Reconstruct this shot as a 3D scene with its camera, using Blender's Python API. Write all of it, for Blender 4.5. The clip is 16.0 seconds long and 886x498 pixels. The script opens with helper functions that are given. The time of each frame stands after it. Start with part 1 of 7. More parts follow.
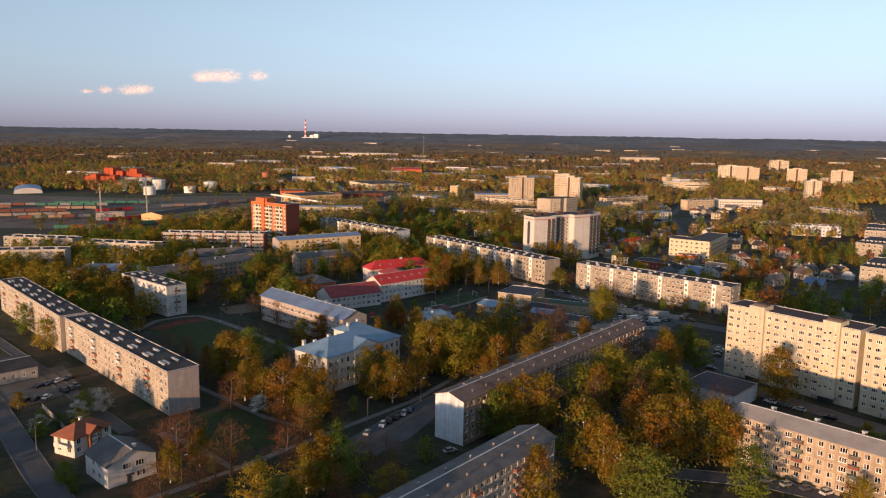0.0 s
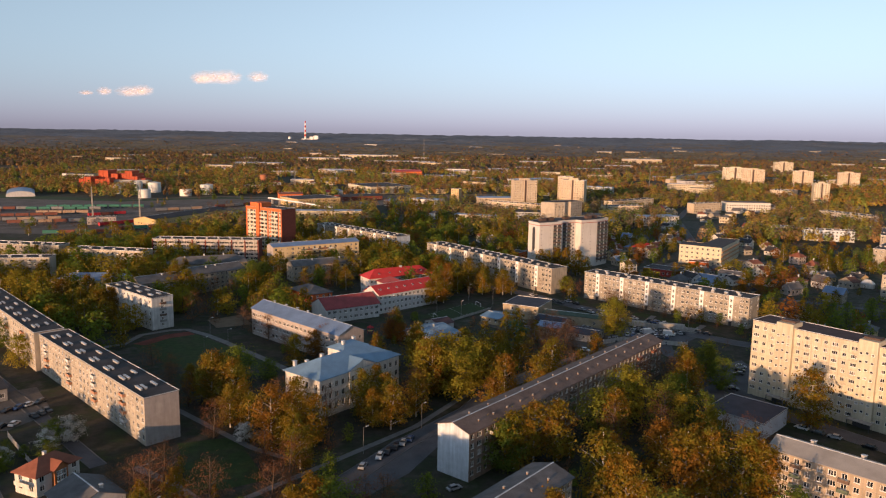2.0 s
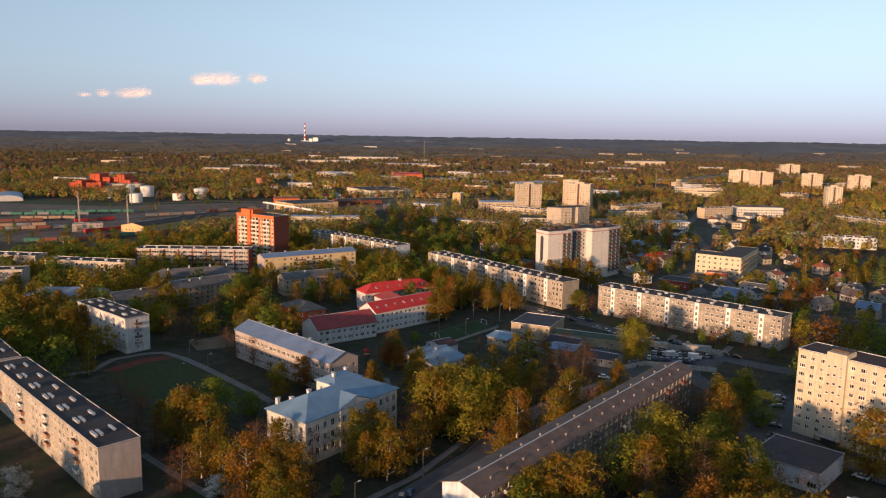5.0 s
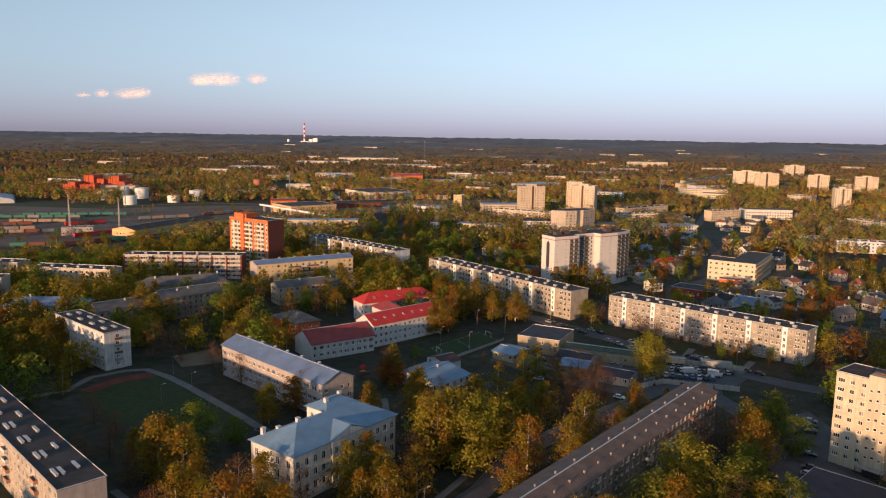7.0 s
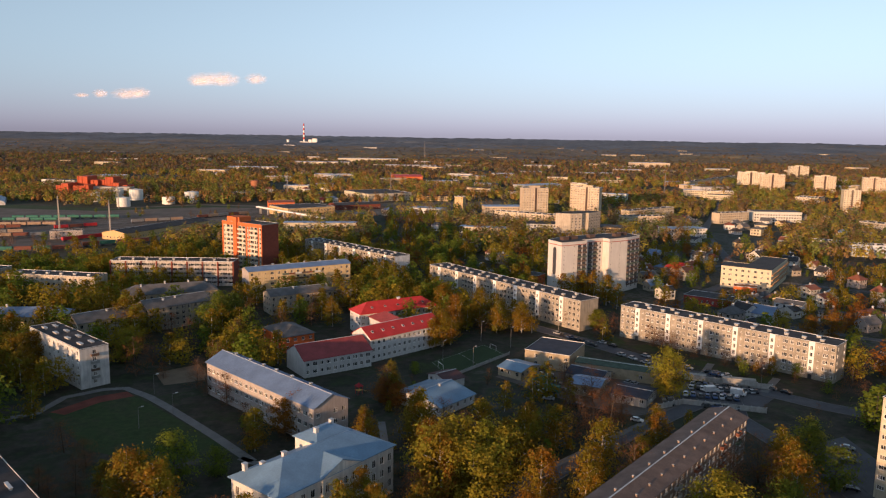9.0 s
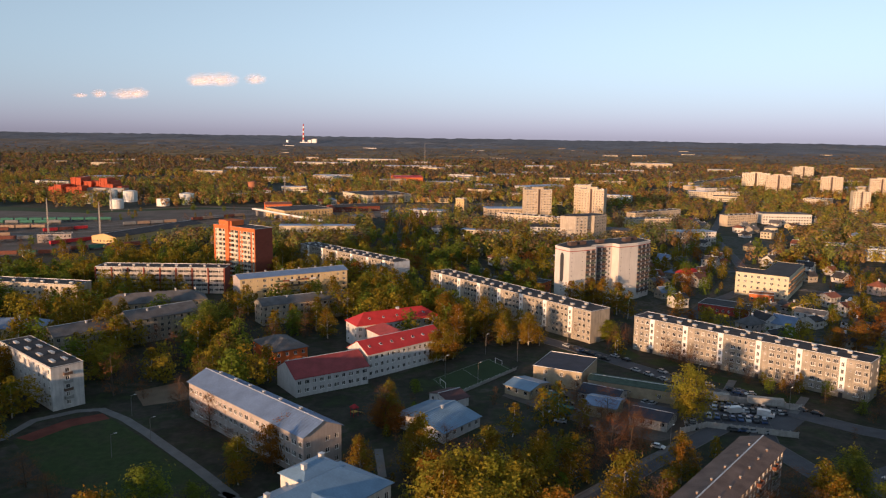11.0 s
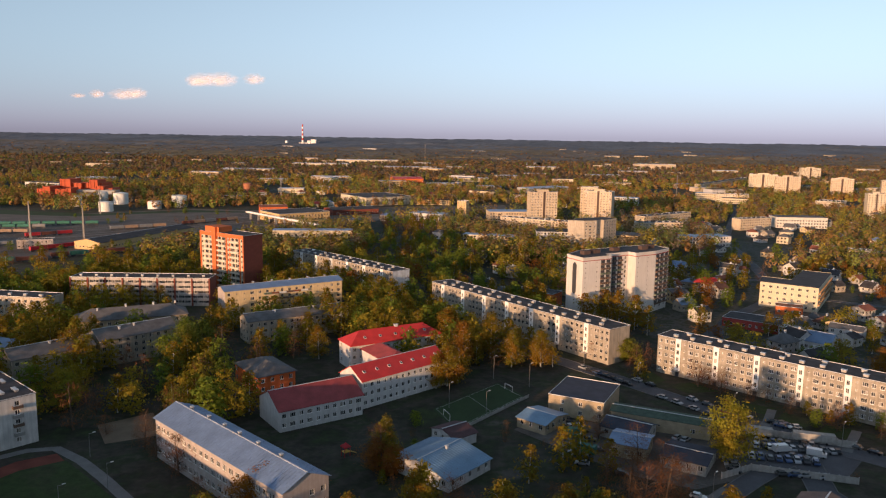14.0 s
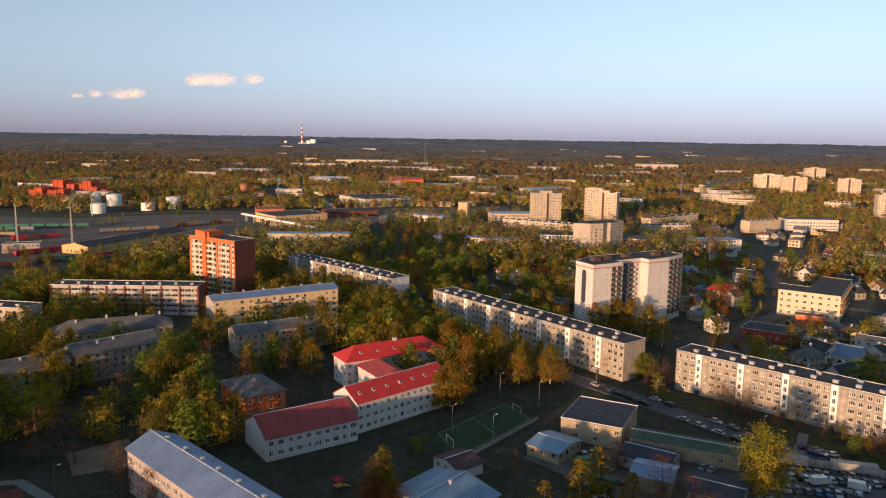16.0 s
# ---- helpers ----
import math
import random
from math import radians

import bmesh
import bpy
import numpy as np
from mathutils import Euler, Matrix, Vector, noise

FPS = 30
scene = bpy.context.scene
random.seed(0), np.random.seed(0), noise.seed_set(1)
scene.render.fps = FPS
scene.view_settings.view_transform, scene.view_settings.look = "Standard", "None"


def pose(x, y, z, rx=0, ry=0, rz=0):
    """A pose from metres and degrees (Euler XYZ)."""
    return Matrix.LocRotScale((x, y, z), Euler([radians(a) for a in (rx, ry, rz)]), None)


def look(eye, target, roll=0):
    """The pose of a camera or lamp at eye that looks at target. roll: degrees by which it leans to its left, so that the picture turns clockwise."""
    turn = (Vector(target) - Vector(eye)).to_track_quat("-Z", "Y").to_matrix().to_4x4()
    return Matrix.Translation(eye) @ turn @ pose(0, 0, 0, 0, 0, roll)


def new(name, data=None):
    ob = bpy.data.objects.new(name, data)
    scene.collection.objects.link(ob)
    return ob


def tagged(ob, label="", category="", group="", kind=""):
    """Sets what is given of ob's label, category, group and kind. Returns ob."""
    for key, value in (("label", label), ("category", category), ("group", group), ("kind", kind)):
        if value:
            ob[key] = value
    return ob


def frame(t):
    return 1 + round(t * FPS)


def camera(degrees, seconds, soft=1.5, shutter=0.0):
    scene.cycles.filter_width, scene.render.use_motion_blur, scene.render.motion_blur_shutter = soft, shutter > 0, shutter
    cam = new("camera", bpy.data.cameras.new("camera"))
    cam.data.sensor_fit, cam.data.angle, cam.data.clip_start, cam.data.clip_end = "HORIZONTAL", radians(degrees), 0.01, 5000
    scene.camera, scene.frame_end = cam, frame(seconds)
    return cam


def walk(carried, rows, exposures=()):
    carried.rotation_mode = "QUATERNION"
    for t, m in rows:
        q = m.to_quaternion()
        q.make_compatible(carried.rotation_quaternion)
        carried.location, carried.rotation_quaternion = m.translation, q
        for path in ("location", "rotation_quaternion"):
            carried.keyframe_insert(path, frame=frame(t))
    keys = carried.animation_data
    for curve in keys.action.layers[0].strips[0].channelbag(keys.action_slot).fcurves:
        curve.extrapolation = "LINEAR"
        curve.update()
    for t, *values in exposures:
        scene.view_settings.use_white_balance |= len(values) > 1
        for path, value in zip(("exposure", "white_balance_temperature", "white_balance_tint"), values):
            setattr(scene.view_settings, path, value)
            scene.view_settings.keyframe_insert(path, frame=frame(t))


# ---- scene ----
# ---- camera ----
cam = camera(61.38, 16.0, soft=1.2)
# seconds, eye, yaw to the left, pitch, roll in degrees
ROWS = [
    (0, 0.35, -0.28, 92.17, 0.824, -8.967, 0.954),
    (1, -0.20, 10.29, 92.41, 0.843, -8.921, 0.935),
    (2, -0.75, 20.93, 92.66, 0.858, -8.864, 0.919),
    (3, -1.32, 31.61, 92.91, 0.870, -8.811, 0.907),
    (4, -1.89, 42.33, 93.13, 0.879, -8.768, 0.898),
    (5, -2.48, 53.08, 93.31, 0.886, -8.737, 0.892),
    (6, -3.07, 63.85, 93.45, 0.891, -8.714, 0.888),
    (7, -3.67, 74.63, 93.52, 0.896, -8.698, 0.885),
    (8, -4.28, 85.42, 93.54, 0.899, -8.684, 0.884),
    (9, -4.89, 96.21, 93.50, 0.903, -8.671, 0.884),
    (10, -5.51, 107.00, 93.42, 0.905, -8.655, 0.885),
    (11, -6.13, 117.78, 93.30, 0.908, -8.638, 0.885),
    (12, -6.76, 128.54, 93.16, 0.910, -8.620, 0.886),
    (13, -7.38, 139.30, 93.02, 0.911, -8.605, 0.886),
    (14, -8.01, 150.03, 92.90, 0.911, -8.594, 0.884),
    (15, -8.64, 160.76, 92.84, 0.909, -8.591, 0.882),
    (16, -9.27, 171.46, 92.87, 0.905, -8.595, 0.877),
]


def flight(x, y, z, yaw, pitch, roll):
    a, p = radians(yaw), radians(pitch)
    ahead = Vector((-math.sin(a) * math.cos(p), math.cos(a) * math.cos(p), math.sin(p)))
    eye = Vector((x, y, z))
    return look(eye, eye + 100 * ahead, roll)


walk(cam, [(r[0], flight(*r[1:])) for r in ROWS], exposures=[(0, 0.2, 6350, 20), (16, 0.2, 6350, 20)])

# ---- light ----
SUN_EL, SUN_TO = 5.6, Vector((-0.54, -0.842, 0.0)).normalized()
world = bpy.data.worlds.new("evening_sky")
scene.world = world
world.use_nodes = True
wn, wl = world.node_tree.nodes, world.node_tree.links
wn.clear()
sky = wn.new("ShaderNodeTexSky")
sky.sky_type = "NISHITA"
sky.sun_disc = False
sky.sun_elevation = radians(SUN_EL)
sky.sun_rotation = math.atan2(SUN_TO.x, SUN_TO.y)
sky.altitude = 100
sky.air_density, sky.dust_density, sky.ozone_density = 1.0, 0.4, 1.5
bg = wn.new("ShaderNodeBackground")
bg.inputs["Strength"].default_value = 0.168
wout = wn.new("ShaderNodeOutputWorld")
sep, com = wn.new("ShaderNodeSeparateColor"), wn.new("ShaderNodeCombineColor")
wl.new(sky.outputs[0], sep.inputs[0])
# white balance of the evening sky: (red, green, blue) shares for each channel
for k, shares in enumerate(((0.467, 0.0, 0.475), (0.142, 0.427, 0.61), (0.45, 0.0, 1.01))):
    last = None
    for j, share in enumerate(shares):
        mu = wn.new("ShaderNodeMath")
        mu.operation = "MULTIPLY_ADD"
        mu.inputs[1].default_value, mu.inputs[2].default_value = share, 0.0
        wl.new(sep.outputs[j], mu.inputs[0])
        if last is not None:
            wl.new(last, mu.inputs[2])
        last = mu.outputs[0]
    wl.new(last, com.inputs[k])
wl.new(com.outputs[0], bg.inputs["Color"])
wl.new(bg.outputs[0], wout.inputs["Surface"])
sun_data = bpy.data.lights.new("sun", "SUN")
sun_data.energy, sun_data.angle, sun_data.color = 5.7, radians(0.6), (1.0, 0.615, 0.31)
sun = new("sun", sun_data)
sun_dir = SUN_TO * math.cos(radians(SUN_EL)) + Vector((0, 0, math.sin(radians(SUN_EL))))
sun.matrix_world = look(sun_dir * 500, (0, 0, 0))

# ---- materials ----
MATS = {}


def mat(name, base, rough=0.8, metal=0.0, var=0.15, scale=0.6, fine=6.0, bump=0.0, streak=0.0, rand=0.0, spec=0.3):
    """A surface with stains at one scale and grain at another; rand varies it from object to object."""
    if name in MATS:
        return MATS[name]
    m = bpy.data.materials.new(name)
    MATS[name] = m
    m.use_nodes = True
    n, l = m.node_tree.nodes, m.node_tree.links
    b = n["Principled BSDF"]
    b.inputs["Roughness"].default_value, b.inputs["Metallic"].default_value = rough, metal
    b.inputs["Specular IOR Level"].default_value = spec
    geo = n.new("ShaderNodeNewGeometry")
    fac = None
    for sc, amount, squash in ((scale, var, 1.0), (fine, var * 0.6, 1.0), (1.2, streak, 0.12)):
        if amount <= 0:
            continue
        mp = n.new("ShaderNodeMapping")
        mp.inputs["Scale"].default_value = (sc, sc, sc * squash)
        l.new(geo.outputs["Position"], mp.inputs["Vector"])
        t = n.new("ShaderNodeTexNoise")
        t.inputs["Scale"].default_value, t.inputs["Detail"].default_value = 1.0, 3.0
        l.new(mp.outputs[0], t.inputs["Vector"])
        r = n.new("ShaderNodeMapRange")
        r.inputs["From Min"].default_value, r.inputs["From Max"].default_value = 0.25, 0.75
        r.inputs["To Min"].default_value, r.inputs["To Max"].default_value = 1 - amount, 1 + amount
        l.new(t.outputs["Fac"], r.inputs["Value"])
        if fac is None:
            fac = r.outputs[0]
        else:
            mu = n.new("ShaderNodeMath")
            mu.operation = "MULTIPLY"
            l.new(fac, mu.inputs[0]), l.new(r.outputs[0], mu.inputs[1])
            fac = mu.outputs[0]
    if rand > 0:
        oi = n.new("ShaderNodeObjectInfo")
        r = n.new("ShaderNodeMapRange")
        r.inputs["To Min"].default_value, r.inputs["To Max"].default_value = 1 - rand, 1 + rand
        l.new(oi.outputs["Random"], r.inputs["Value"])
        mu = n.new("ShaderNodeMath")
        mu.operation = "MULTIPLY"
        l.new(fac, mu.inputs[0]), l.new(r.outputs[0], mu.inputs[1])
        fac = mu.outputs[0]
    vm = n.new("ShaderNodeVectorMath")
    vm.operation = "SCALE"
    vm.inputs[0].default_value = base
    if fac is not None:
        l.new(fac, vm.inputs["Scale"])
    l.new(vm.outputs[0], b.inputs["Base Color"])
    if bump:
        t = n.new("ShaderNodeTexNoise")
        t.inputs["Scale"].default_value = fine
        l.new(geo.outputs["Position"], t.inputs["Vector"])
        bp = n.new("ShaderNodeBump")
        bp.inputs["Strength"].default_value, bp.inputs["Distance"].default_value = bump, 0.1
        l.new(t.outputs["Fac"], bp.inputs["Height"])
        l.new(bp.outputs[0], b.inputs["Normal"])
    return m


def glass_mat():
    """Window glass over dark rooms, some with pale curtains."""
    m = mat("window_glass", (0.03, 0.035, 0.04), 0.08, var=0.0, spec=0.6)
    n, l = m.node_tree.nodes, m.node_tree.links
    oi = n.new("ShaderNodeObjectInfo")
    geo = n.new("ShaderNodeNewGeometry")
    t = n.new("ShaderNodeTexWhiteNoise")
    t.noise_dimensions = "2D"
    cb = n.new("ShaderNodeCombineXYZ")
    l.new(oi.outputs["Random"], cb.inputs[0]), l.new(geo.outputs["Random Per Island"], cb.inputs[1])
    l.new(cb.outputs[0], t.inputs["Vector"])
    r = n.new("ShaderNodeValToRGB")
    r.color_ramp.interpolation = "CONSTANT"
    for k, (p, c) in enumerate(((0, (0.015, 0.018, 0.022)), (0.5, (0.05, 0.05, 0.052)), (0.72, (0.16, 0.14, 0.12)), (0.88, (0.32, 0.29, 0.25)))):
        e = r.color_ramp.elements[k] if k < 2 else r.color_ramp.elements.new(p)
        e.position, e.color = p, (*c, 1)
    l.new(t.outputs["Value"], r.inputs["Fac"])
    l.new(r.outputs[0], n["Principled BSDF"].inputs["Base Color"])
    return m


def leaf_mat(name, stops, translucent=0.5, patch=0.11):
    """Foliage: every tree picks its colour from the stops, every leaf a shade of it."""
    m = bpy.data.materials.new(name)
    MATS[name] = m
    m.use_nodes = True
    n, l = m.node_tree.nodes, m.node_tree.links
    b = n["Principled BSDF"]
    b.inputs["Roughness"].default_value, b.inputs["Specular IOR Level"].default_value = 0.8, 0.04
    oi, geo = n.new("ShaderNodeObjectInfo"), n.new("ShaderNodeNewGeometry")
    r = n.new("ShaderNodeValToRGB")
    for k, c in enumerate(stops):
        e = r.color_ramp.elements[k] if k < 2 else r.color_ramp.elements.new(1)
        e.position = k / (len(stops) - 1)
        e.color = (*c, 1)
    t = n.new("ShaderNodeTexNoise")
    t.inputs["Scale"].default_value = patch
    l.new(geo.outputs["Position"], t.inputs["Vector"])
    spread_ = n.new("ShaderNodeMapRange")
    spread_.inputs["From Min"].default_value, spread_.inputs["From Max"].default_value = 0.3, 0.7
    spread_.inputs["To Min"].default_value, spread_.inputs["To Max"].default_value = -0.15, 0.45
    l.new(t.outputs["Fac"], spread_.inputs["Value"])
    ad = n.new("ShaderNodeMath")
    ad.operation = "MULTIPLY_ADD"
    ad.inputs[1].default_value = 0.75
    l.new(oi.outputs["Random"], ad.inputs[0]), l.new(spread_.outputs[0], ad.inputs[2])
    a2 = n.new("ShaderNodeMath")
    a2.operation = "MULTIPLY_ADD"
    a2.inputs[1].default_value = 0.16
    l.new(geo.outputs["Random Per Island"], a2.inputs[0]), l.new(ad.outputs[0], a2.inputs[2])
    l.new(a2.outputs[0], r.inputs["Fac"])
    sh = n.new("ShaderNodeMapRange")
    sh.inputs["To Min"].default_value, sh.inputs["To Max"].default_value = 0.76, 1.2
    l.new(geo.outputs["Random Per Island"], sh.inputs["Value"])
    vm = n.new("ShaderNodeVectorMath")
    vm.operation = "SCALE"
    l.new(r.outputs[0], vm.inputs[0]), l.new(sh.outputs[0], vm.inputs["Scale"])
    l.new(vm.outputs[0], b.inputs["Base Color"])
    tr = n.new("ShaderNodeBsdfTranslucent")
    l.new(vm.outputs[0], tr.inputs["Color"])
    mx = n.new("ShaderNodeMixShader")
    mx.inputs[0].default_value = translucent
    l.new(b.outputs[0], mx.inputs[1]), l.new(tr.outputs[0], mx.inputs[2])
    l.new(mx.outputs[0], n["Material Output"].inputs["Surface"])
    return m


GLASS = glass_mat()
FRAME = mat("window_frame", (0.72, 0.70, 0.66), 0.5, var=0.08, rand=0.25)
BITUMEN = mat("roof_bitumen", (0.052, 0.049, 0.052), 0.9, var=0.35, scale=0.25, fine=3, bump=0.3)
SLATE = mat("roof_slate", (0.115, 0.112, 0.115), 0.85, var=0.3, scale=0.3, fine=4, bump=0.3)
SLATE_RED = mat("roof_slate_reddish", (0.145, 0.105, 0.09), 0.85, var=0.35, scale=0.25, fine=4, bump=0.3)
ZINC = mat("roof_zinc", (0.19, 0.27, 0.41), 0.45, metal=0.35, var=0.18, scale=0.2, fine=2)
BLUE_METAL = mat("roof_blue_metal", (0.17, 0.28, 0.40), 0.45, metal=0.2, var=0.15, scale=0.2, fine=2)
RED_TILE = mat("roof_red_metal", (0.48, 0.035, 0.03), 0.5, var=0.15, scale=0.3, fine=4)
RED_OLD = mat("roof_red_faded", (0.27, 0.05, 0.05), 0.6, var=0.25, scale=0.3, fine=3)
RUST_TILE = mat("roof_brown_tile", (0.24, 0.085, 0.05), 0.75, var=0.2, scale=0.5, fine=5)
RUST_DARK = mat("roof_dark_brown_tile", (0.12, 0.06, 0.045), 0.8, var=0.25, scale=0.5, fine=5)
SHEET = mat("metal_sheet", (0.55, 0.56, 0.57), 0.5, metal=0.3, var=0.15)
CONCRETE = mat("concrete", (0.36, 0.34, 0.31), 0.9, var=0.2, streak=0.15, bump=0.2)
WHITE = mat("white_plaster", (0.52, 0.50, 0.48), 0.85, var=0.1, streak=0.12)
DARK = mat("dark_metal", (0.05, 0.05, 0.055), 0.5, var=0.1)
ASPHALT = mat("asphalt", (0.094, 0.093, 0.102), 0.9, var=0.25, scale=0.15, fine=2)
PAVING = mat("concrete_paving", (0.17, 0.165, 0.16), 0.9, var=0.2, scale=0.3, fine=3)
KERB = mat("kerb_stone", (0.15, 0.145, 0.14), 0.9, var=0.15)

# ---- building kit ----


def box(bm, x0, x1, y0, y1, z0, z1, m=0, skip=""):
    """A box; skip names the faces left out: b back, f front, l left, r right, t top, u underside."""
    v = [bm.verts.new(p) for p in ((x0, y0, z0), (x1, y0, z0), (x1, y1, z0), (x0, y1, z0), (x0, y0, z1), (x1, y0, z1), (x1, y1, z1), (x0, y1, z1))]
    for key, idx in (("u", (3, 2, 1, 0)), ("t", (4, 5, 6, 7)), ("f", (0, 1, 5, 4)), ("r", (1, 2, 6, 5)), ("b", (2, 3, 7, 6)), ("l", (3, 0, 4, 7))):
        if key not in skip:
            bm.faces.new([v[i] for i in idx]).material_index = m


def quad(bm, pts, m=0):
    f = bm.faces.new([bm.verts.new(p) for p in pts])
    f.material_index = m
    return f


def mesh_of(name, bm, mats):
    me = bpy.data.meshes.new(name)
    bm.normal_update()
    bm.to_mesh(me)
    bm.free()
    for m in mats if isinstance(mats, (list, tuple)) else [mats]:
        me.materials.append(m)
    return me


def part(name, bm, material, parent, label=""):
    ob = new(name, mesh_of(name, bm, material) if isinstance(bm, bmesh.types.BMesh) else bm)
    ob.parent = parent
    return tagged(ob, label)


def put_part(name, me, parent, x, y, z, rz=0.0):
    ob = new(name, me)
    ob.parent = parent
    ob.matrix_basis = Matrix.Translation((x, y, z)) @ Matrix.Rotation(rz, 4, "Z")
    return ob


def thing(name, label, category, m=None, group="", kind=""):
    ob = new(name)
    ob.empty_display_size = 0.5
    if m is not None:
        ob.matrix_world = m
    return tagged(ob, label, category, group, kind)


def frame_of(a, b, z=0.0):
    """A standing frame with its x axis from a to b and its y axis into the building."""
    d = Vector((b[0] - a[0], b[1] - a[1], 0))
    return Matrix.Translation((a[0], a[1], z)) @ Matrix.Rotation(math.atan2(d.y, d.x), 4, "Z"), d.length


CACHE = {}


def window_mesh(w, h, bars=1):
    """A casement of that size: frame, mullions and panes set back; its lower left corner is the origin."""
    key = ("window", round(w, 2), round(h, 2), bars)
    if key not in CACHE:
        bm = bmesh.new()
        t = 0.09
        box(bm, 0, w, 0.06, 0.13, 0, t, 0, "bulr")
        box(bm, 0, w, 0.06, 0.13, h - t, h, 0, "btlr")
        box(bm, 0, t, 0.06, 0.13, t, h - t, 0, "bltu")
        box(bm, w - t, w, 0.06, 0.13, t, h - t, 0, "brtu")
        xs = [w * (k + 1) / (bars + 1) for k in range(bars)]
        for x in xs:
            box(bm, x - t / 2, x + t / 2, 0.06, 0.13, t, h - t, 0, "btu")
        edges = [t] + xs + [w - t]
        for a, b in zip(edges, edges[1:]):
            quad(bm, ((a, 0.12, t), (b, 0.12, t), (b, 0.12, h - t), (a, 0.12, h - t)), 1)
        box(bm, -0.05, w + 0.05, -0.08, 0.06, -0.06, 0, 0, "b")
        CACHE[key] = mesh_of("window", bm, (FRAME, GLASS))
    return CACHE[key]


def panel_mesh(w, h, hole, material, gap=0.025, depth=0.16):
    """A wall panel with its reveal; the origin is its lower left corner."""
    key = ("panel", round(w, 2), round(h, 2), hole and tuple(round(v, 2) for v in hole), material.name)
    if key not in CACHE:
        bm = bmesh.new()
        add_panel(bm, 0, w, 0, h, hole, gap, depth)
        CACHE[key] = mesh_of("panel", bm, material)
    return CACHE[key]


def add_panel(bm, x0, x1, z0, z1, hole, gap=0.0, depth=0.16):
    a, b, c, d = x0 + gap, x1 - gap, z0 + gap, z1 - gap
    if gap:
        for p in (((a, 0, c), (a, 0.05, c), (b, 0.05, c), (b, 0, c)), ((a, 0, d), (b, 0, d), (b, 0.05, d), (a, 0.05, d)),
                  ((a, 0, c), (a, 0, d), (a, 0.05, d), (a, 0.05, c)), ((b, 0, c), (b, 0.05, c), (b, 0.05, d), (b, 0, d))):
            quad(bm, p)
    if not hole:
        quad(bm, ((a, 0, c), (b, 0, c), (b, 0, d), (a, 0, d)))
        return
    e, f, g, h = x0 + hole[0], x0 + hole[1], z0 + hole[2], z0 + hole[3]
    for p in (((a, 0, c), (b, 0, c), (b, 0, g), (a, 0, g)), ((a, 0, h), (b, 0, h), (b, 0, d), (a, 0, d)),
              ((a, 0, g), (e, 0, g), (e, 0, h), (a, 0, h)), ((f, 0, g), (b, 0, g), (b, 0, h), (f, 0, h)),
              ((e, 0, g), (f, 0, g), (f, depth, g), (e, depth, g)), ((e, 0, h), (e, depth, h), (f, depth, h), (f, 0, h)),
              ((e, 0, g), (e, depth, g), (e, depth, h), (e, 0, h)), ((f, 0, g), (f, 0, h), (f, depth, h), (f, depth, g))):
        quad(bm, p)


KINDS = {"W": (1.9, 1.45, 0.85, 2), "w": (1.35, 1.45, 0.85, 1), "n": (0.65, 0.6, 1.4, 0), "T": (1.3, 2.0, 0.7, 1), "s": (0.8, 0.8, 1.2, 0), "L": (2.4, 1.5, 0.8, 2), "v": (1.25, 1.2, 0.95, 1), "V": (1.9, 1.2, 0.95, 2), "D": (3.1, 1.45, 0.95, 2), "G": (3.0, 1.75, 1.0, 2)}


# houses too small or far off to count their windows one by one
PLAIN = ("garden_house", "shop_hall", "garage_row", "workshop", "station_hut", "old_apartment_house")


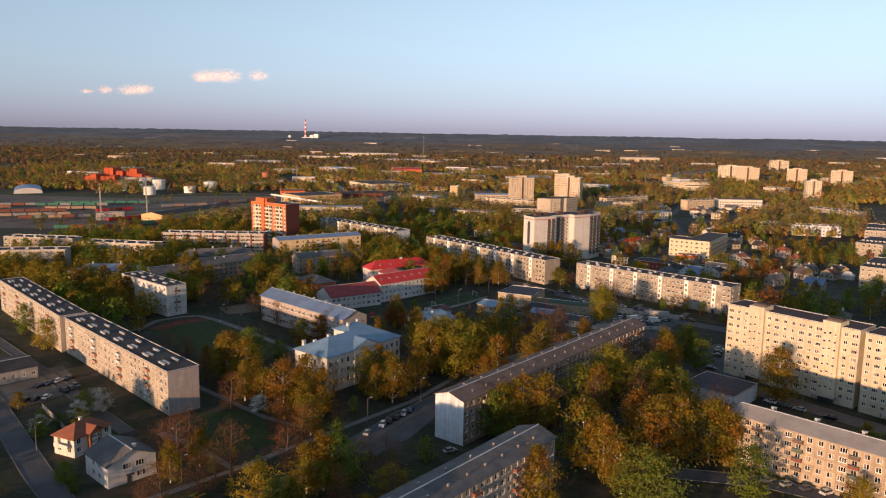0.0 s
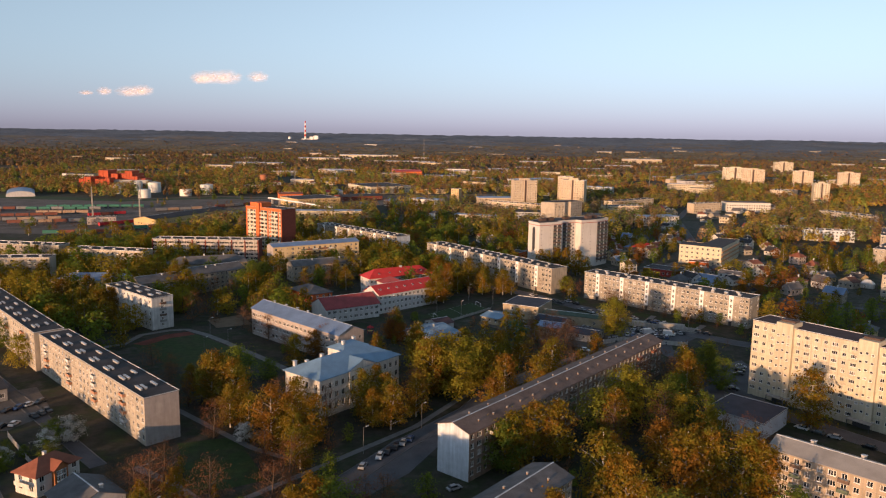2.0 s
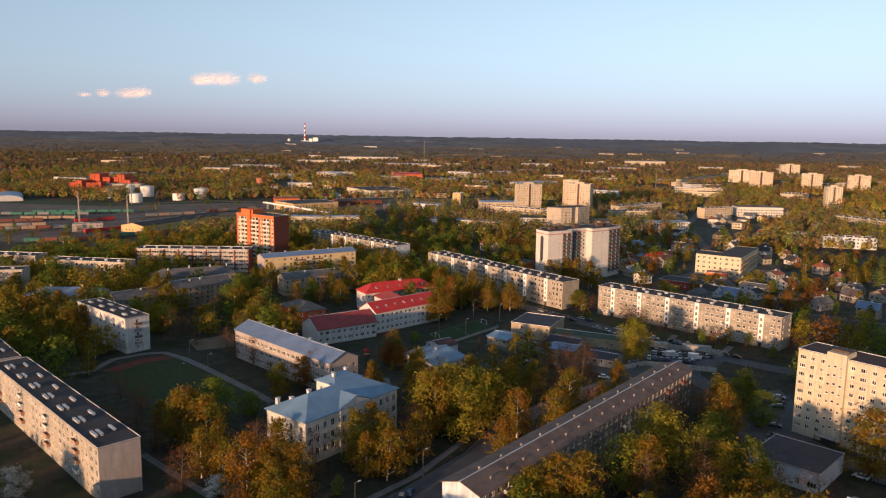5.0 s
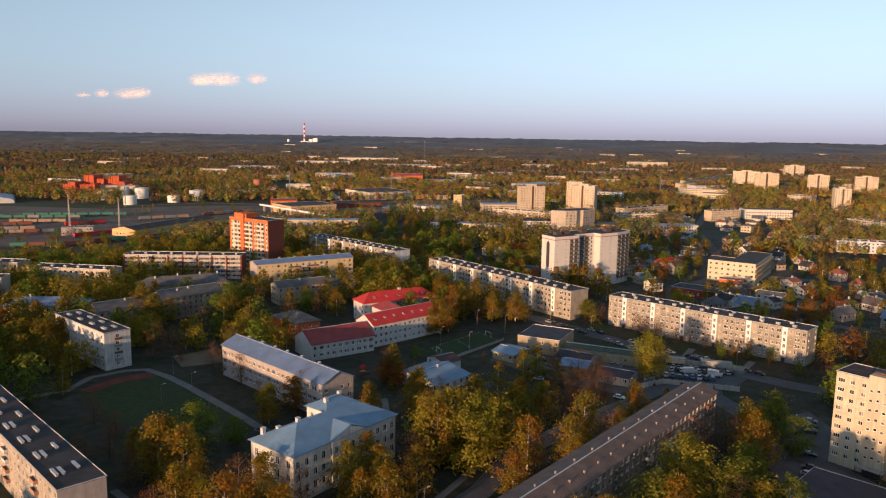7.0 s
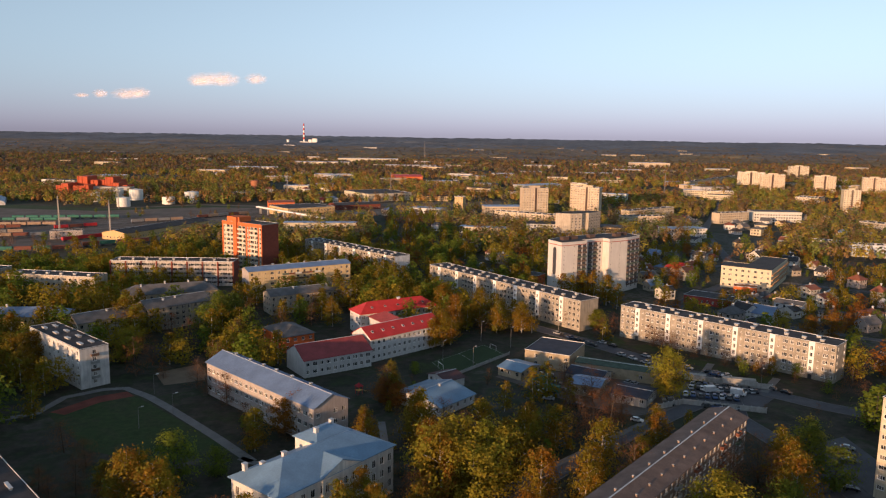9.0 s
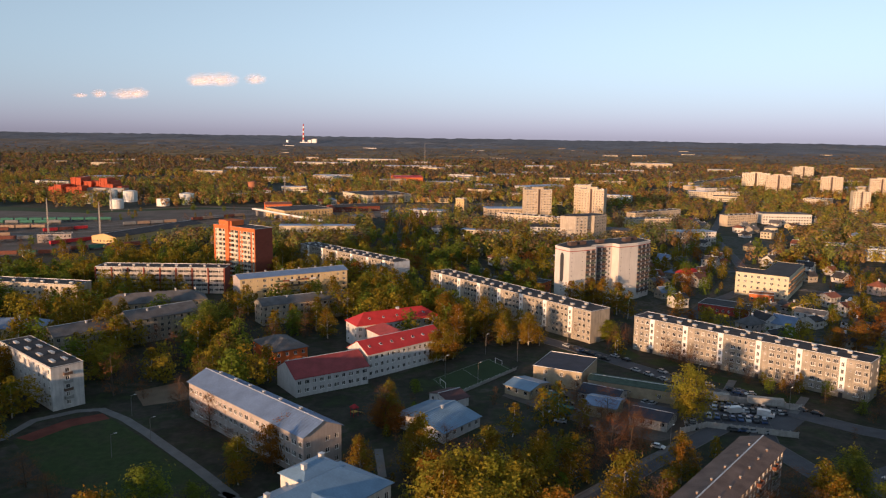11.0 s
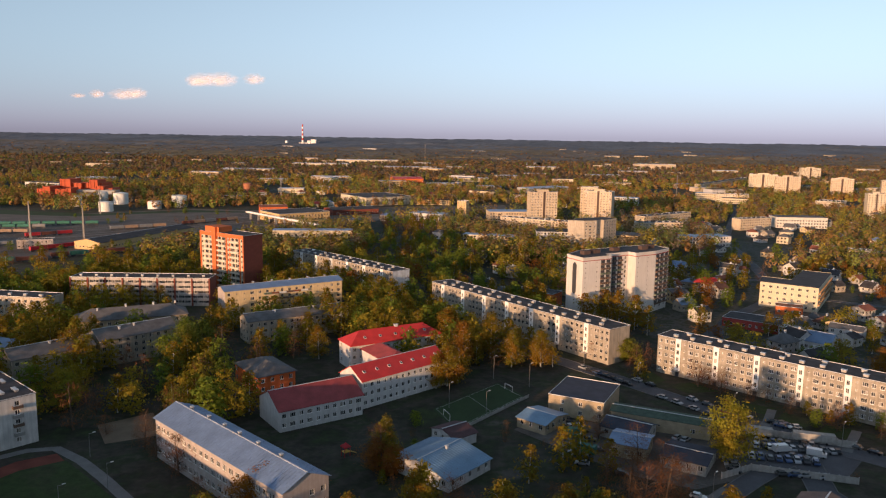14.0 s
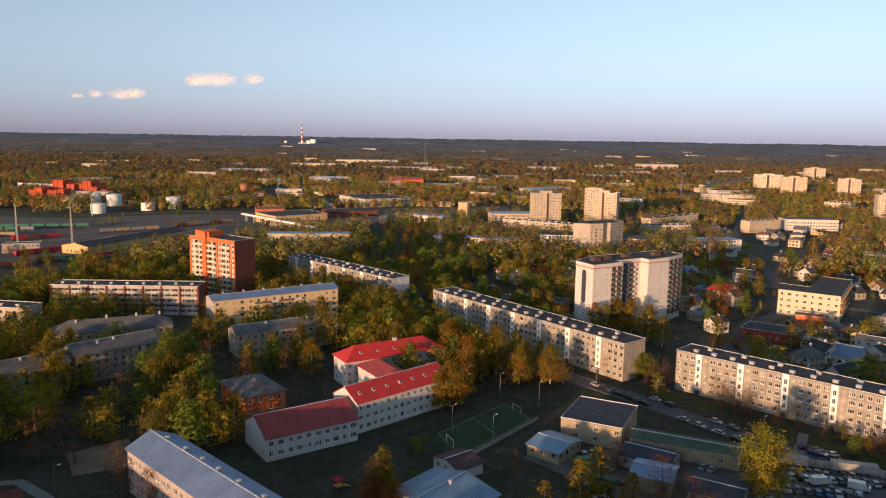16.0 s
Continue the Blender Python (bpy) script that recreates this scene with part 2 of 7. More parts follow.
def facade(parent, length, height, storeys, pattern, wall, base=0.6, top=0.5, side=None, pieces=False, windows=True, name="wall"):
    """One outer wall with its windows. pattern: a letter a bay, see KINDS; '.' is blank, 'S' a stair strip, 'B' a balcony bay.
    side: a matrix that carries the front's plane onto another side."""
    side = side or Matrix.Identity(4)
    n = len(pattern)
    w, h = length / n, (height - base - top) / storeys
    holder = parent
    bm, wins = bmesh.new(), []
    if pieces:
        quad(bm, ((0, 0.2, 0), (length, 0.2, 0), (length, 0.2, height), (0, 0.2, height)), 1)
        box(bm, 0, length, 0, 0.05, 0, base, 0, "b")
        box(bm, 0, length, 0, 0.05, height - top, height, 0, "b")
    else:
        quad(bm, ((0, 0, 0), (length, 0, 0), (length, 0, base), (0, 0, base)))
        quad(bm, ((0, 0, height - top), (length, 0, height - top), (length, 0, height), (0, 0, height)))
    todo = []
    for i, ch in enumerate(pattern):
        for k in range(storeys):
            x, z = i * w, base + k * h
            kk = "w" if ch == "B" else ch
            hole = None
            if kk in KINDS:
                ww, wh, sill, bars = KINDS[kk]
                ww, sill = min(ww, w - 0.3), min(sill, h - wh - 0.15)
                cx = w / 2
                hole = (cx - ww / 2, cx + ww / 2, sill, sill + wh)
                wins.append((x + hole[0], z + sill, ww, wh, bars))
            if pieces:
                todo.append((x, z, panel_mesh(w, h, hole, wall)))
            else:
                add_panel(bm, x, x + w, z, z + h, hole)
    bm.transform(side)
    wob = part(name, bm, (wall, CONCRETE), holder)
    rz = side.to_euler().z
    for x, z, me in todo:
        p = side @ Vector((x, 0, z))
        put_part("panel", me, wob, p.x, p.y, p.z, rz)
    if windows is True and parent.matrix_world.translation.y < 500 and parent.name.split(".")[0] not in PLAIN:
        for x, z, ww, wh, bars in wins:
            p = side @ Vector((x, 0, z))
            put_part("window", window_mesh(ww, wh, bars), parent, p.x, p.y, p.z, rz)
    else:
        bm = bmesh.new()
        for x, z, ww, wh, bars in wins:
            quad(bm, [(p, 0.14, q) for p, q in ((x, z), (x + ww, z), (x + ww, z + wh), (x, z + wh))])
            n = bars + 1
            for j in range(n):
                p0, p1 = x + 0.08 + (ww - 0.08) * j / n, x + (ww - 0.08) * (j + 1) / n
                quad(bm, [(p, 0.12, q) for p, q in ((p0, z + 0.08), (p1, z + 0.08), (p1, z + wh - 0.08), (p0, z + wh - 0.08))], 1)
        bm.transform(side)
        if wins:
            tagged(part("far_glazing", bm, (FRAME, GLASS), parent), kind="stuff")
        else:
            bm.free()
    return wob


def flat_roof(parent, length, depth, height, roof=BITUMEN, parapet=0.35, over=0.15):
    bm = bmesh.new()
    box(bm, -over, length + over, -over, depth + over, height, height + 0.12)
    for a in ((-over, length + over, -over, 0.1 - over), (-over, length + over, depth + over - 0.1, depth + over),
              (-over, 0.1 - over, 0.1 - over, depth + over - 0.1), (length + over - 0.1, length + over, 0.1 - over, depth + over - 0.1)):
        box(bm, *a, height + 0.12, height + 0.12 + parapet * 0.6, 1)
    return part("roof", bm, (roof, SHEET), parent)


def gable_roof(parent, length, depth, height, rise, roof, wall, over=0.5, name="roof_slope"):
    """Ridge along x; closes the gables with the wall's material."""
    t = 0.14
    m = depth / 2
    k = rise / m
    for s in (0, 1):
        bm = bmesh.new()
        y0, y1 = (-over, m) if s == 0 else (depth + over, m)
        z0, z1 = height - over * k, height + rise
        a, b = -over, length + over
        lo = [(a, y0, z0), (b, y0, z0), (b, y1, z1), (a, y1, z1)]
        hi = [(x, y, z + t) for x, y, z in lo]
        for f in ((hi[0], hi[1], hi[2], hi[3]), (lo[3], lo[2], lo[1], lo[0]), (lo[0], lo[1], hi[1], hi[0]), (lo[0], hi[0], hi[3], lo[3]), (lo[1], lo[2], hi[2], hi[1])):
            quad(bm, f if s == 0 else f[::-1])
        part(name, bm, roof, parent)
    bm = bmesh.new()
    box(bm, -over, length + over, m - 0.15, m + 0.15, height + rise + t - 0.03, height + rise + t + 0.1)
    part("ridge", bm, SHEET, parent)
    for x, s in ((0, 1), (length, -1)):
        bm = bmesh.new()
        pts = [(x, 0, height), (x, depth, height), (x, m, height + rise)]
        quad(bm, pts[::-1] if s == 1 else pts)
        part("gable", bm, wall, parent)


def hip_roof(parent, length, depth, height, rise, roof, over=0.6, name="roof", x0=0.0, y0=0.0):
    bm = bmesh.new()
    a, b, c, d = x0 - over, x0 + length + over, y0 - over, y0 + depth + over
    if length >= depth:
        i = (d - c) / 2
        r0, r1 = (a + i, (c + d) / 2), (b - i, (c + d) / 2)
    else:
        i = (b - a) / 2
        r0, r1 = ((a + b) / 2, c + i), ((a + b) / 2, d - i)
    z, zr = height, height + rise
    p = [(a, c, z), (b, c, z), (b, d, z), (a, d, z)]
    q = [(x, y, z - 0.2) for x, y, z in p]
    e, f = (*r0, zr), (*r1, zr)
    if length >= depth:
        fs = [(p[0], p[1], f, e), (p[1], p[2], f), (p[2], p[3], e, f), (p[3], p[0], e)]
    else:
        fs = [(p[0], p[1], e), (p[1], p[2], f, e), (p[2], p[3], f), (p[3], p[0], e, f)]
    fs += [(q[k], q[(k + 1) % 4], p[(k + 1) % 4], p[k]) for k in range(4)] + [tuple(q[::-1])]
    for s in fs:
        quad(bm, s)
    return part(name, bm, roof, parent)


def seams(parent, length, depth, height, rise, step, material, over=0.5):
    """Standing seams on a gabled metal roof, as one part."""
    bm = bmesh.new()
    m = depth / 2
    k = rise / m
    x = step
    while x < length:
        for s in (0, 1):
            y0 = -over if s == 0 else depth + over
            z0 = height - over * k + 0.15
            z1 = height + rise + 0.15
            pts = [(x, y0, z0 + 0.07), (x + 0.08, y0, z0 + 0.07), (x + 0.08, m, z1 + 0.07), (x, m, z1 + 0.07)]
            quad(bm, pts if s == 0 else pts[::-1])
            quad(bm, [(x, y0, z0), (x, y0, z0 + 0.07), (x, m, z1 + 0.07), (x, m, z1)])
            quad(bm, [(x + 0.08, y0, z0), (x + 0.08, m, z1), (x + 0.08, m, z1 + 0.07), (x + 0.08, y0, z0 + 0.07)])
        x += step
    return tagged(part("seams", bm, material, parent), kind="stuff")


def merge_parts(ob, name):
    """Joins the like-named parts of a small or far thing into one."""
    some = [c for c in ob.children if c.name.split(".")[0] == name]
    if len(some) < 2:
        return
    bm = bmesh.new()
    for c in some:
        bm.from_mesh(c.data)
    bm.to_mesh(some[0].data)
    bm.free()
    for c in some[1:]:
        me = c.data
        bpy.data.objects.remove(c)
        bpy.data.meshes.remove(me)


def vent_mesh(lx, ly, h, cap=0.12, mats=(CONCRETE, SHEET)):
    key = ("vent", lx, ly, h, mats[0].name)
    if key not in CACHE:
        bm = bmesh.new()
        box(bm, -lx / 2, lx / 2, -ly / 2, ly / 2, 0, h, 0, "u")
        box(bm, -lx / 2 - cap, lx / 2 + cap, -ly / 2 - cap, ly / 2 + cap, h, h + 0.12, 1)
        CACHE[key] = mesh_of("vent", bm, mats)
    return CACHE[key]


def balcony_mesh(w, front):
    """A balcony slab with side and front panels and a rail."""
    key = ("balcony", round(w, 2), front.name)
    if key not in CACHE:
        bm = bmesh.new()
        box(bm, 0, w, -1.0, 0, 0, 0.14, 0)
        box(bm, 0.03, w - 0.03, -1.0, -0.95, 0.14, 1.05, 1)
        box(bm, 0, 0.05, -1.0, 0, 0.14, 1.05, 1)
        box(bm, w - 0.05, w, -1.0, 0, 0.14, 1.05, 1)
        box(bm, -0.02, w + 0.02, -1.04, -0.94, 1.05, 1.1, 0)
        CACHE[key] = mesh_of("balcony", bm, (CONCRETE, front))
    return CACHE[key]


BALC = [mat("balcony_panel_%s" % k, c, 0.7, var=0.15) for k, c in (("rust", (0.20, 0.07, 0.04)), ("grey", (0.28, 0.27, 0.25)), ("white", (0.6, 0.58, 0.54)), ("green", (0.10, 0.13, 0.09)), ("brown", (0.13, 0.08, 0.055)))]


def add_balconies(parent, pattern, length, height, storeys, base=0.6, top=0.5, pick=None, seed=1, width=None):
    rnd = random.Random(seed)
    n = len(pattern)
    w, h = length / n, (height - base - top) / storeys
    for i, ch in enumerate(pattern):
        if ch != "B":
            continue
        for k in range(1, storeys):
            bw = width or w - 0.2
            put_part("balcony", balcony_mesh(bw, rnd.choice(pick or BALC)), parent, i * w + (w - bw) / 2, -0.01, base + k * h)


def shell(parent, length, depth, height, wall, sides="lrb", storeys=5, back=None, left=None, right=None, base=0.6, top=0.5):
    """The other three walls: back and gables, plain or with bays."""
    back_m = Matrix.Translation((length, depth, 0)) @ Matrix.Rotation(math.pi, 4, "Z")
    left_m = Matrix.Translation((0, depth, 0)) @ Matrix.Rotation(-math.pi / 2, 4, "Z")
    right_m = Matrix.Translation((length, 0, 0)) @ Matrix.Rotation(math.pi / 2, 4, "Z")
    facade(parent, length, height, storeys, back or "w" * max(2, round(length / 3.2)), wall, base, top, back_m, windows=False)
    facade(parent, depth, height, storeys, left or "..", wall, base, top, left_m, windows=True)
    facade(parent, depth, height, storeys, right or "..", wall, base, top, right_m, windows=True)

# ---- ground ----
def patchy(name, stops, scale, fine=0.7, rough=0.95):
    """Ground of several tints in patches, with tufts and stones over them."""
    m = mat(name, stops[0], rough, var=0.3, scale=scale * 6, fine=fine)
    n, l = m.node_tree.nodes, m.node_tree.links
    vm = next(k for k in n if k.type == "VECT_MATH")
    geo = next(k for k in n if k.type == "NEW_GEOMETRY")
    t = n.new("ShaderNodeTexNoise")
    t.inputs["Scale"].default_value, t.inputs["Detail"].default_value, t.inputs["Roughness"].default_value = scale, 6.0, 0.62
    l.new(geo.outputs["Position"], t.inputs["Vector"])
    r = n.new("ShaderNodeValToRGB")
    for k, c in enumerate(stops):
        e = r.color_ramp.elements[k] if k < 2 else r.color_ramp.elements.new(1)
        e.position = 0.34 + 0.32 * k / (len(stops) - 1)
        e.color = (*c, 1)
    l.new(t.outputs["Fac"], r.inputs["Fac"])
    l.new(r.outputs[0], vm.inputs[0])
    return m


GRASS = patchy("grass_ground", [(0.030, 0.046, 0.014), (0.026, 0.030, 0.016), (0.052, 0.044, 0.034), (0.030, 0.040, 0.016), (0.075, 0.066, 0.054)], 0.045)


def rise(y):
    """The land lifts towards the far woods."""
    return 71.0 * max(0.0, (y - 2800.0) / 2150.0) ** 2


def build_ground():
    bm = bmesh.new()
    ys = [-1500, -600, -100, 200, 600, 1000, 1600, 2200, 2800] + [2800 + 2150 * k / 12 for k in range(1, 13)]
    xs = [-4800, -3000, -1500, -600, 0, 600, 1500, 3000, 4800]
    grid = [[bm.verts.new((x, y, rise(y))) for x in xs] for y in ys]
    for r0, r1 in zip(grid, grid[1:]):
        for k in range(len(xs) - 1):
            bm.faces.new((r0[k], r0[k + 1], r1[k + 1], r1[k]))
    ob = new("ground", mesh_of("ground", bm, GRASS))
    return tagged(ob, "dark spring grass and bare soil reaching the wooded horizon", "ground", kind="structure")


build_ground()

# ---- large blocks ----
PANEL_WARM = mat("panel_cream", (0.38, 0.325, 0.255), 0.9, var=0.12, scale=0.4, streak=0.18, rand=0.10)
PANEL_GREY = mat("panel_grey", (0.315, 0.272, 0.215), 0.9, var=0.15, scale=0.4, streak=0.2, rand=0.12)
PANEL_WHITE = mat("panel_white", (0.52, 0.445, 0.32), 0.9, var=0.1, scale=0.3, streak=0.18, rand=0.06)
PLASTER_BLUE = mat("plaster_blue_white", (0.52, 0.55, 0.58), 0.9, var=0.12, streak=0.2)
PLASTER_BROWN = mat("panel_brown", (0.24, 0.17, 0.13), 0.9, var=0.2, streak=0.2, rand=0.1)
PLASTER_PINK = mat("plaster_pinkish", (0.36, 0.31, 0.28), 0.9, var=0.1, streak=0.12)
PLASTER_YELLOW = mat("plaster_yellow", (0.55, 0.42, 0.24), 0.9, var=0.12, streak=0.15)
STUCCO = mat("stucco_cream", (0.57, 0.535, 0.48), 0.9, var=0.12, streak=0.15)
BRICK = mat("orange_brick", (0.56, 0.135, 0.04), 0.85, var=0.15, scale=0.4, fine=5)
# dark brick, used also for the shaded sides of the orange tower
BRICK_DARK = mat("dark_red_brick_and_shade", (0.20, 0.055, 0.035), 0.85, var=0.15)
HOUSING = mat("roof_housing_brown", (0.085, 0.055, 0.045), 0.85, var=0.2)
STRIP = mat("stair_strip_white", (0.78, 0.76, 0.72), 0.7, var=0.06)


SALMON = [mat("balcony_salmon", (0.42, 0.22, 0.13), 0.8, var=0.15), BALC[2]]


def stair_strip(parent, x, w, height, storeys, base=0.6, top=0.5):
    """A white stair tower a little proud of the wall, with stacked glazing and a canopy over the door."""
    bm = bmesh.new()
    box(bm, x, x + w, -0.35, 0, 2.6, height + 0.1, 0, "b")
    ob = part("stair_strip", bm, STRIP, parent, "white stair tower strip")
    h = (height - base - top) / storeys
    for k in range(1, storeys):
        put_part("window", window_mesh(1.1, 1.7, 1), ob, x + w / 2 - 0.55, -0.5, base + k * h + 0.1)
    bm = bmesh.new()
    box(bm, x - 0.4, x + w + 0.4, -1.8, 0, 2.4, 2.6)
    box(bm, x + w / 2 - 0.7, x + w / 2 + 0.7, -0.1, 0, 0.0, 2.3, 1)
    part("entrance", bm, (CONCRETE, DARK), parent, "dark entrance door under a concrete canopy")


def long_block(name, label, a, b, depth, height, pattern, wall, storeys=5, roof="flat", rise_=1.8, roof_mat=BITUMEN, pieces=False,
               strips=(), vents=(), left=None, right=None, balc=False, group="", gable_wall=None, seed=1, vent=(3.2, 0.9, 0.7), rear=None):
    m, length = frame_of(a, b)
    ob = thing(name, label, "apartment block", m, group)
    facade(ob, length, height, storeys, pattern, wall, pieces=pieces)
    shell(ob, length, depth, height, gable_wall or wall, storeys=storeys, left=left, right=right, back=rear)
    if balc:
        add_balconies(ob, pattern, length, height, storeys, seed=seed, pick=SALMON if wall is PANEL_WARM else [BALC[0], BALC[4], BALC[3], BALC[4]] if wall is PANEL_SAND else None)
    w = length / len(pattern)
    for i in strips:
        stair_strip(ob, i * w + 0.2, w - 0.4, height, storeys)
    if roof == "flat":
        flat_roof(ob, length, depth, height, roof_mat)
        zt = height + 0.12
        for fx, fy in vents:
            put_part("vent", vent_mesh(*vent), ob, fx * length, fy * depth, zt)
    else:
        gable_roof(ob, length, depth, height, rise_, roof_mat, gable_wall or wall)
        for fx, fy in vents:
            z = height + rise_ * (1 - abs(fy - 0.5) * 2) - 0.1
            put_part("vent", vent_mesh(*vent), ob, fx * length, fy * depth, z)
    return ob


def spread(n, *ys, lo=0.03, hi=0.97):
    return [(lo + (hi - lo) * (k + 0.5) / n, y) for k in range(n) for y in ys]


PANEL_SAND = mat("panel_sand", (0.37, 0.29, 0.205), 0.9, var=0.15, scale=0.4, streak=0.2, rand=0.14)
# left row of two five-storey blocks
L5P = "wWBssWw" * 4
long_block("apartment_block", "five-storey cream panel block with dark flat roof and long white vents", (-157.5, 293.0), (-90.3, 227.6), 10.6, 14.6, L5P, PANEL_WARM,
           pieces=True, vents=spread(7, 0.22) + spread(7, 0.36) + spread(6, 0.7), gable_wall=PLASTER_PINK, balc=True, seed=3, vent=(4.0, 0.55, 0.5))
long_block("apartment_block", "five-storey cream panel block continuing the row, dark flat roof", (-226.0, 361.5), (-159.2, 292.4), 10.6, 15.2, L5P, PANEL_WARM,
           vents=spread(7, 0.22) + spread(7, 0.36) + spread(6, 0.7), balc=True, seed=5, vent=(4.0, 0.55, 0.5))
# the small slab behind it
slab = long_block("apartment_block", "short grey five-storey slab with balconies on its end wall", (-174.6, 384.2), (-139.4, 354.1), 10.5, 15.0, "wWwsWwwsWww", mat("panel_light_grey", (0.52, 0.50, 0.47), 0.9, var=0.15, scale=0.4, streak=0.2),
           vents=spread(4, 0.3, 0.68), right=".B.", vent=(3.4, 1.0, 0.5))
for k in range(1, 5):
    put_part("balcony", balcony_mesh(2.8, BALC[1] if k % 2 else BALC[4]), slab, math.hypot(35.2, 30.1) + 0.01, 3.85, 0.6 + k * 2.78, math.pi / 2)
# long gabled blocks in the foreground
LONGP = "wWwBWwwBwW" * 4
long_block("apartment_block", "long brown-grey five-storey block with slate gable roof and white end wall", (4.2, 209.3), (80.9, 304.7), 10.9, 13.8, LONGP, PLASTER_BROWN, roof="gable",
           rise_=1.7, roof_mat=SLATE_RED, pieces=False, balc=True, gable_wall=PLASTER_BLUE, vents=spread(17, 0.2) + spread(13, 0.58), vent=(0.42, 0.4, 0.7, 0.05, (PLASTER_BROWN, CONCRETE)))
long_block("apartment_block", "grey five-storey block with dark slate gable roof and white-dotted ridge", (-41.0, 99.4), (27.8, 185.1), 11.0, 13.8, LONGP, PANEL_GREY, roof="gable",
           rise_=1.7, roof_mat=SLATE, balc=True, vents=spread(15, 0.22) + spread(11, 0.66), vent=(0.42, 0.4, 0.7, 0.05, (PLASTER_BROWN, CONCRETE)))
# the block with balconies
R5P = "wWBwwWBww" * 3
long_block("apartment_block", "five-storey panel block with coloured balconies and grey gable roof", (81.2, 204.1), (134.6, 151.4), 11.0, 14.0, R5P, PANEL_SAND, roof="gable", rise_=1.8,
           roof_mat=mat("roof_fibre_cement", (0.30, 0.28, 0.26), 0.85, var=0.15, scale=0.3), pieces=True, balc=True, seed=9, vents=spread(6, 0.75, 0.6), vent=(0.7, 0.7, 1.2))
# the row with white stair strips
G5P = "wwWSnWwwWSnWwwWSnWwwWSnWwwWSnWwwWSnWw"
G5S = [i for i, c in enumerate(G5P) if c == "S"]
long_block("apartment_block", "long five-storey grey panel block with white stair strips and flat roof", (74.5, 443.5), (143.6, 378.5), 12.0, 15.0, G5P.replace("S", "."), PANEL_GREY,
           pieces=True, strips=G5S, vents=spread(13, 0.25) + spread(7, 0.7), right="w.w", vent=(1.6, 1.2, 0.8))
H5P = "wwWSnWwwWSnWwwWSnWwwWSnWwwWSnWwwWSnWwwWSnWww"
long_block("apartment_block", "long five-storey grey panel block with white stair strips beside the pitch", (-19.8, 545.5), (56.5, 450.5), 13.0, 15.0, H5P.replace("S", "."), PANEL_GREY,
           strips=[i for i, c in enumerate(H5P) if c == "S"], vents=spread(16, 0.25) + spread(8, 0.7), vent=(1.6, 1.2, 0.8))
long_block("apartment_block", "five-storey panel block among trees with white end wall", (-116.7, 645.9), (-43.6, 573.6), 13.0, 15.0, H5P[:37].replace("S", "."), PANEL_GREY,
           strips=[i for i, c in enumerate(H5P[:37]) if c == "S"], vents=spread(14, 0.25) + spread(7, 0.7), gable_wall=PLASTER_BLUE, vent=(1.6, 1.2, 0.8))
long_block("apartment_block", "yellowish four-storey block with loggias and zinc gable roof", (-120.2, 506.2), (-68.0, 541.1), 12.0, 16.0, "wnnWwBBBBBBwnnwW", PLASTER_YELLOW, storeys=5, roof="gable",
           rise_=1.6, roof_mat=ZINC, balc=True, seed=4, vents=spread(6, 0.6), vent=(0.8, 0.8, 1.1), gable_wall=PLASTER_PINK)


def dormitory():
    m, length = frame_of((-214.3, 540.5), (-140.0, 543.0))
    ob = thing("office_block", "long white banded block with dark brick piers and end wall", "apartment block", m)
    pat = "D" * 22
    facade(ob, length, 15.0, 5, pat, mat("panel_pale_grey", (0.40, 0.36, 0.32), 0.9, var=0.15, streak=0.15), top=1.0)
    shell(ob, length, 13.0, 15.0, BRICK_DARK)
    flat_roof(ob, length, 13.0, 15.0)
    for k in range(9):
        x = length * k / 8
        bm = bmesh.new()
        box(bm, x - 0.4, x + 0.4, -0.5, 0, 0, 15.1)
        part("pier", bm, BRICK_DARK, ob, "dark brick pier")
    for k in range(9):
        put_part("vent", vent_mesh(1.2, 1.0, 0.9), ob, length * (k + 0.5) / 9, 4.0, 15.12)


dormitory()


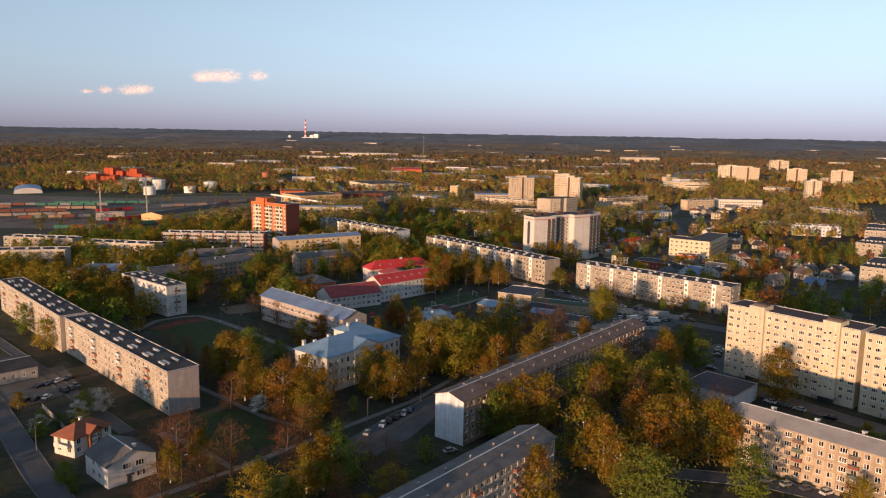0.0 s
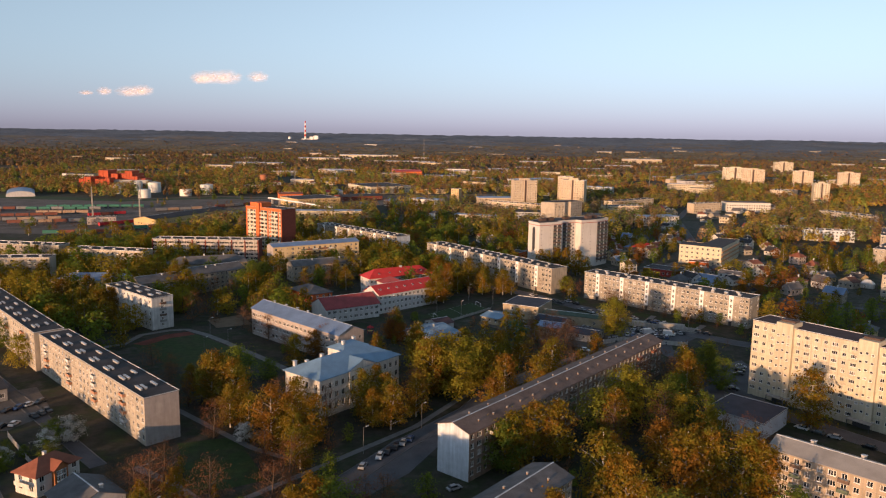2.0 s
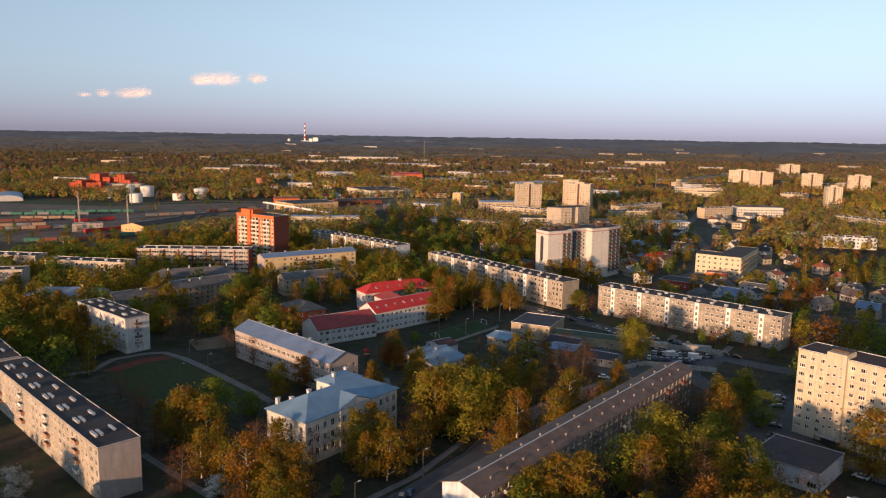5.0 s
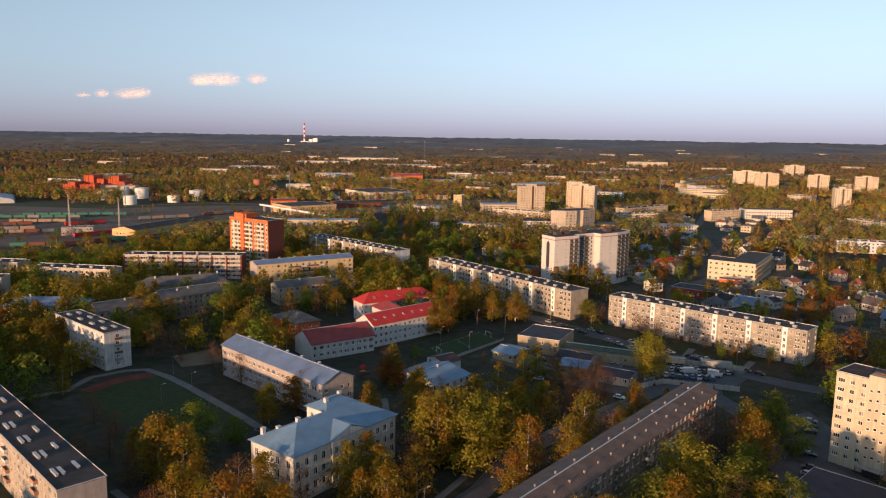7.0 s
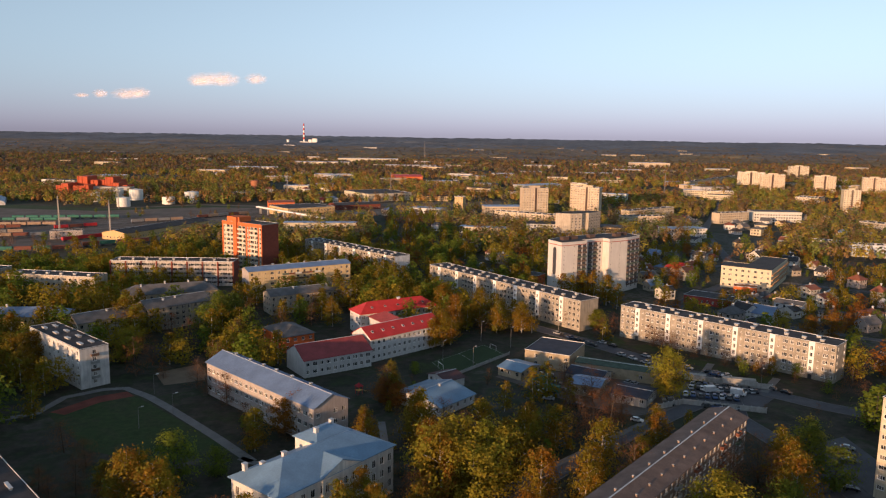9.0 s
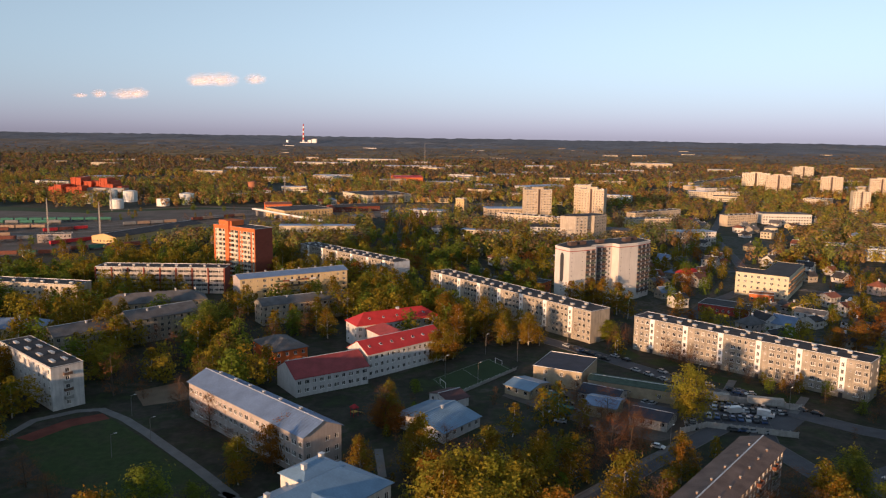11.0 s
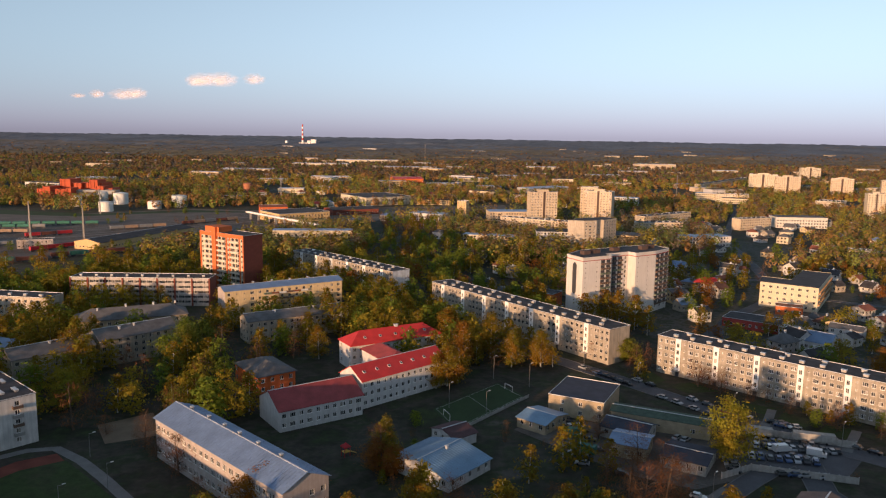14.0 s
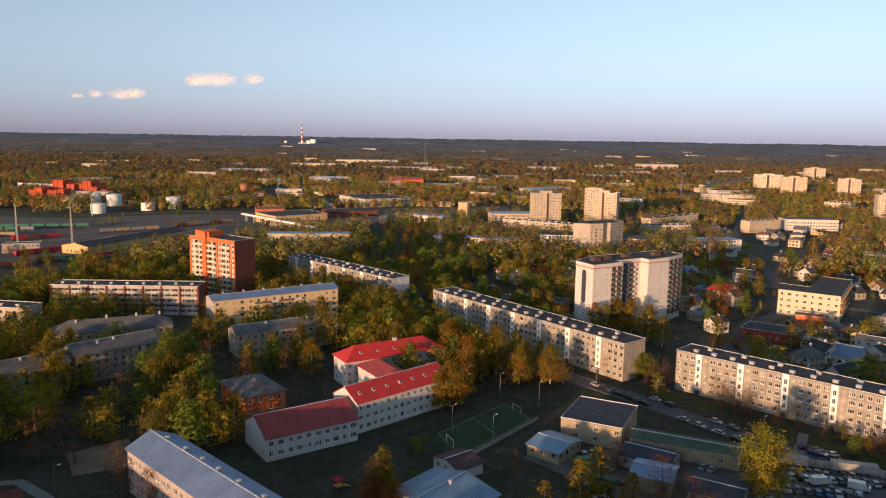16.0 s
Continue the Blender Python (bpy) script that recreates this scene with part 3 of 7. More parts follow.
def nine_storey(a, b, label, pat, towers):
    m, length = frame_of(a, b)
    ob = thing("apartment_block", label, "apartment block", m)
    H = 27.6
    facade(ob, length, H, 9, pat, PANEL_WHITE, base=1.6, top=1.0, pieces=True)
    shell(ob, length, 12.0, H, PANEL_WHITE, storeys=9, base=1.6, top=1.0, left="w.w")
    flat_roof(ob, length, 12.0, H, mat("roof_brown_felt", (0.065, 0.042, 0.042), 0.9, var=0.3, scale=0.3))
    w = length / len(pat)
    for i in towers:
        x0, x1 = i * w + 0.1, (i + 2) * w - 0.1
        bm = bmesh.new()
        box(bm, x0, x1, -1.2, 0.0, 2.8, H + 1.6, 0, "b")
        box(bm, x0, x1, 0.0, 5.5, H + 0.15, H + 1.6, 0)
        t = part("stair_tower", bm, PANEL_WHITE, ob, "protruding stair tower with staggered small windows")
        h = (H - 2.6) / 9
        for k in range(1, 9):
            for j in range(3):
                put_part("window", window_mesh(0.95, 0.8, 0), t, x0 + 0.5 + j * (x1 - x0 - 1.2) / 2.6, -1.36, 1.6 + k * h + 0.5 + 0.35 * (j % 2))
        bm = bmesh.new()
        box(bm, x0 + 0.5, x1 - 0.5, 1.0, 4.5, H + 1.6, H + 2.3)
        part("lift_housing", bm, HOUSING, ob, "dark brown lift housing on the roof")
        bm = bmesh.new()
        box(bm, x0 - 0.8, x1 + 0.8, -3.6, 0, 2.5, 2.8, 0)
        for xx in (x0 - 0.6, x1 + 0.4):
            box(bm, xx, xx + 0.2, -3.5, -3.3, 0, 2.5, 1)
        box(bm, x0 + 0.4, x1 - 0.4, -1.0, -0.02, 0, 2.4, 1)
        part("entrance", bm, (CONCRETE, DARK), ob, "dark entrance porch with concrete canopy")
    return ob


nine_storey((107.7, 285.0), (138.8, 247.5), "tall nine-storey pale panel block with protruding stair towers", "VvvVvvVvvVvVvVvV", (3, 12))
nine_storey((139.3, 245.2), (169.3, 209.0), "second section of the pale nine-storey block, slightly stepped forward", "vVvVvvVvvVvVvVvv", (3, 12))


# ---- schools ----
def cream_school():
    m, length = frame_of((-43.1, 251.0), (-20.0, 281.4))
    ob = thing("school_building", "cream three-storey school with blue-grey hipped metal roof and pediment", "school", m)
    D, H = 17.0, 13.2
    facade(ob, length, H, 3, "TTTTTTTTTTTTT", STUCCO, base=1.6, top=1.0)
    shell(ob, length, D, H, STUCCO, storeys=3, base=1.6, top=1.0, left="TTTT", right="TTTT")
    hip_roof(ob, length, D, H, 4.2, BLUE_METAL)
    bm = bmesh.new()
    box(bm, length * 0.34, length * 0.66, -0.5, 0.0, 0, H, 0, "b")
    part("risalit", bm, STUCCO, ob, "shallow projecting centre bay")
    w = length * 0.32
    for k in range(3):
        for j in range(4):
            put_part("window", window_mesh(1.3, 2.0, 1), ob, length * 0.34 + 0.7 + j * (w - 1.4) / 3.6, -0.66, 2.3 + k * 3.53)
    bm = bmesh.new()
    x0, x1, zt = length * 0.33, length * 0.67, H + 2.6
    quad(bm, ((x0, -0.7, H), (x1, -0.7, H), ((x0 + x1) / 2, -0.7, zt)))
    part("pediment", bm, STUCCO, ob, "triangular pediment with round opening")
    bm = bmesh.new()
    xm = (x0 + x1) / 2
    for s in (0, 1):
        xe = x0 - 0.4 if s == 0 else x1 + 0.4
        p = [(xe, -1.0, H), (xm, -1.0, zt + 0.25), (xm, D * 0.42, zt + 0.25), (xe, D * 0.1, H)]
        q = [(x, y, z + 0.15) for x, y, z in p]
        for f in ((q[0], q[1], q[2], q[3]), (p[3], p[2], p[1], p[0]), (p[0], p[1], q[1], q[0])):
            quad(bm, f if s == 1 else f[::-1])
    part("pediment_roof", bm, BLUE_METAL, ob)
    bm = bmesh.new()
    box(bm, length * 0.55, length * 0.86, D * 0.62, D * 1.1, 0, H + 3.0)
    part("stair_block", bm, STUCCO, ob, "raised rear stair block")
    hip_roof(ob, length * 0.31, D * 0.48, H + 3.0, 2.0, BLUE_METAL, 0.5, "roof_upper", length * 0.55, D * 0.62)
    for x, y, z, h in ((2.5, D - 2.0, H + 0.2, 3.0), (6.0, D - 4.0, H + 1.2, 1.8), (11, D - 6, H + 3.0, 1.4), (length * 0.8, D * 0.9, H + 4.5, 1.2), (length * 0.62, D * 0.8, H + 4.6, 1.3), (length - 5, D - 4, H + 1.5, 1.4)):
        put_part("chimney", vent_mesh(1.0, 1.0, h, mats=(WHITE, SHEET)), ob, x, y, z - 0.3)


cream_school()


def grey_school():
    m, length = frame_of((-92.9, 352.8), (-46.2, 309.2))
    ob = thing("school_building", "pinkish three-storey school with long grey metal gable roof", "school", m)
    facade(ob, length, 12.0, 3, "WWWWWWWWWWWWWWWWWWWWW", PLASTER_PINK, base=1.0, top=0.8)
    shell(ob, length, 13.0, 12.0, PLASTER_PINK, storeys=3, base=1.0, top=0.8, right="w.ww")
    gable_roof(ob, length, 13.0, 12.0, 2.9, ZINC, PLASTER_PINK)
    seams(ob, length, 13.0, 12.0, 2.9, 1.2, ZINC)
    for fx in (0.12, 0.27, 0.4, 0.52, 0.66, 0.82):
        put_part("chimney", vent_mesh(0.8, 0.7, 1.2), ob, fx * length, 7.4, 14.2)
    return ob


grey_school()


def skylight_mesh():
    if "skylight" not in CACHE:
        bm = bmesh.new()
        box(bm, -0.5, 0.5, -0.6, 0.6, 0.0, 0.12, 0)
        quad(bm, ((-0.4, -0.5, 0.124), (0.4, -0.5, 0.124), (0.4, 0.5, 0.124), (-0.4, 0.5, 0.124)), 1)
        CACHE["skylight"] = mesh_of("skylight", bm, (FRAME, GLASS))
    return CACHE["skylight"]


def red_school():
    # low wing with faded roof
    m, length = frame_of((-61.8, 372.1), (-38.0, 389.3))
    ob = thing("school_wing", "white low school wing with faded red gable roof", "school", m)
    facade(ob, length, 7.0, 2, "wWwWwWwWwW", WHITE, base=0.6, top=0.4)
    shell(ob, length, 17.0, 7.0, WHITE, storeys=2, base=0.6, top=0.4)
    gable_roof(ob, length, 17.0, 7.0, 4.2, RED_OLD, WHITE)
    m, length = frame_of((-38.6, 394.0), (-10.5, 421.5))
    ob = thing("school_wing", "white three-storey school wing with bright red metal roof and skylights", "school", m)
    facade(ob, length, 10.0, 3, "wwwwwwwwwwwwww", WHITE, base=0.5, top=0.4)
    shell(ob, length, 13.0, 10.0, WHITE, storeys=3, base=0.5, top=0.4)
    gable_roof(ob, length, 13.0, 10.0, 3.8, RED_TILE, WHITE)
    for k in range(7):
        s = put_part("skylight", skylight_mesh(), ob, 3.0 + k * (length - 6) / 6, 3.0, 10.0 + 3.8 * 3.0 / 6.5 + 0.15)
        s.rotation_euler.x = math.atan2(3.8, 6.5)
    m, length = frame_of((-48.3, 436.4), (-13.0, 458.6))
    ob = thing("school_wing", "white three-storey rear school wing with bright red hipped roof", "school", m)
    facade(ob, length, 10.0, 3, "wwwwwwwwwwwwww", WHITE, base=0.5, top=0.4)
    shell(ob, length, 12.0, 10.0, WHITE, storeys=3, base=0.5, top=0.4, left="w.w")
    hip_roof(ob, length, 12.0, 10.0, 4.2, RED_TILE)
    for k in range(5):
        s = put_part("skylight", skylight_mesh(), ob, 7.0 + k * (length - 14) / 4, 2.4, 10.0 + 4.2 * 3.0 / 6.6 + 0.05)
        s.rotation_euler.x = math.atan2(4.2, 6.6)
    put_part("chimney", vent_mesh(1.4, 1.0, 1.0, mats=(WHITE, SHEET)), ob, length * 0.55, 6.0, 13.8)
    # joint between the wings
    m, length = frame_of((-38.0, 410.0), (-30.0, 440.0))
    ob = thing("school_wing", "red-roofed connecting wing between two school blocks", "school", frame_of((-31.0, 417.0), (-22.0, 423.0))[0])
    box_l, box_d = 10.8, 24.0
    facade(ob, box_l, 9.0, 2, "www", WHITE)
    shell(ob, box_l, box_d, 9.0, WHITE, storeys=2)
    hip_roof(ob, box_l, box_d, 9.0, 3.0, RED_OLD)
    # orange-walled annex
    m, length = frame_of((-77.2, 404.9), (-65.9, 413.9))
    ob = thing("annex_building", "red-walled annex with dark slate hipped roof", "building", m)
    facade(ob, length, 7.0, 2, "wwww", BRICK, base=0.5, top=0.3)
    shell(ob, length, 21.0, 7.0, BRICK, storeys=2, base=0.5, top=0.3, left="w..w..w")
    hip_roof(ob, length, 21.0, 7.0, 3.0, SLATE)


red_school()

# ---- towers and other buildings ----
def poly_block(name, label, pts, height, patterns, walls, storeys, category="apartment block", roof=BITUMEN, base=0.6, top=0.5, parapet=0.5, group="", named_windows=True, balconies=()):
    """A building on a many-cornered plan: one facade an edge, a flat roof with a parapet. Corners run with the inside on their left."""
    o = Vector((pts[0][0], pts[0][1], 0))
    ob = thing(name, label, category, Matrix.Translation(o), group)
    n = len(pts)
    for k in range(n):
        a, b = pts[k], pts[(k + 1) % n]
        m, length = frame_of((a[0] - o.x, a[1] - o.y), (b[0] - o.x, b[1] - o.y))
        wall = walls[k] if isinstance(walls, (list, tuple)) else walls
        facade(ob, length, height, storeys, patterns[k], wall, base, top, m, windows=True if named_windows and k < n - 2 else False)
    bm = bmesh.new()
    vs = [bm.verts.new((p[0] - o.x, p[1] - o.y, height - 0.15)) for p in pts]
    bm.faces.new(vs)
    part("roof", bm, roof, ob)
    timber = mat("balcony_timber", (0.40, 0.22, 0.09), 0.7, var=0.15)
    for k in balconies:
        a, b = pts[k], pts[(k + 1) % n]
        m, length = frame_of((a[0] - o.x, a[1] - o.y), (b[0] - o.x, b[1] - o.y))
        w, h = length / len(patterns[k]), (height - base - top) / storeys
        for i in range(len(patterns[k])):
            for s in range(1, storeys):
                p = m @ Vector((i * w + 0.1, -0.02, base + s * h))
                put_part("balcony", balcony_mesh(w - 0.2, timber), ob, p.x, p.y, p.z, m.to_euler().z)
    return ob


TOWER_WHITE = mat("tower_white_render", (0.58, 0.54, 0.49), 0.85, var=0.06, scale=0.15, streak=0.08)
TRIM_RED = mat("red_trim", (0.34, 0.07, 0.045), 0.8, var=0.1)


def white_tower():
    pts = [(50.5, 534.0), (56.8, 522.0), (66.5, 528.0), (73.0, 532.5), (71.0, 536.5), (85.0, 546.0), (88.0, 541.5), (100.5, 550.0), (110.8, 562.0), (103.0, 575.0), (60.0, 549.0)]
    pats = ["..", "n.n", "BB", ".", "wBBw", ".", "n.n.", "BBB", "ww", "wwwwwww", "www"]
    H = 33.5
    ob = poly_block("apartment_tower", "white twelve-storey tower in stepped wings with balcony stacks and red trim", pts, H, pats, TOWER_WHITE, 12, base=1.2, top=2.2)
    o = Vector((pts[0][0], pts[0][1], 0))
    for k, pat in enumerate(pats):
        if "B" not in pat:
            continue
        a, b = pts[k], pts[k + 1]
        m, length = frame_of((a[0] - o.x, a[1] - o.y), (b[0] - o.x, b[1] - o.y))
        w, h = length / len(pat), (H - 3.4) / 12
        for i, ch in enumerate(pat):
            if ch != "B":
                continue
            # flat dark strip on the wall imitates shade inside the recessed loggias
            bm = bmesh.new()
            box(bm, i * w + w * 0.16, i * w + w * 0.84, -0.05, 0.05, 1.4 + h, 1.2 + 12 * h)
            bm.transform(m)
            part("loggia", bm, DARK, ob, "flat dark strip painted as the shade of recessed loggias")
            for s in range(1, 12):
                p = m @ Vector((i * w + w * 0.15, -0.02, 1.2 + s * h))
                put_part("balcony", balcony_mesh(w * 0.7, BALC[4] if s % 3 else BALC[3]), ob, p.x, p.y, p.z, m.to_euler().z)
    for z, hh, mt in ((H - 2.1, 0.35, TRIM_RED), (H - 0.6, 0.6, TOWER_WHITE)):
        for k in range(len(pts)):
            a, b = pts[k], pts[(k + 1) % len(pts)]
            m, length = frame_of((a[0] - o.x, a[1] - o.y), (b[0] - o.x, b[1] - o.y))
            bm = bmesh.new()
            box(bm, -0.15, length + 0.15, -0.2, 0.15, z, z + hh)
            bm.transform(m)
            part("cornice", bm, mt, ob, "red cornice band" if mt is TRIM_RED else "")
    # tall rounded stair glazing
    m, length = frame_of((0, 0), (pts[1][0] - o.x, pts[1][1] - o.y))
    bm = bmesh.new()
    ring = []
    for k in range(24):
        a = math.tau * k / 24
        ring.append((length * 0.5 + 1.7 * math.cos(a), -0.06, (22.0 + 6.2 * (1 if math.sin(a) > 0 else -1) + 2.0 * math.sin(a))))
    quad(bm, ring)
    bm.transform(m)
    part("stair_glazing", bm, DARK, ob, "tall dark rounded stair glazing")
    for x, y in ((66, 540), (78, 549), (95, 556), (100, 562), (60, 535)):
        bm = bmesh.new()
        box(bm, -2.2, 2.2, -1.6, 1.6, 0, 1.9)
        r = part("roof_housing", bm, HOUSING, ob, "brown brick roof housing")
        r.matrix_basis = Matrix.Translation((x - o.x, y - o.y, H - 0.15)) @ Matrix.Rotation(0.55, 4, "Z")


white_tower()


def brick_tower():
    m, length = frame_of((-164.0, 601.0), (-131.0, 578.5))
    ob = thing("apartment_tower", "orange brick ten-storey tower with cream balcony bays", "apartment block", m)
    H, D = 33.5, 14.0
    pat = "wBB.BBwBBw"
    w = length / len(pat)
    cream = mat("balcony_cream", (0.58, 0.52, 0.40), 0.8, var=0.15)
    facade(ob, length, H, 10, pat.replace("B", "G"), mat("bay_cream", (0.50, 0.42, 0.30), 0.85, var=0.2, streak=0.1), base=1.2, top=1.8)
    # darker brick off the front: shade of the unlit sides put into colour
    shell(ob, length, D, H, BRICK_DARK, storeys=10, base=1.2, top=1.8)
    flat_roof(ob, length, D, H)
    h = (H - 3.0) / 10
    for i, ch in enumerate(pat):
        if ch == "B":
            for k in range(10):
                put_part("balcony", balcony_mesh(w - 0.25, cream), ob, i * w + 0.12, -0.01, 1.2 + k * h)
    for x0, x1 in ((0, 0.25), (2.95, 4.1), (6.05, 6.3), (6.75, 7.0), (9.05, 9.2), (9.8, 10)):
        bm = bmesh.new()
        box(bm, x0 * w, x1 * w, -0.45, 0, 0, H + 0.1, 0, "b")
        part("pier", bm, BRICK, ob, "orange brick pier")
    for z0, z1 in ((H - 2.0, H + 0.25), (0, 1.3)):
        bm = bmesh.new()
        box(bm, -0.02, length + 0.02, -0.5, 0, z0, z1, 0, "b")
        part("band", bm, BRICK, ob, "orange brick band")
    bm = bmesh.new()
    box(bm, 3.1 * w, 4.0 * w, -1.4, 0, 0, H + 3.5, 0, "b")
    box(bm, 1.2 * w, 4.4 * w, 0.0, D * 0.7, H + 0.3, H + 3.5)
    part("stair_tower", bm, BRICK, ob, "raised orange brick stair tower")
    for k in range(5):
        bm = bmesh.new()
        box(bm, -0.08, 0.08, -0.08, 0.08, 0, 2.6)
        a = part("antenna", bm, DARK, ob)
        a.location = (2.0 + 1.6 * k * w / 3, 3.0 + k % 2 * 3, H + (3.5 if 1.2 * w < 2.0 + 1.6 * k * w / 3 < 4.4 * w else 0.1))


brick_tower()
PANEL_TAN = mat("panel_tan", (0.50, 0.40, 0.28), 0.9, var=0.12, scale=0.3, streak=0.15)


def point_block(label, a, b, depth, H, st, wall, core=True, group="point blocks far off"):
    m, length = frame_of(a, b)
    ob = thing("apartment_tower", label, "apartment block", m, group)
    n = max(3, round(length / 3.4))
    facade(ob, length, H, st, ("Ww" * n)[:n], wall, base=1.0, top=1.0)
    shell(ob, length, depth, H, wall, storeys=st, base=1.0, top=1.0, left="w.w", right="w.w")
    flat_roof(ob, length, depth, H)
    if core:
        bm = bmesh.new()
        box(bm, length * 0.46, length * 0.54, -0.35, 0, 0, H + 0.4, 0, "b")
        part("core_recess", bm, HOUSING, ob, "dark vertical service strip")
        bm = bmesh.new()
        box(bm, length * 0.3, length * 0.7, depth * 0.3, depth * 0.7, H, H + 2.4)
        part("lift_housing", bm, wall, ob)
    return ob


point_block("tan twelve-storey point block with dark centre strip", (71.7, 939.0), (100.4, 945.0), 14, 36, 12, PANEL_TAN)
point_block("tan twelve-storey point block behind the long slab", (133.7, 969.8), (160.3, 958.0), 14, 36, 12, PANEL_TAN)
point_block("taller rear wing of the tan point block", (131.9, 990.0), (150.0, 985.0), 14, 39, 12, PANEL_TAN, False)
long_block("apartment_block", "tan five-storey slab in front of the point blocks", (37.2, 895.3), (99.9, 857.3), 12.0, 14.0, "wWwwWwwWwwWwwWwwWwwWw", PANEL_TAN, vents=spread(10, 0.3), vent=(1.6, 1.2, 0.8))
poly_block("apartment_tower", "pale nine-storey corner block with blank white wall", [(85.2, 764.8), (98.0, 761.5), (109.0, 765.5), (113.5, 772.0), (116.0, 771.0), (129.5, 786.0), (121.0, 795.0), (97.0, 783.0)], 26,
           ["...", "wWw", "w", ".", "wWwWw", "ww", "www", "ww"], PANEL_WARM, 9, base=1.0, top=1.0)
for a, b, H, st, wall in (((540.0, 1445.0), (578.0, 1432.0), 33, 10, PANEL_TAN), ((640.0, 1455.0), (672.0, 1440.0), 31, 10, PANEL_TAN), ((524.0, 1122.0), (545.0, 1118.0), 28, 9, PANEL_WHITE),
                          ((704.0, 1413.0), (738.0, 1400.0), 31, 10, PANEL_TAN), ((826.0, 1980.0), (872.0, 1975.0), 30, 9, PANEL_WHITE), ((590.0, 1690.0), (640.0, 1670.0), 26, 9, PANEL_WHITE)):
    point_block("far tall pale apartment block above the trees", a, b, 13, H, st, wall, True)
# slabs along the far right street and scattered five-storey rows
ROWP = "wWwwWwwWwwWwwWwwWw"
for a, b, d, H, wall in (((248.0, 451.0), (262.0, 440.0), 48, 15, PANEL_GREY), ((300.7, 556.6), (314.5, 545.0), 50, 15, PANEL_GREY), ((349.0, 634.0), (364.0, 625.0), 60, 15, PANEL_GREY),
                         ((412.9, 872.0), (440.0, 816.0), 14, 12, PANEL_WARM), ((303.0, 738.0), (322.0, 730.0), 12, 9, PANEL_WHITE), ((321.6, 709.0), (362.0, 697.0), 12, 10, PLASTER_BLUE),
                         ((170.0, 870.0), (215.0, 880.0), 12, 13, PANEL_TAN), ((190.0, 930.0), (255.0, 985.0), 12, 13, PANEL_TAN), ((290.0, 930.0), (330.0, 950.0), 12, 12, PANEL_TAN),
                         ((445.0, 1540.0), (640.0, 1830.0), 12, 12, PANEL_TAN), ((391.0, 1300.0), (436.0, 1287.0), 20, 12, PANEL_WHITE), ((480.0, 1170.0), (505.0, 1150.0), 30, 14, PANEL_TAN),
                         ((-256.0, 504.0), (-203.0, 497.0), 12, 13, PANEL_WARM), ((-300.0, 452.0), (-246.0, 463.0), 12, 14, PANEL_WARM), ((-320.0, 520.0), (-268.0, 515.0), 12, 13, PANEL_GREY)):
    long_block("apartment_block", "pale multi-storey slab among trees with flat dark roof", a, b, d, H, (ROWP * 3)[:max(4, round(math.dist(a, b) / 3.3))], wall, storeys=max(3, round(H / 3)),
               vents=spread(6, 0.3), vent=(1.6, 1.2, 0.8), group="far slabs")


def simple_house(name, label, a, b, depth, H, rise_, wall, roof, storeys=2, hip=False, pat=None, side=None, category="house", chimneys=(), group="", seam=False):
    m, length = frame_of(a, b)
    ob = thing(name, label, category, m, group)
    n = max(2, round(length / 3.2))
    facade(ob, length, H, storeys, pat or ("w" * n), wall, base=0.5, top=0.3)
    nd = max(2, round(depth / 3.5))
    shell(ob, length, depth, H, wall, storeys=storeys, base=0.5, top=0.3, left=side or ("w" * nd), right=side or ("w" * nd))
    if rise_ <= 0:
        flat_roof(ob, length, depth, H, roof)
    elif hip:
        hip_roof(ob, length, depth, H, rise_, roof)
    else:
        gable_roof(ob, length, depth, H, rise_, roof, wall)
        if seam:
            seams(ob, length, depth, H, rise_, 1.0, roof)
    for fx, fy in chimneys:
        z = H + (rise_ * (1 - abs(fy - 0.5) * 2) if rise_ > 0 else 0.1)
        put_part("chimney", vent_mesh(0.7, 0.7, 1.2, mats=(WHITE, SHEET)), ob, fx * length, fy * depth, z - 0.2)
    return ob


BLUE_SLATE = mat("roof_dark_blue_sheet", (0.045, 0.05, 0.07), 0.85, var=0.2, scale=0.3)
STONE_Y = mat("yellow_stone_wall", (0.34, 0.27, 0.18), 0.9, var=0.25, scale=0.5, fine=5)
GREEN_ROOF = mat("roof_mossy_green", (0.07, 0.10, 0.075), 0.9, var=0.3)
# older houses west of the schools
simple_house("old_apartment_house", "ochre three-storey house with grey hipped slate roof", (-172.8, 462.8), (-130.4, 482.8), 14, 10.5, 4.0, STONE_Y, SLATE, 3, True, category="house", chimneys=((0.2, 0.4), (0.45, 0.5), (0.7, 0.5), (0.9, 0.5)))
simple_house("old_apartment_house", "grey plastered four-storey house with slate gable roof and chimneys", (-147.3, 433.3), (-125.5, 456.5), 13, 11, 3.2, PANEL_GREY, SLATE, 4, category="house", chimneys=((0.3, 0.35), (0.5, 0.4)))
simple_house("old_apartment_house", "grey three-storey house with slate roof, end of the row", (-168.0, 409.0), (-148.5, 431.5), 12, 10, 3.0, PANEL_GREY, SLATE, 3, category="house", chimneys=((0.5, 0.4),))
simple_house("old_apartment_house", "yellow two-storey house with pale zinc hipped roof", (-226.0, 427.0), (-186.0, 431.5), 14, 7.5, 3.2, PLASTER_YELLOW, ZINC, 2, True, category="house", chimneys=((0.3, 0.5), (0.7, 0.5)))
simple_house("old_apartment_house", "grey three-storey house behind the red-roofed school", (-99.0, 471.0), (-60.0, 497.0), 12, 10, 2.5, PANEL_GREY, SLATE, 3, category="house", chimneys=((0.3, 0.4), (0.7, 0.4)))
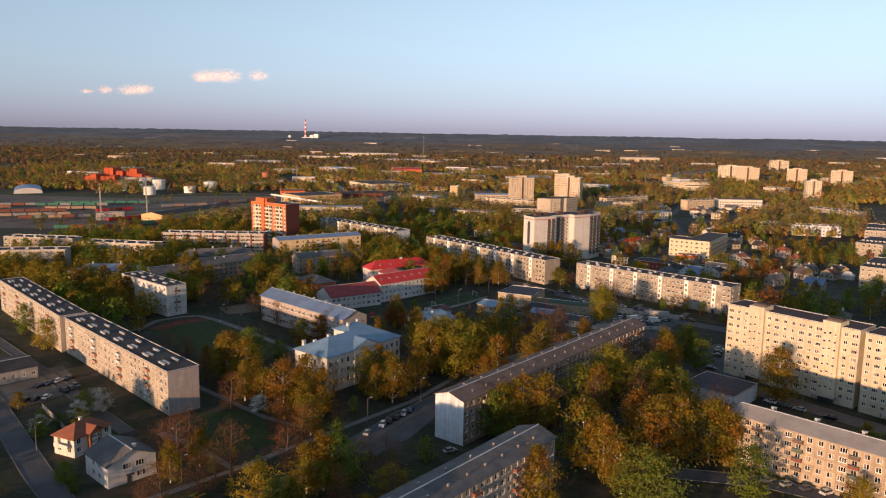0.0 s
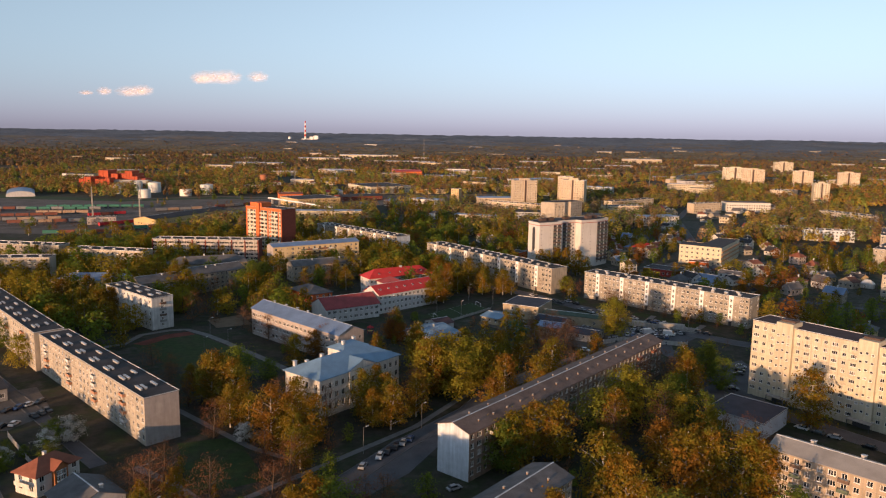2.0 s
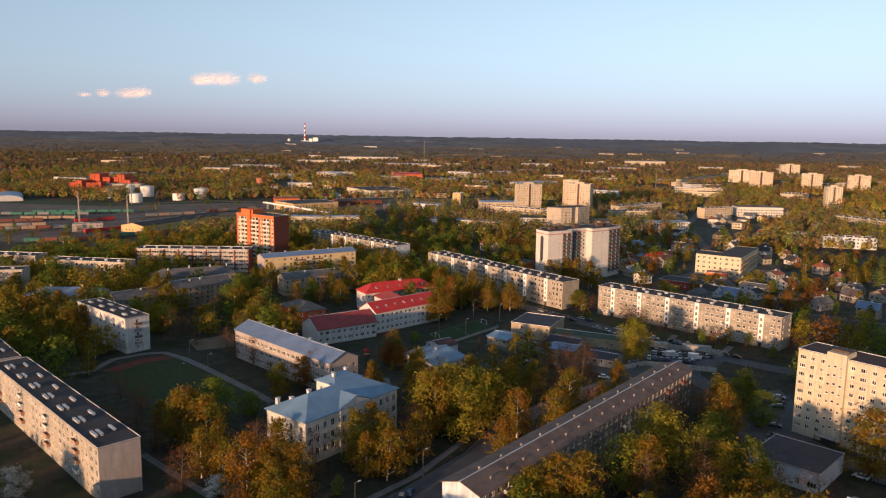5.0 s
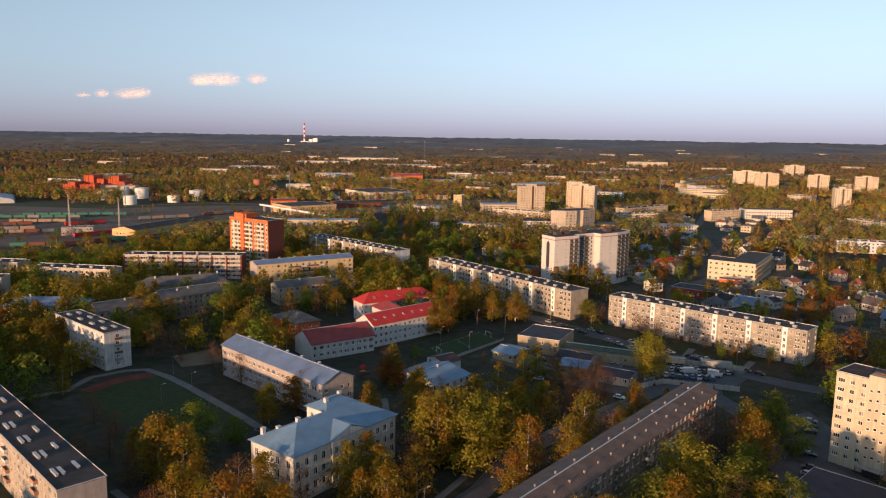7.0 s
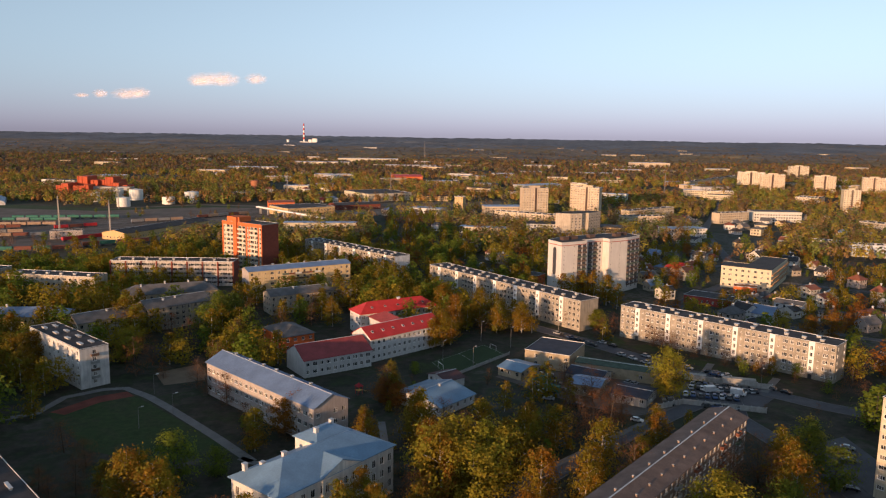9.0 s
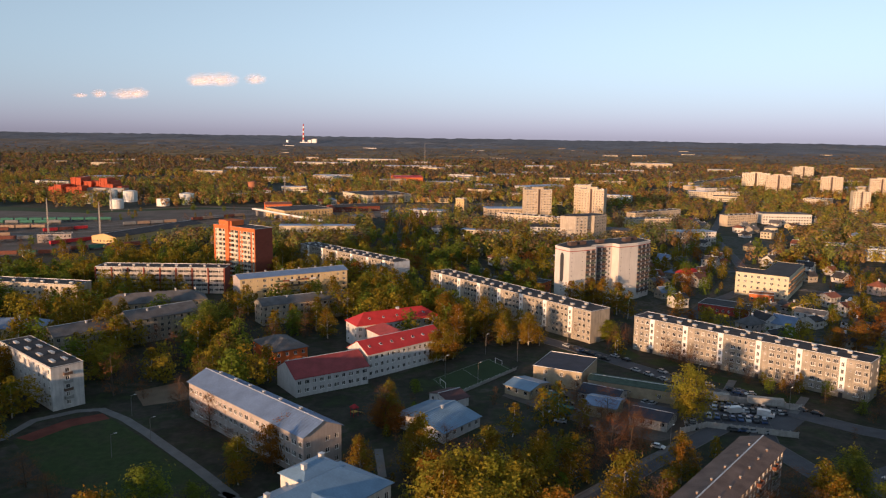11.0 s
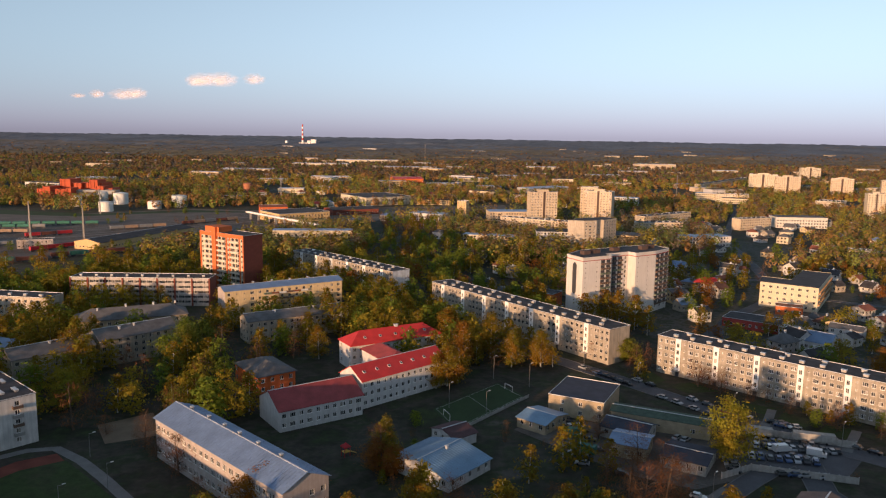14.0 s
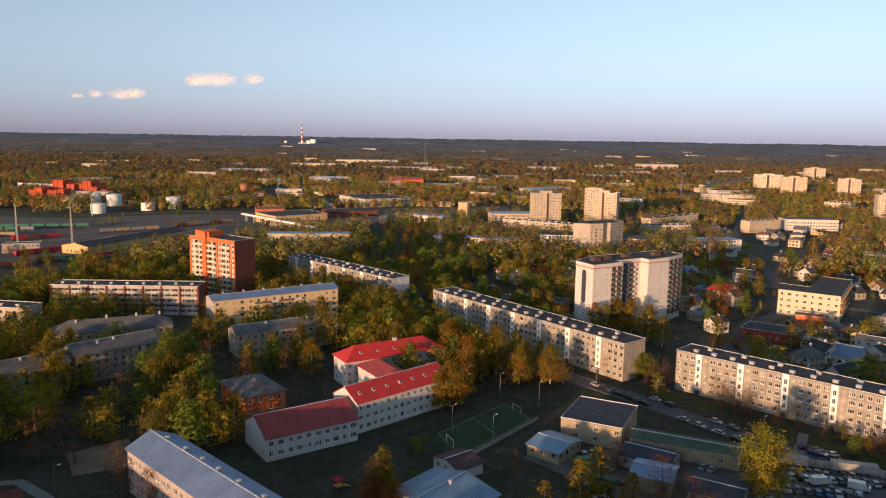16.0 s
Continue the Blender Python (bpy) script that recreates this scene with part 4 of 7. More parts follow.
# garages and workshops
WHITE_BLUE = mat("white_blue_panels", (0.55, 0.58, 0.62), 0.7, var=0.1, streak=0.1)
simple_house("low_hall", "low white commercial hall with flat dark roof", (81.8, 254.1), (95.4, 241.1), 19.5, 5.5, 0, WHITE_BLUE, BLUE_SLATE, 1, pat="LL.TL", side="......", category="hall")
simple_house("gym_hall", "ochre hall with dark sheet roof and white edges", (24.8, 394.0), (41.9, 385.8), 21.5, 6.8, 0, STONE_Y, BLUE_SLATE, 2, pat=".w.w.w", side=".....", category="hall")
simple_house("workshop", "low annex with blue metal roof", (13.2, 381.5), (21.5, 374.7), 13, 3.4, 1.2, STONE_Y, BLUE_METAL, 1, category="shed")
simple_house("garage_row", "long stone garage row with mossy green roof", (44.4, 385.9), (72.6, 373.2), 8, 4.6, 0.8, STONE_Y, GREEN_ROOF, 1, pat=".w..n..w.", category="garage")
simple_house("workshop", "workshop with dark sheet gable roof", (39.0, 375.0), (51.0, 367.5), 11, 3.6, 1.6, CONCRETE, BLUE_SLATE, 1, category="shed")
simple_house("workshop", "workshop with bleached blue metal roof", (38.8, 361.0), (48.5, 356.5), 11, 4.2, 1.2, STONE_Y, ZINC, 1, category="shed")
simple_house("workshop", "low workshop with dark blue roof", (52.0, 354.0), (63.0, 347.5), 13, 3.4, 0.9, CONCRETE, BLUE_SLATE, 1, category="shed")
simple_house("garden_shed", "small white shed with dark maroon roof", (-7.1, 362.7), (-0.3, 368.4), 11, 3.2, 1.5, WHITE, mat("roof_maroon", (0.085, 0.04, 0.042), 0.7, var=0.2), 1, pat="w..", category="shed")
simple_house("kindergarten", "low white kindergarten with blue metal gable roof", (-8.5, 334.8), (3.1, 349.3), 22, 3.4, 2.6, WHITE, BLUE_METAL, 1, pat="wwwww", category="school", chimneys=((0.6, 0.45),), seam=True)
# villas in the west corner
def cream_villa():
    ob = simple_house("villa", "cream villa with brown tiled hipped roof and tall stair window", (-104.5, 195.2), (-99.5, 206.9), 8.0, 5.6, 3.0, STUCCO, RUST_TILE, 2, True, pat="w..w", side="ww", chimneys=((0.5, 0.6),))
    timber = mat("villa_timber", (0.34, 0.13, 0.05), 0.7, var=0.2, streak=0.2)
    bay = bmesh.new()
    box(bay, 4.4, 8.4, -1.1, 0, 0, 5.9, 0, "b")
    bay_ob = part("stair_bay", bay, timber, ob, "timber-clad stair bay")
    for j in range(3):
        for k in range(3):
            put_part("window", window_mesh(0.85, 1.35, 1), bay_ob, 5.0 + j * 0.98, -1.25, 1.0 + k * 1.5)
    roof = bmesh.new()
    xm, z0, z1 = 6.4, 5.75, 7.6
    for xe in (3.9, 8.9):
        p = [(xe, -1.7, z0), (xm, -1.7, z1), (xm, 3.4, z1), (xe, 1.0, z0)]
        q = [(x, y, z + 0.14) for x, y, z in p]
        for f in (q, p[::-1], (p[0], p[1], q[1], q[0])):
            quad(roof, f if xe > xm else f[::-1])
    part("bay_roof", roof, RUST_TILE, ob)
    gable = bmesh.new()
    quad(gable, ((4.4, -1.1, 5.9), (8.4, -1.1, 5.9), (xm, -1.1, 7.45)))
    part("bay_gable", gable, timber, ob)
    slab = bmesh.new()
    box(slab, -1.4, 0, 1.0, 6.5, 2.9, 3.05)
    box(slab, -1.4, -1.33, 1.0, 6.5, 3.05, 4.0)
    part("balcony", slab, STUCCO, ob)


cream_villa()


def white_house():
    ob = simple_house("villa", "white house with dark sheet gable roof", (-97.0, 186.5), (-87.0, 177.7), 13.0, 6.0, 2.8, WHITE, SLATE, 2, pat=".ww.", side="....", chimneys=((0.8, 0.65),))
    length = math.hypot(10.0, 8.8)
    for y, z, w, h, bars in ((4.0, 3.9, 2.3, 1.6, 2), (7.4, 3.9, 2.3, 1.6, 2), (7.6, 1.0, 2.3, 1.5, 2)):
        put_part("window", window_mesh(w, h, bars), ob, length + 0.14, y, z, math.pi / 2)
    bm = bmesh.new()
    box(bm, length, length + 0.06, 5.0, 6.1, 0.1, 2.2)
    part("door", bm, DARK, ob, "dark entrance door")
    bm = bmesh.new()
    box(bm, length, length + 1.1, 4.6, 6.6, 2.4, 2.52)
    part("canopy", bm, DARK, ob)


white_house()
simple_house("shop_building", "low dark-roofed building with lit white eaves", (-176.0, 236.0), (-152.0, 262.0), 18, 4.5, 1.5, CONCRETE, BITUMEN, 1, category="building")
# the yellow new building with balconies
poly_block("apartment_house", "pale yellow four-storey house with dark solar roof and timber balconies", [(166.0, 570.0), (191.0, 553.0), (222.0, 602.0), (209.0, 611.0), (187.0, 578.0), (174.0, 588.0)], 14,
           ["wWwWwWww", "BBBBBBBBBB", "..", "www", "www", "w.w"], mat("plaster_pale_yellow", (0.55, 0.48, 0.34), 0.85, var=0.1), 4, category="house", balconies=(1,))
# railway side
TANK = mat("tank_white_steel", (0.68, 0.66, 0.60), 0.6, var=0.12, streak=0.15)


def tank(x, y, r, h, material=TANK):
    ob = thing("oil_tank", "white steel oil storage tank on a round base", "tank", Matrix.Translation((x, y, 0)), "oil tanks by the railway")
    bm = bmesh.new()
    bmesh.ops.create_cone(bm, cap_ends=True, segments=28, radius1=r, radius2=r, depth=h, matrix=Matrix.Translation((0, 0, h / 2)))
    part("shell", bm, material, ob)
    bm = bmesh.new()
    bmesh.ops.create_cone(bm, cap_ends=True, segments=28, radius1=r * 1.02, radius2=r * 0.1, depth=h * 0.1, matrix=Matrix.Translation((0, 0, h * 1.05)))
    part("roof", bm, material, ob)
    bm = bmesh.new()
    for k in range(12):
        a0 = k * 0.16
        box(bm, -0.4, 0.4, -0.08, 0.08, 0, 0.08)
        for v in bm.verts[-8:]:
            v.co = Matrix.Rotation(a0 - 2.0, 4, "Z") @ (v.co + Vector((r + 0.4, 0, 0.4 + k * h / 12)))
    part("stairs", bm, SHEET, ob)


for x, y, r, h in ((-417, 1014, 8, 11), (-376, 1054, 8, 9), (-355, 1080, 9, 14), (-479, 1069, 6, 12), (-440, 1105, 9, 14), (-470, 1120, 6, 14)):
    tank(x, y, r, h)
tank(-326, 1286, 6.5, 17, mat("silo_brick", (0.36, 0.14, 0.07), 0.85, var=0.15))


def red_factory():
    ob = thing("factory", "large orange-red factory complex of stepped brick blocks", "factory", Matrix.Translation((-566, 1125, 0)))
    red = mat("factory_red", (0.42, 0.085, 0.035), 0.85, var=0.12, scale=0.1)
    for x0, x1, y0, y1, h in ((0, 50, 10, 40, 18), (14, 26, 4, 30, 22), (26, 44, 30, 60, 32), (44, 60, 34, 60, 26), (60, 92, 40, 70, 26), (74, 88, 34, 60, 31), (52, 60, 6, 26, 20), (86, 100, 30, 60, 22), (100, 112, 36, 60, 18)):
        bm = bmesh.new()
        x0, x1, h = x0 * 0.8, x1 * 0.8, h * 0.86
        box(bm, x0, x1, y0, y1, 0, h)
        for k in range(int((x1 - x0) / 5)):
            box(bm, x0 + 1 + k * 5, x0 + 2 + k * 5, y0 - 0.6, y0, 0, h + 0.8)
        part("brick_block", bm, red, ob)
    for x0, x1, y0, y1, h in ((44, 100, 20, 36, 14), (58, 86, 6, 22, 10)):
        bm = bmesh.new()
        box(bm, x0, x1, y0, y1, 0, h)
        part("grey_hall", bm, CONCRETE, ob, "grey concrete hall")


red_factory()


def arched_hall(x, y, length, width, h, rz):
    ob = thing("warehouse", "white arched warehouse with metal roof", "warehouse", Matrix.Translation((x, y, 0)) @ Matrix.Rotation(rz, 4, "Z"))
    bm = bmesh.new()
    n = 14
    rows = []
    for k in range(n + 1):
        a = math.pi * k / n
        rows.append((width / 2 - width / 2 * math.cos(a), 2 + (h - 2) * math.sin(a)))
    for (y0, z0), (y1, z1) in zip(rows, rows[1:]):
        quad(bm, ((0, y0, z0), (length, y0, z0), (length, y1, z1), (0, y1, z1)))
    part("roof", bm, ZINC, ob)
    bm = bmesh.new()
    for xx in (0, length):
        quad(bm, [(xx, 0, 0)] + [(xx, a, b) for a, b in rows] + [(xx, width, 0)])
    box(bm, 0, length, 0, 0.2, 0, 2)
    box(bm, 0, length, width - 0.2, width, 0, 2)
    part("wall", bm, WHITE, ob)


arched_hall(-560.0, 1005.0, 75, 34, 7.5, math.atan2(1056.5 - 976.8, -22.0) + 0.25)
BRICK_Y = mat("yellow_brick", (0.55, 0.38, 0.18), 0.85, var=0.12)
simple_house("depot_hall", "long dark-roofed railway depot with yellow brick front", (-286.0, 724.0), (-250.0, 830.0), 26, 6, 2.5, BRICK_Y, BITUMEN, 1, category="depot")
simple_house("station_hut", "pink two-storey railway building", (-352.0, 724.0), (-328.0, 733.0), 10, 7, 0, PLASTER_PINK, BITUMEN, 2, category="building")
simple_house("factory_hall", "yellow brick works with rows of tall windows", (-222.0, 960.0), (-192.0, 924.0), 60, 9.5, 0, BRICK_Y, BITUMEN, 2, category="factory", side="TTTTTTTTTTTTTTTT", pat="TTTTTTTTTT")
simple_house("factory_hall", "white flat-roofed hall with window bands", (-169.0, 1192.0), (-126.0, 1130.0), 70, 11, 0, PANEL_WHITE, BITUMEN, 2, category="factory", side="LLLLLLLLLLLLL", pat="LLLLLLLLLLLLL")
simple_house("factory_hall", "brick shed beside the tracks", (-150.0, 1010.0), (-100.0, 1040.0), 30, 6, 2, BRICK_DARK, BITUMEN, 1, category="factory")
simple_house("factory_hall", "orange brick works by the tracks", (-235.0, 1010.0), (-205.0, 1020.0), 20, 8, 2, BRICK, RUST_TILE, 2, category="factory")
simple_house("sports_hall", "long pale hall with flat roof behind trees", (114.0, 1380.0), (186.0, 1440.0), 30, 10, 0, CONCRETE, ZINC, 2, category="hall")
simple_house("tower_house", "narrow yellow block above the trees", (-6.0, 1000.0), (4.0, 996.0), 10, 20, 0, BRICK_Y, BITUMEN, 6, category="building")
simple_house("far_works", "red-roofed works hall far off", (-125.0, 1560.0), (-70.0, 1575.0), 40, 12, 3, BRICK, RED_TILE, 2, category="factory")
for x, y, w, d, h in ((-60, 1500, 60, 30, 8), (30, 1450, 30, 20, 8), (-300, 1650, 80, 30, 9), (-380, 1560, 50, 25, 8), (0, 1700, 60, 30, 8), (80, 1800, 50, 30, 9), (-560, 1900, 120, 40, 10), (300, 1900, 80, 30, 9), (420, 2100, 70, 30, 10), (-200, 2150, 140, 40, 10),
                      (-480, 2300, 160, 40, 10), (-700, 1500, 60, 40, 8), (200, 2300, 90, 40, 10), (560, 2500, 120, 40, 16), (-400, 2600, 200, 50, 12), (700, 2200, 60, 30, 12), (-290, 1330, 40, 20, 7), (-250, 1400, 30, 20, 6), (-330, 1180, 36, 16, 6)):
    simple_house("far_shed", "pale low industrial shed far off", (x, y), (x + w, y + w * 0.1), d, h, 0, PANEL_WHITE if (x + y) % 3 else PANEL_TAN, ZINC, 1, category="shed", pat="L" * 6, side="..", group="far sheds")


def power_plant():
    ob = thing("power_station", "distant white boiler house with red and white striped chimney", "power station", Matrix.Translation((-858, 4300, 34)))
    red, wht = mat("chimney_red", (0.45, 0.06, 0.04), 0.8, var=0.05), mat("chimney_white", (0.75, 0.72, 0.68), 0.8, var=0.05)
    n = 9
    ch = None
    for k in range(n):
        bm = bmesh.new()
        r0, r1 = 5.5 - 2.4 * k / n, 5.5 - 2.4 * (k + 1) / n
        bmesh.ops.create_cone(bm, cap_ends=True, segments=16, radius1=r0, radius2=r1, depth=112 / n, matrix=Matrix.Translation((0, 0, 112 * (k + 0.5) / n)))
        part("chimney_band", bm, red if k % 2 == 0 else wht, ob, "red chimney band" if k % 2 == 0 else "white chimney band")
    for x0, x1, h in ((-52, -20, 6), (-20, 30, 12), (26, 44, 24), (48, 74, 30), (74, 90, 10), (-95, -85, 22)):
        bm = bmesh.new()
        box(bm, x0, x1, -10, 20, -8, h)
        part("hall", bm, wht, ob)


power_plant()


MAST_GREY = mat("mast_grey_steel", (0.22, 0.21, 0.20), 0.6, metal=0.3, var=0.1)


def mast(x, y, h, label="grey steel lattice mast"):
    ob = thing("lattice_mast", label, "mast", Matrix.Translation((x, y, 0)), "masts")
    w = max(0.45, h / 60)
    for sx, sy in ((-1, -1), (1, -1), (1, 1), (-1, 1)):
        bm = bmesh.new()
        box(bm, -0.12, 0.12, -0.12, 0.12, 0, h)
        for v in bm.verts:
            f = 1 - 0.6 * v.co.z / h
            v.co.x += sx * w * f
            v.co.y += sy * w * f
        part("leg", bm, MAST_GREY, ob)
    bm = bmesh.new()
    k = 0
    while k * 1.8 < h - 1:
        z = k * 1.8 + 0.9
        f = 1 - 0.6 * z / h
        for s in (-1, 1):
            box(bm, -w * f, w * f, s * w * f - 0.05, s * w * f + 0.05, z, z + 0.12)
            box(bm, s * w * f - 0.05, s * w * f + 0.05, -w * f, w * f, z, z + 0.12)
        k += 1
    tagged(part("bracing", bm, MAST_GREY, ob), kind="stuff")


for x, y, h in ((-376, 785, 32), (-314, 755, 32), (-250, 1180, 36), (-100, 1190, 40), (-99, 2334, 75), (330, 1300, 40), (-410, 985, 28)):
    mast(x, y, h)

def footbridge():
    m, length = frame_of((-238.4, 963.2), (-140.4, 855.2))
    ob = thing("footbridge", "long pale concrete footbridge over the tracks", "footbridge", m)
    bm = bmesh.new()
    box(bm, 0, length, 0, 3.0, 6.4, 7.0)
    part("deck", bm, CONCRETE, ob)
    for y in (0.05, 2.9):
        bm = bmesh.new()
        box(bm, 0, length, y, y + 0.08, 7.0, 8.1)
        part("parapet", bm, STRIP, ob)
    for k in range(8):
        bm = bmesh.new()
        x = length * (k + 0.5) / 8
        box(bm, x - 0.5, x + 0.5, 0.4, 2.6, 0, 6.4)
        part("pier", bm, CONCRETE, ob)


footbridge()

# ---- roads, yards and tracks ----
def strip(name, pts, width, material, z=0.02, label="", category="road", kerb=True):
    """A road along a line of points: a sheet just over the ground, with kerbs on both sides."""
    ob = tagged(new(name), label, category, kind="structure")
    v = [Vector((x, y, 0)) for x, y in pts]
    left, right = [], []
    for k, p in enumerate(v):
        d = (v[min(k + 1, len(v) - 1)] - v[max(k - 1, 0)]).normalized()
        nrm = Vector((-d.y, d.x, 0))
        left.append(p + nrm * width / 2)
        right.append(p - nrm * width / 2)
    bm = bmesh.new()
    for k in range(len(v) - 1):
        quad(bm, [(q.x, q.y, z) for q in (right[k], right[k + 1], left[k + 1], left[k])])
    part("surface", bm, material, ob)
    if kerb:
        for side in (left, right):
            bm = bmesh.new()
            for a, b in zip(side, side[1:]):
                m, length = frame_of((a.x, a.y), (b.x, b.y))
                b2 = bmesh.new()
                box(b2, 0, length, -0.12, 0.12, 0, 0.14)
                b2.transform(m)
                me = bpy.data.meshes.new("tmp")
                b2.to_mesh(me)
                b2.free()
                bm.from_mesh(me)
                bpy.data.meshes.remove(me)
            part("kerb", bm, KERB, ob)
    return ob


def area(name, pts, material, z=0.025, label="", category="yard"):
    bm = bmesh.new()
    quad(bm, [(x, y, z) for x, y in pts])
    bm.normal_update()
    for f in bm.faces:
        if f.normal.z < 0:
            f.normal_flip()
    return tagged(new(name, mesh_of(name, bm, material)), label, category, kind="structure")


TURF = mat("playing_turf", (0.03, 0.055, 0.02), 0.95, var=0.25, scale=0.1, fine=1.5)
LAWN = patchy("lawn", [(0.026, 0.048, 0.012), (0.034, 0.056, 0.014), (0.045, 0.048, 0.022)], 0.07, 1.5)
CLAY = mat("red_clay_track", (0.16, 0.045, 0.03), 0.95, var=0.3, scale=0.2)
SAND = mat("sandy_soil", (0.19, 0.14, 0.095), 0.95, var=0.25, scale=0.15)
GRAVEL = mat("railway_gravel", (0.125, 0.105, 0.09), 0.95, var=0.3, scale=0.05, fine=0.7)
DIRT = mat("yard_dirt", (0.125, 0.11, 0.098), 0.95, var=0.35, scale=0.1, fine=1.2)
LINE = mat("white_line_paint", (0.30, 0.31, 0.29), 0.8, var=0.15)

strip("road", [(-190, 278), (-141, 222), (-110, 186), (-97, 172), (-60, 125), (-20, 70), (10, 20)], 7.0, ASPHALT, 0.02, "grey asphalt street past the villas")
strip("road", [(-60, 150), (-32.3, 202), (-15, 233), (5, 262), (15, 285), (52, 324), (75, 346), (98, 366)], 6.5, ASPHALT, 0.024, "asphalt lane along the long block")
strip("road", [(-40, 560), (5, 492), (34.3, 458), (57, 432), (72, 413), (89, 391), (109, 370), (128, 353), (165, 330), (230, 290)], 8.5, ASPHALT, 0.028, "asphalt street in front of the panel blocks")
strip("road", [(98, 366), (92, 340), (100, 310), (104, 285), (113, 262), (133, 236), (160, 205), (200, 160)], 8.0, ASPHALT, 0.032, "asphalt access road by the tall block")
strip("road", [(116, 500), (140, 540), (163, 566), (190, 600), (215, 700), (248, 856), (328, 1055), (372, 1162), (420, 1400)], 7.0, ASPHALT, 0.02, "straight street through the garden houses")
strip("road", [(60, 195), (84, 191), (104, 180), (150, 135)], 7.0, ASPHALT, 0.036, "parking lane beside the balcony block")
strip("road", [(116, 500), (150, 478), (205, 440), (250, 415)], 5.0, ASPHALT, 0.024, "side street between garden houses")
strip("road", [(190, 600), (235, 575), (290, 540)], 5.0, ASPHALT, 0.024, "side street between garden houses")
strip("road", [(10, 600), (70, 620), (130, 640), (205, 650)], 5.0, ASPHALT, 0.024, "side street between garden houses")
strip("road", [(280, 430), (330, 520), (390, 640), (470, 800)], 8.0, ASPHALT, 0.02, "street between parallel slabs")
strip("road", [(-240, 350), (-165, 279), (-98, 214)], 4.5, ASPHALT, 0.021, "narrow asphalt lane along the cream block")
strip("footpath", [(-160, 318), (-143, 331), (-141.5, 346), (-132, 355), (-124.5, 357.0), (-113, 349), (-101.4, 338.3), (-77.2, 314.1), (-62, 298)], 3.2, PAVING, 0.03, "pale footpath curving round the sports ground", "path", False)
strip("footpath", [(-88, 214), (-74, 205), (-58.3, 190.7), (-71, 177), (-82, 165)], 2.6, PAVING, 0.03, "pale concrete footpath", "path", False)
strip("footpath", [(-58.3, 190.7), (-40, 213), (-12, 247), (7.6, 283), (28.5, 303.4), (53, 328), (66, 341)], 2.2, PAVING, 0.034, "pale concrete footpath under the trees", "path", False)
strip("footpath", [(-92, 257), (-75, 242), (-59, 228), (-48, 222)], 2.2, PAVING, 0.03, "footpath beside the block", "path", False)
strip("footpath", [(104, 402), (98, 391), (94, 385)], 3.0, PAVING, 0.04, "paved way to a stair entrance", "path", False)
strip("footpath", [(124, 384), (117, 374), (112, 367)], 3.0, PAVING, 0.04, "paved way to a stair entrance", "path", False)
strip("footpath", [(-66, 300), (-45, 288), (-35, 300), (-25, 312), (-28, 330)], 2.5, PAVING, 0.03, "school footpath", "path", False)
area("lawn", [(-139, 330), (-131, 347), (-122, 353), (-104, 337), (-72, 307), (-84, 293), (-112, 303)], LAWN, 0.015, "dark green school sports lawn", "lawn")
area("running_track", [(-139, 332), (-131, 347.5), (-122.5, 353.5), (-118, 349), (-127, 342), (-133, 330)], CLAY, 0.022, "reddish clay track at the lawn's end", "track")
area("sand_yard", [(-121, 375), (-108, 387), (-97, 369), (-112, 361)], SAND, 0.02, "bare sandy yard", "yard")
area("lawn", [(-82, 230), (-66, 236), (-50, 208), (-66, 198)], LAWN, 0.015, "dark lawn by the end wall", "lawn")
area("yard", [(-149, 231), (-137, 237), (-131, 252), (-142, 266), (-150, 276), (-166, 262), (-158, 246)], DIRT, 0.023, "dusty car yard", "yard")
area("yard", [(22, 392), (24, 384), (41, 376), (44, 350), (62, 342), (84, 352), (80, 372), (46, 384)], DIRT, 0.018, "workshop yard with parked cars", "yard")
area("yard", [(12, 379), (26, 364), (42, 348), (58, 340), (62, 341.8), (43.8, 349.8), (40.8, 375.8), (23.8, 383.8), (21.8, 391.8)], DIRT, 0.016, "bare ground beside the workshops", "yard")
area("yard", [(76, 352), (104, 350), (118, 366), (84, 378)], ASPHALT, 0.022, "scrap yard beside the garages", "yard")
area("car_park", [(86, 262), (108, 272), (122, 300), (121, 326), (92, 310)], ASPHALT, 0.026, "dark car park", "car park")
area("car_park", [(-32, 206), (-18, 236), (-8, 245), (-2, 238), (-12, 214), (-22, 200)], ASPHALT, 0.028, "parking bays beside the lane", "car park")
for k_, pts_ in enumerate((((66.5, 437.6), (72.1, 442.9), (75.4, 431.8), (68.9, 426.9)), ((75.2, 424.3), (84.5, 430), (92, 420), (79, 417.3)), ((96.4, 408.9), (105.7, 403.1), (99.7, 396.7), (92.8, 402.4)),
                           ((107.3, 399.5), (114.8, 391.7), (108.0, 385.8), (102.2, 393.4)), ((116.7, 389.1), (124.5, 384.4), (116.9, 376.9), (111, 383)))):
    area("lawn", pts_, LAWN, 0.034, "green strip before the stair entrances", "lawn")
area("garden_plots", [(112, 440), (265, 400), (300, 560), (345, 760), (250, 860), (190, 780), (120, 620), (60, 560)], patchy("garden_soil", [(0.050, 0.044, 0.038), (0.032, 0.042, 0.018), (0.085, 0.076, 0.068), (0.036, 0.044, 0.020), (0.11, 0.10, 0.09)], 0.09), 0.012, "garden plots of grass, soil and gravel", "ground")
area("yard", [(138, 528), (158, 520), (200, 548), (180, 572)], DIRT, 0.02, "commercial yard among garden houses", "yard")
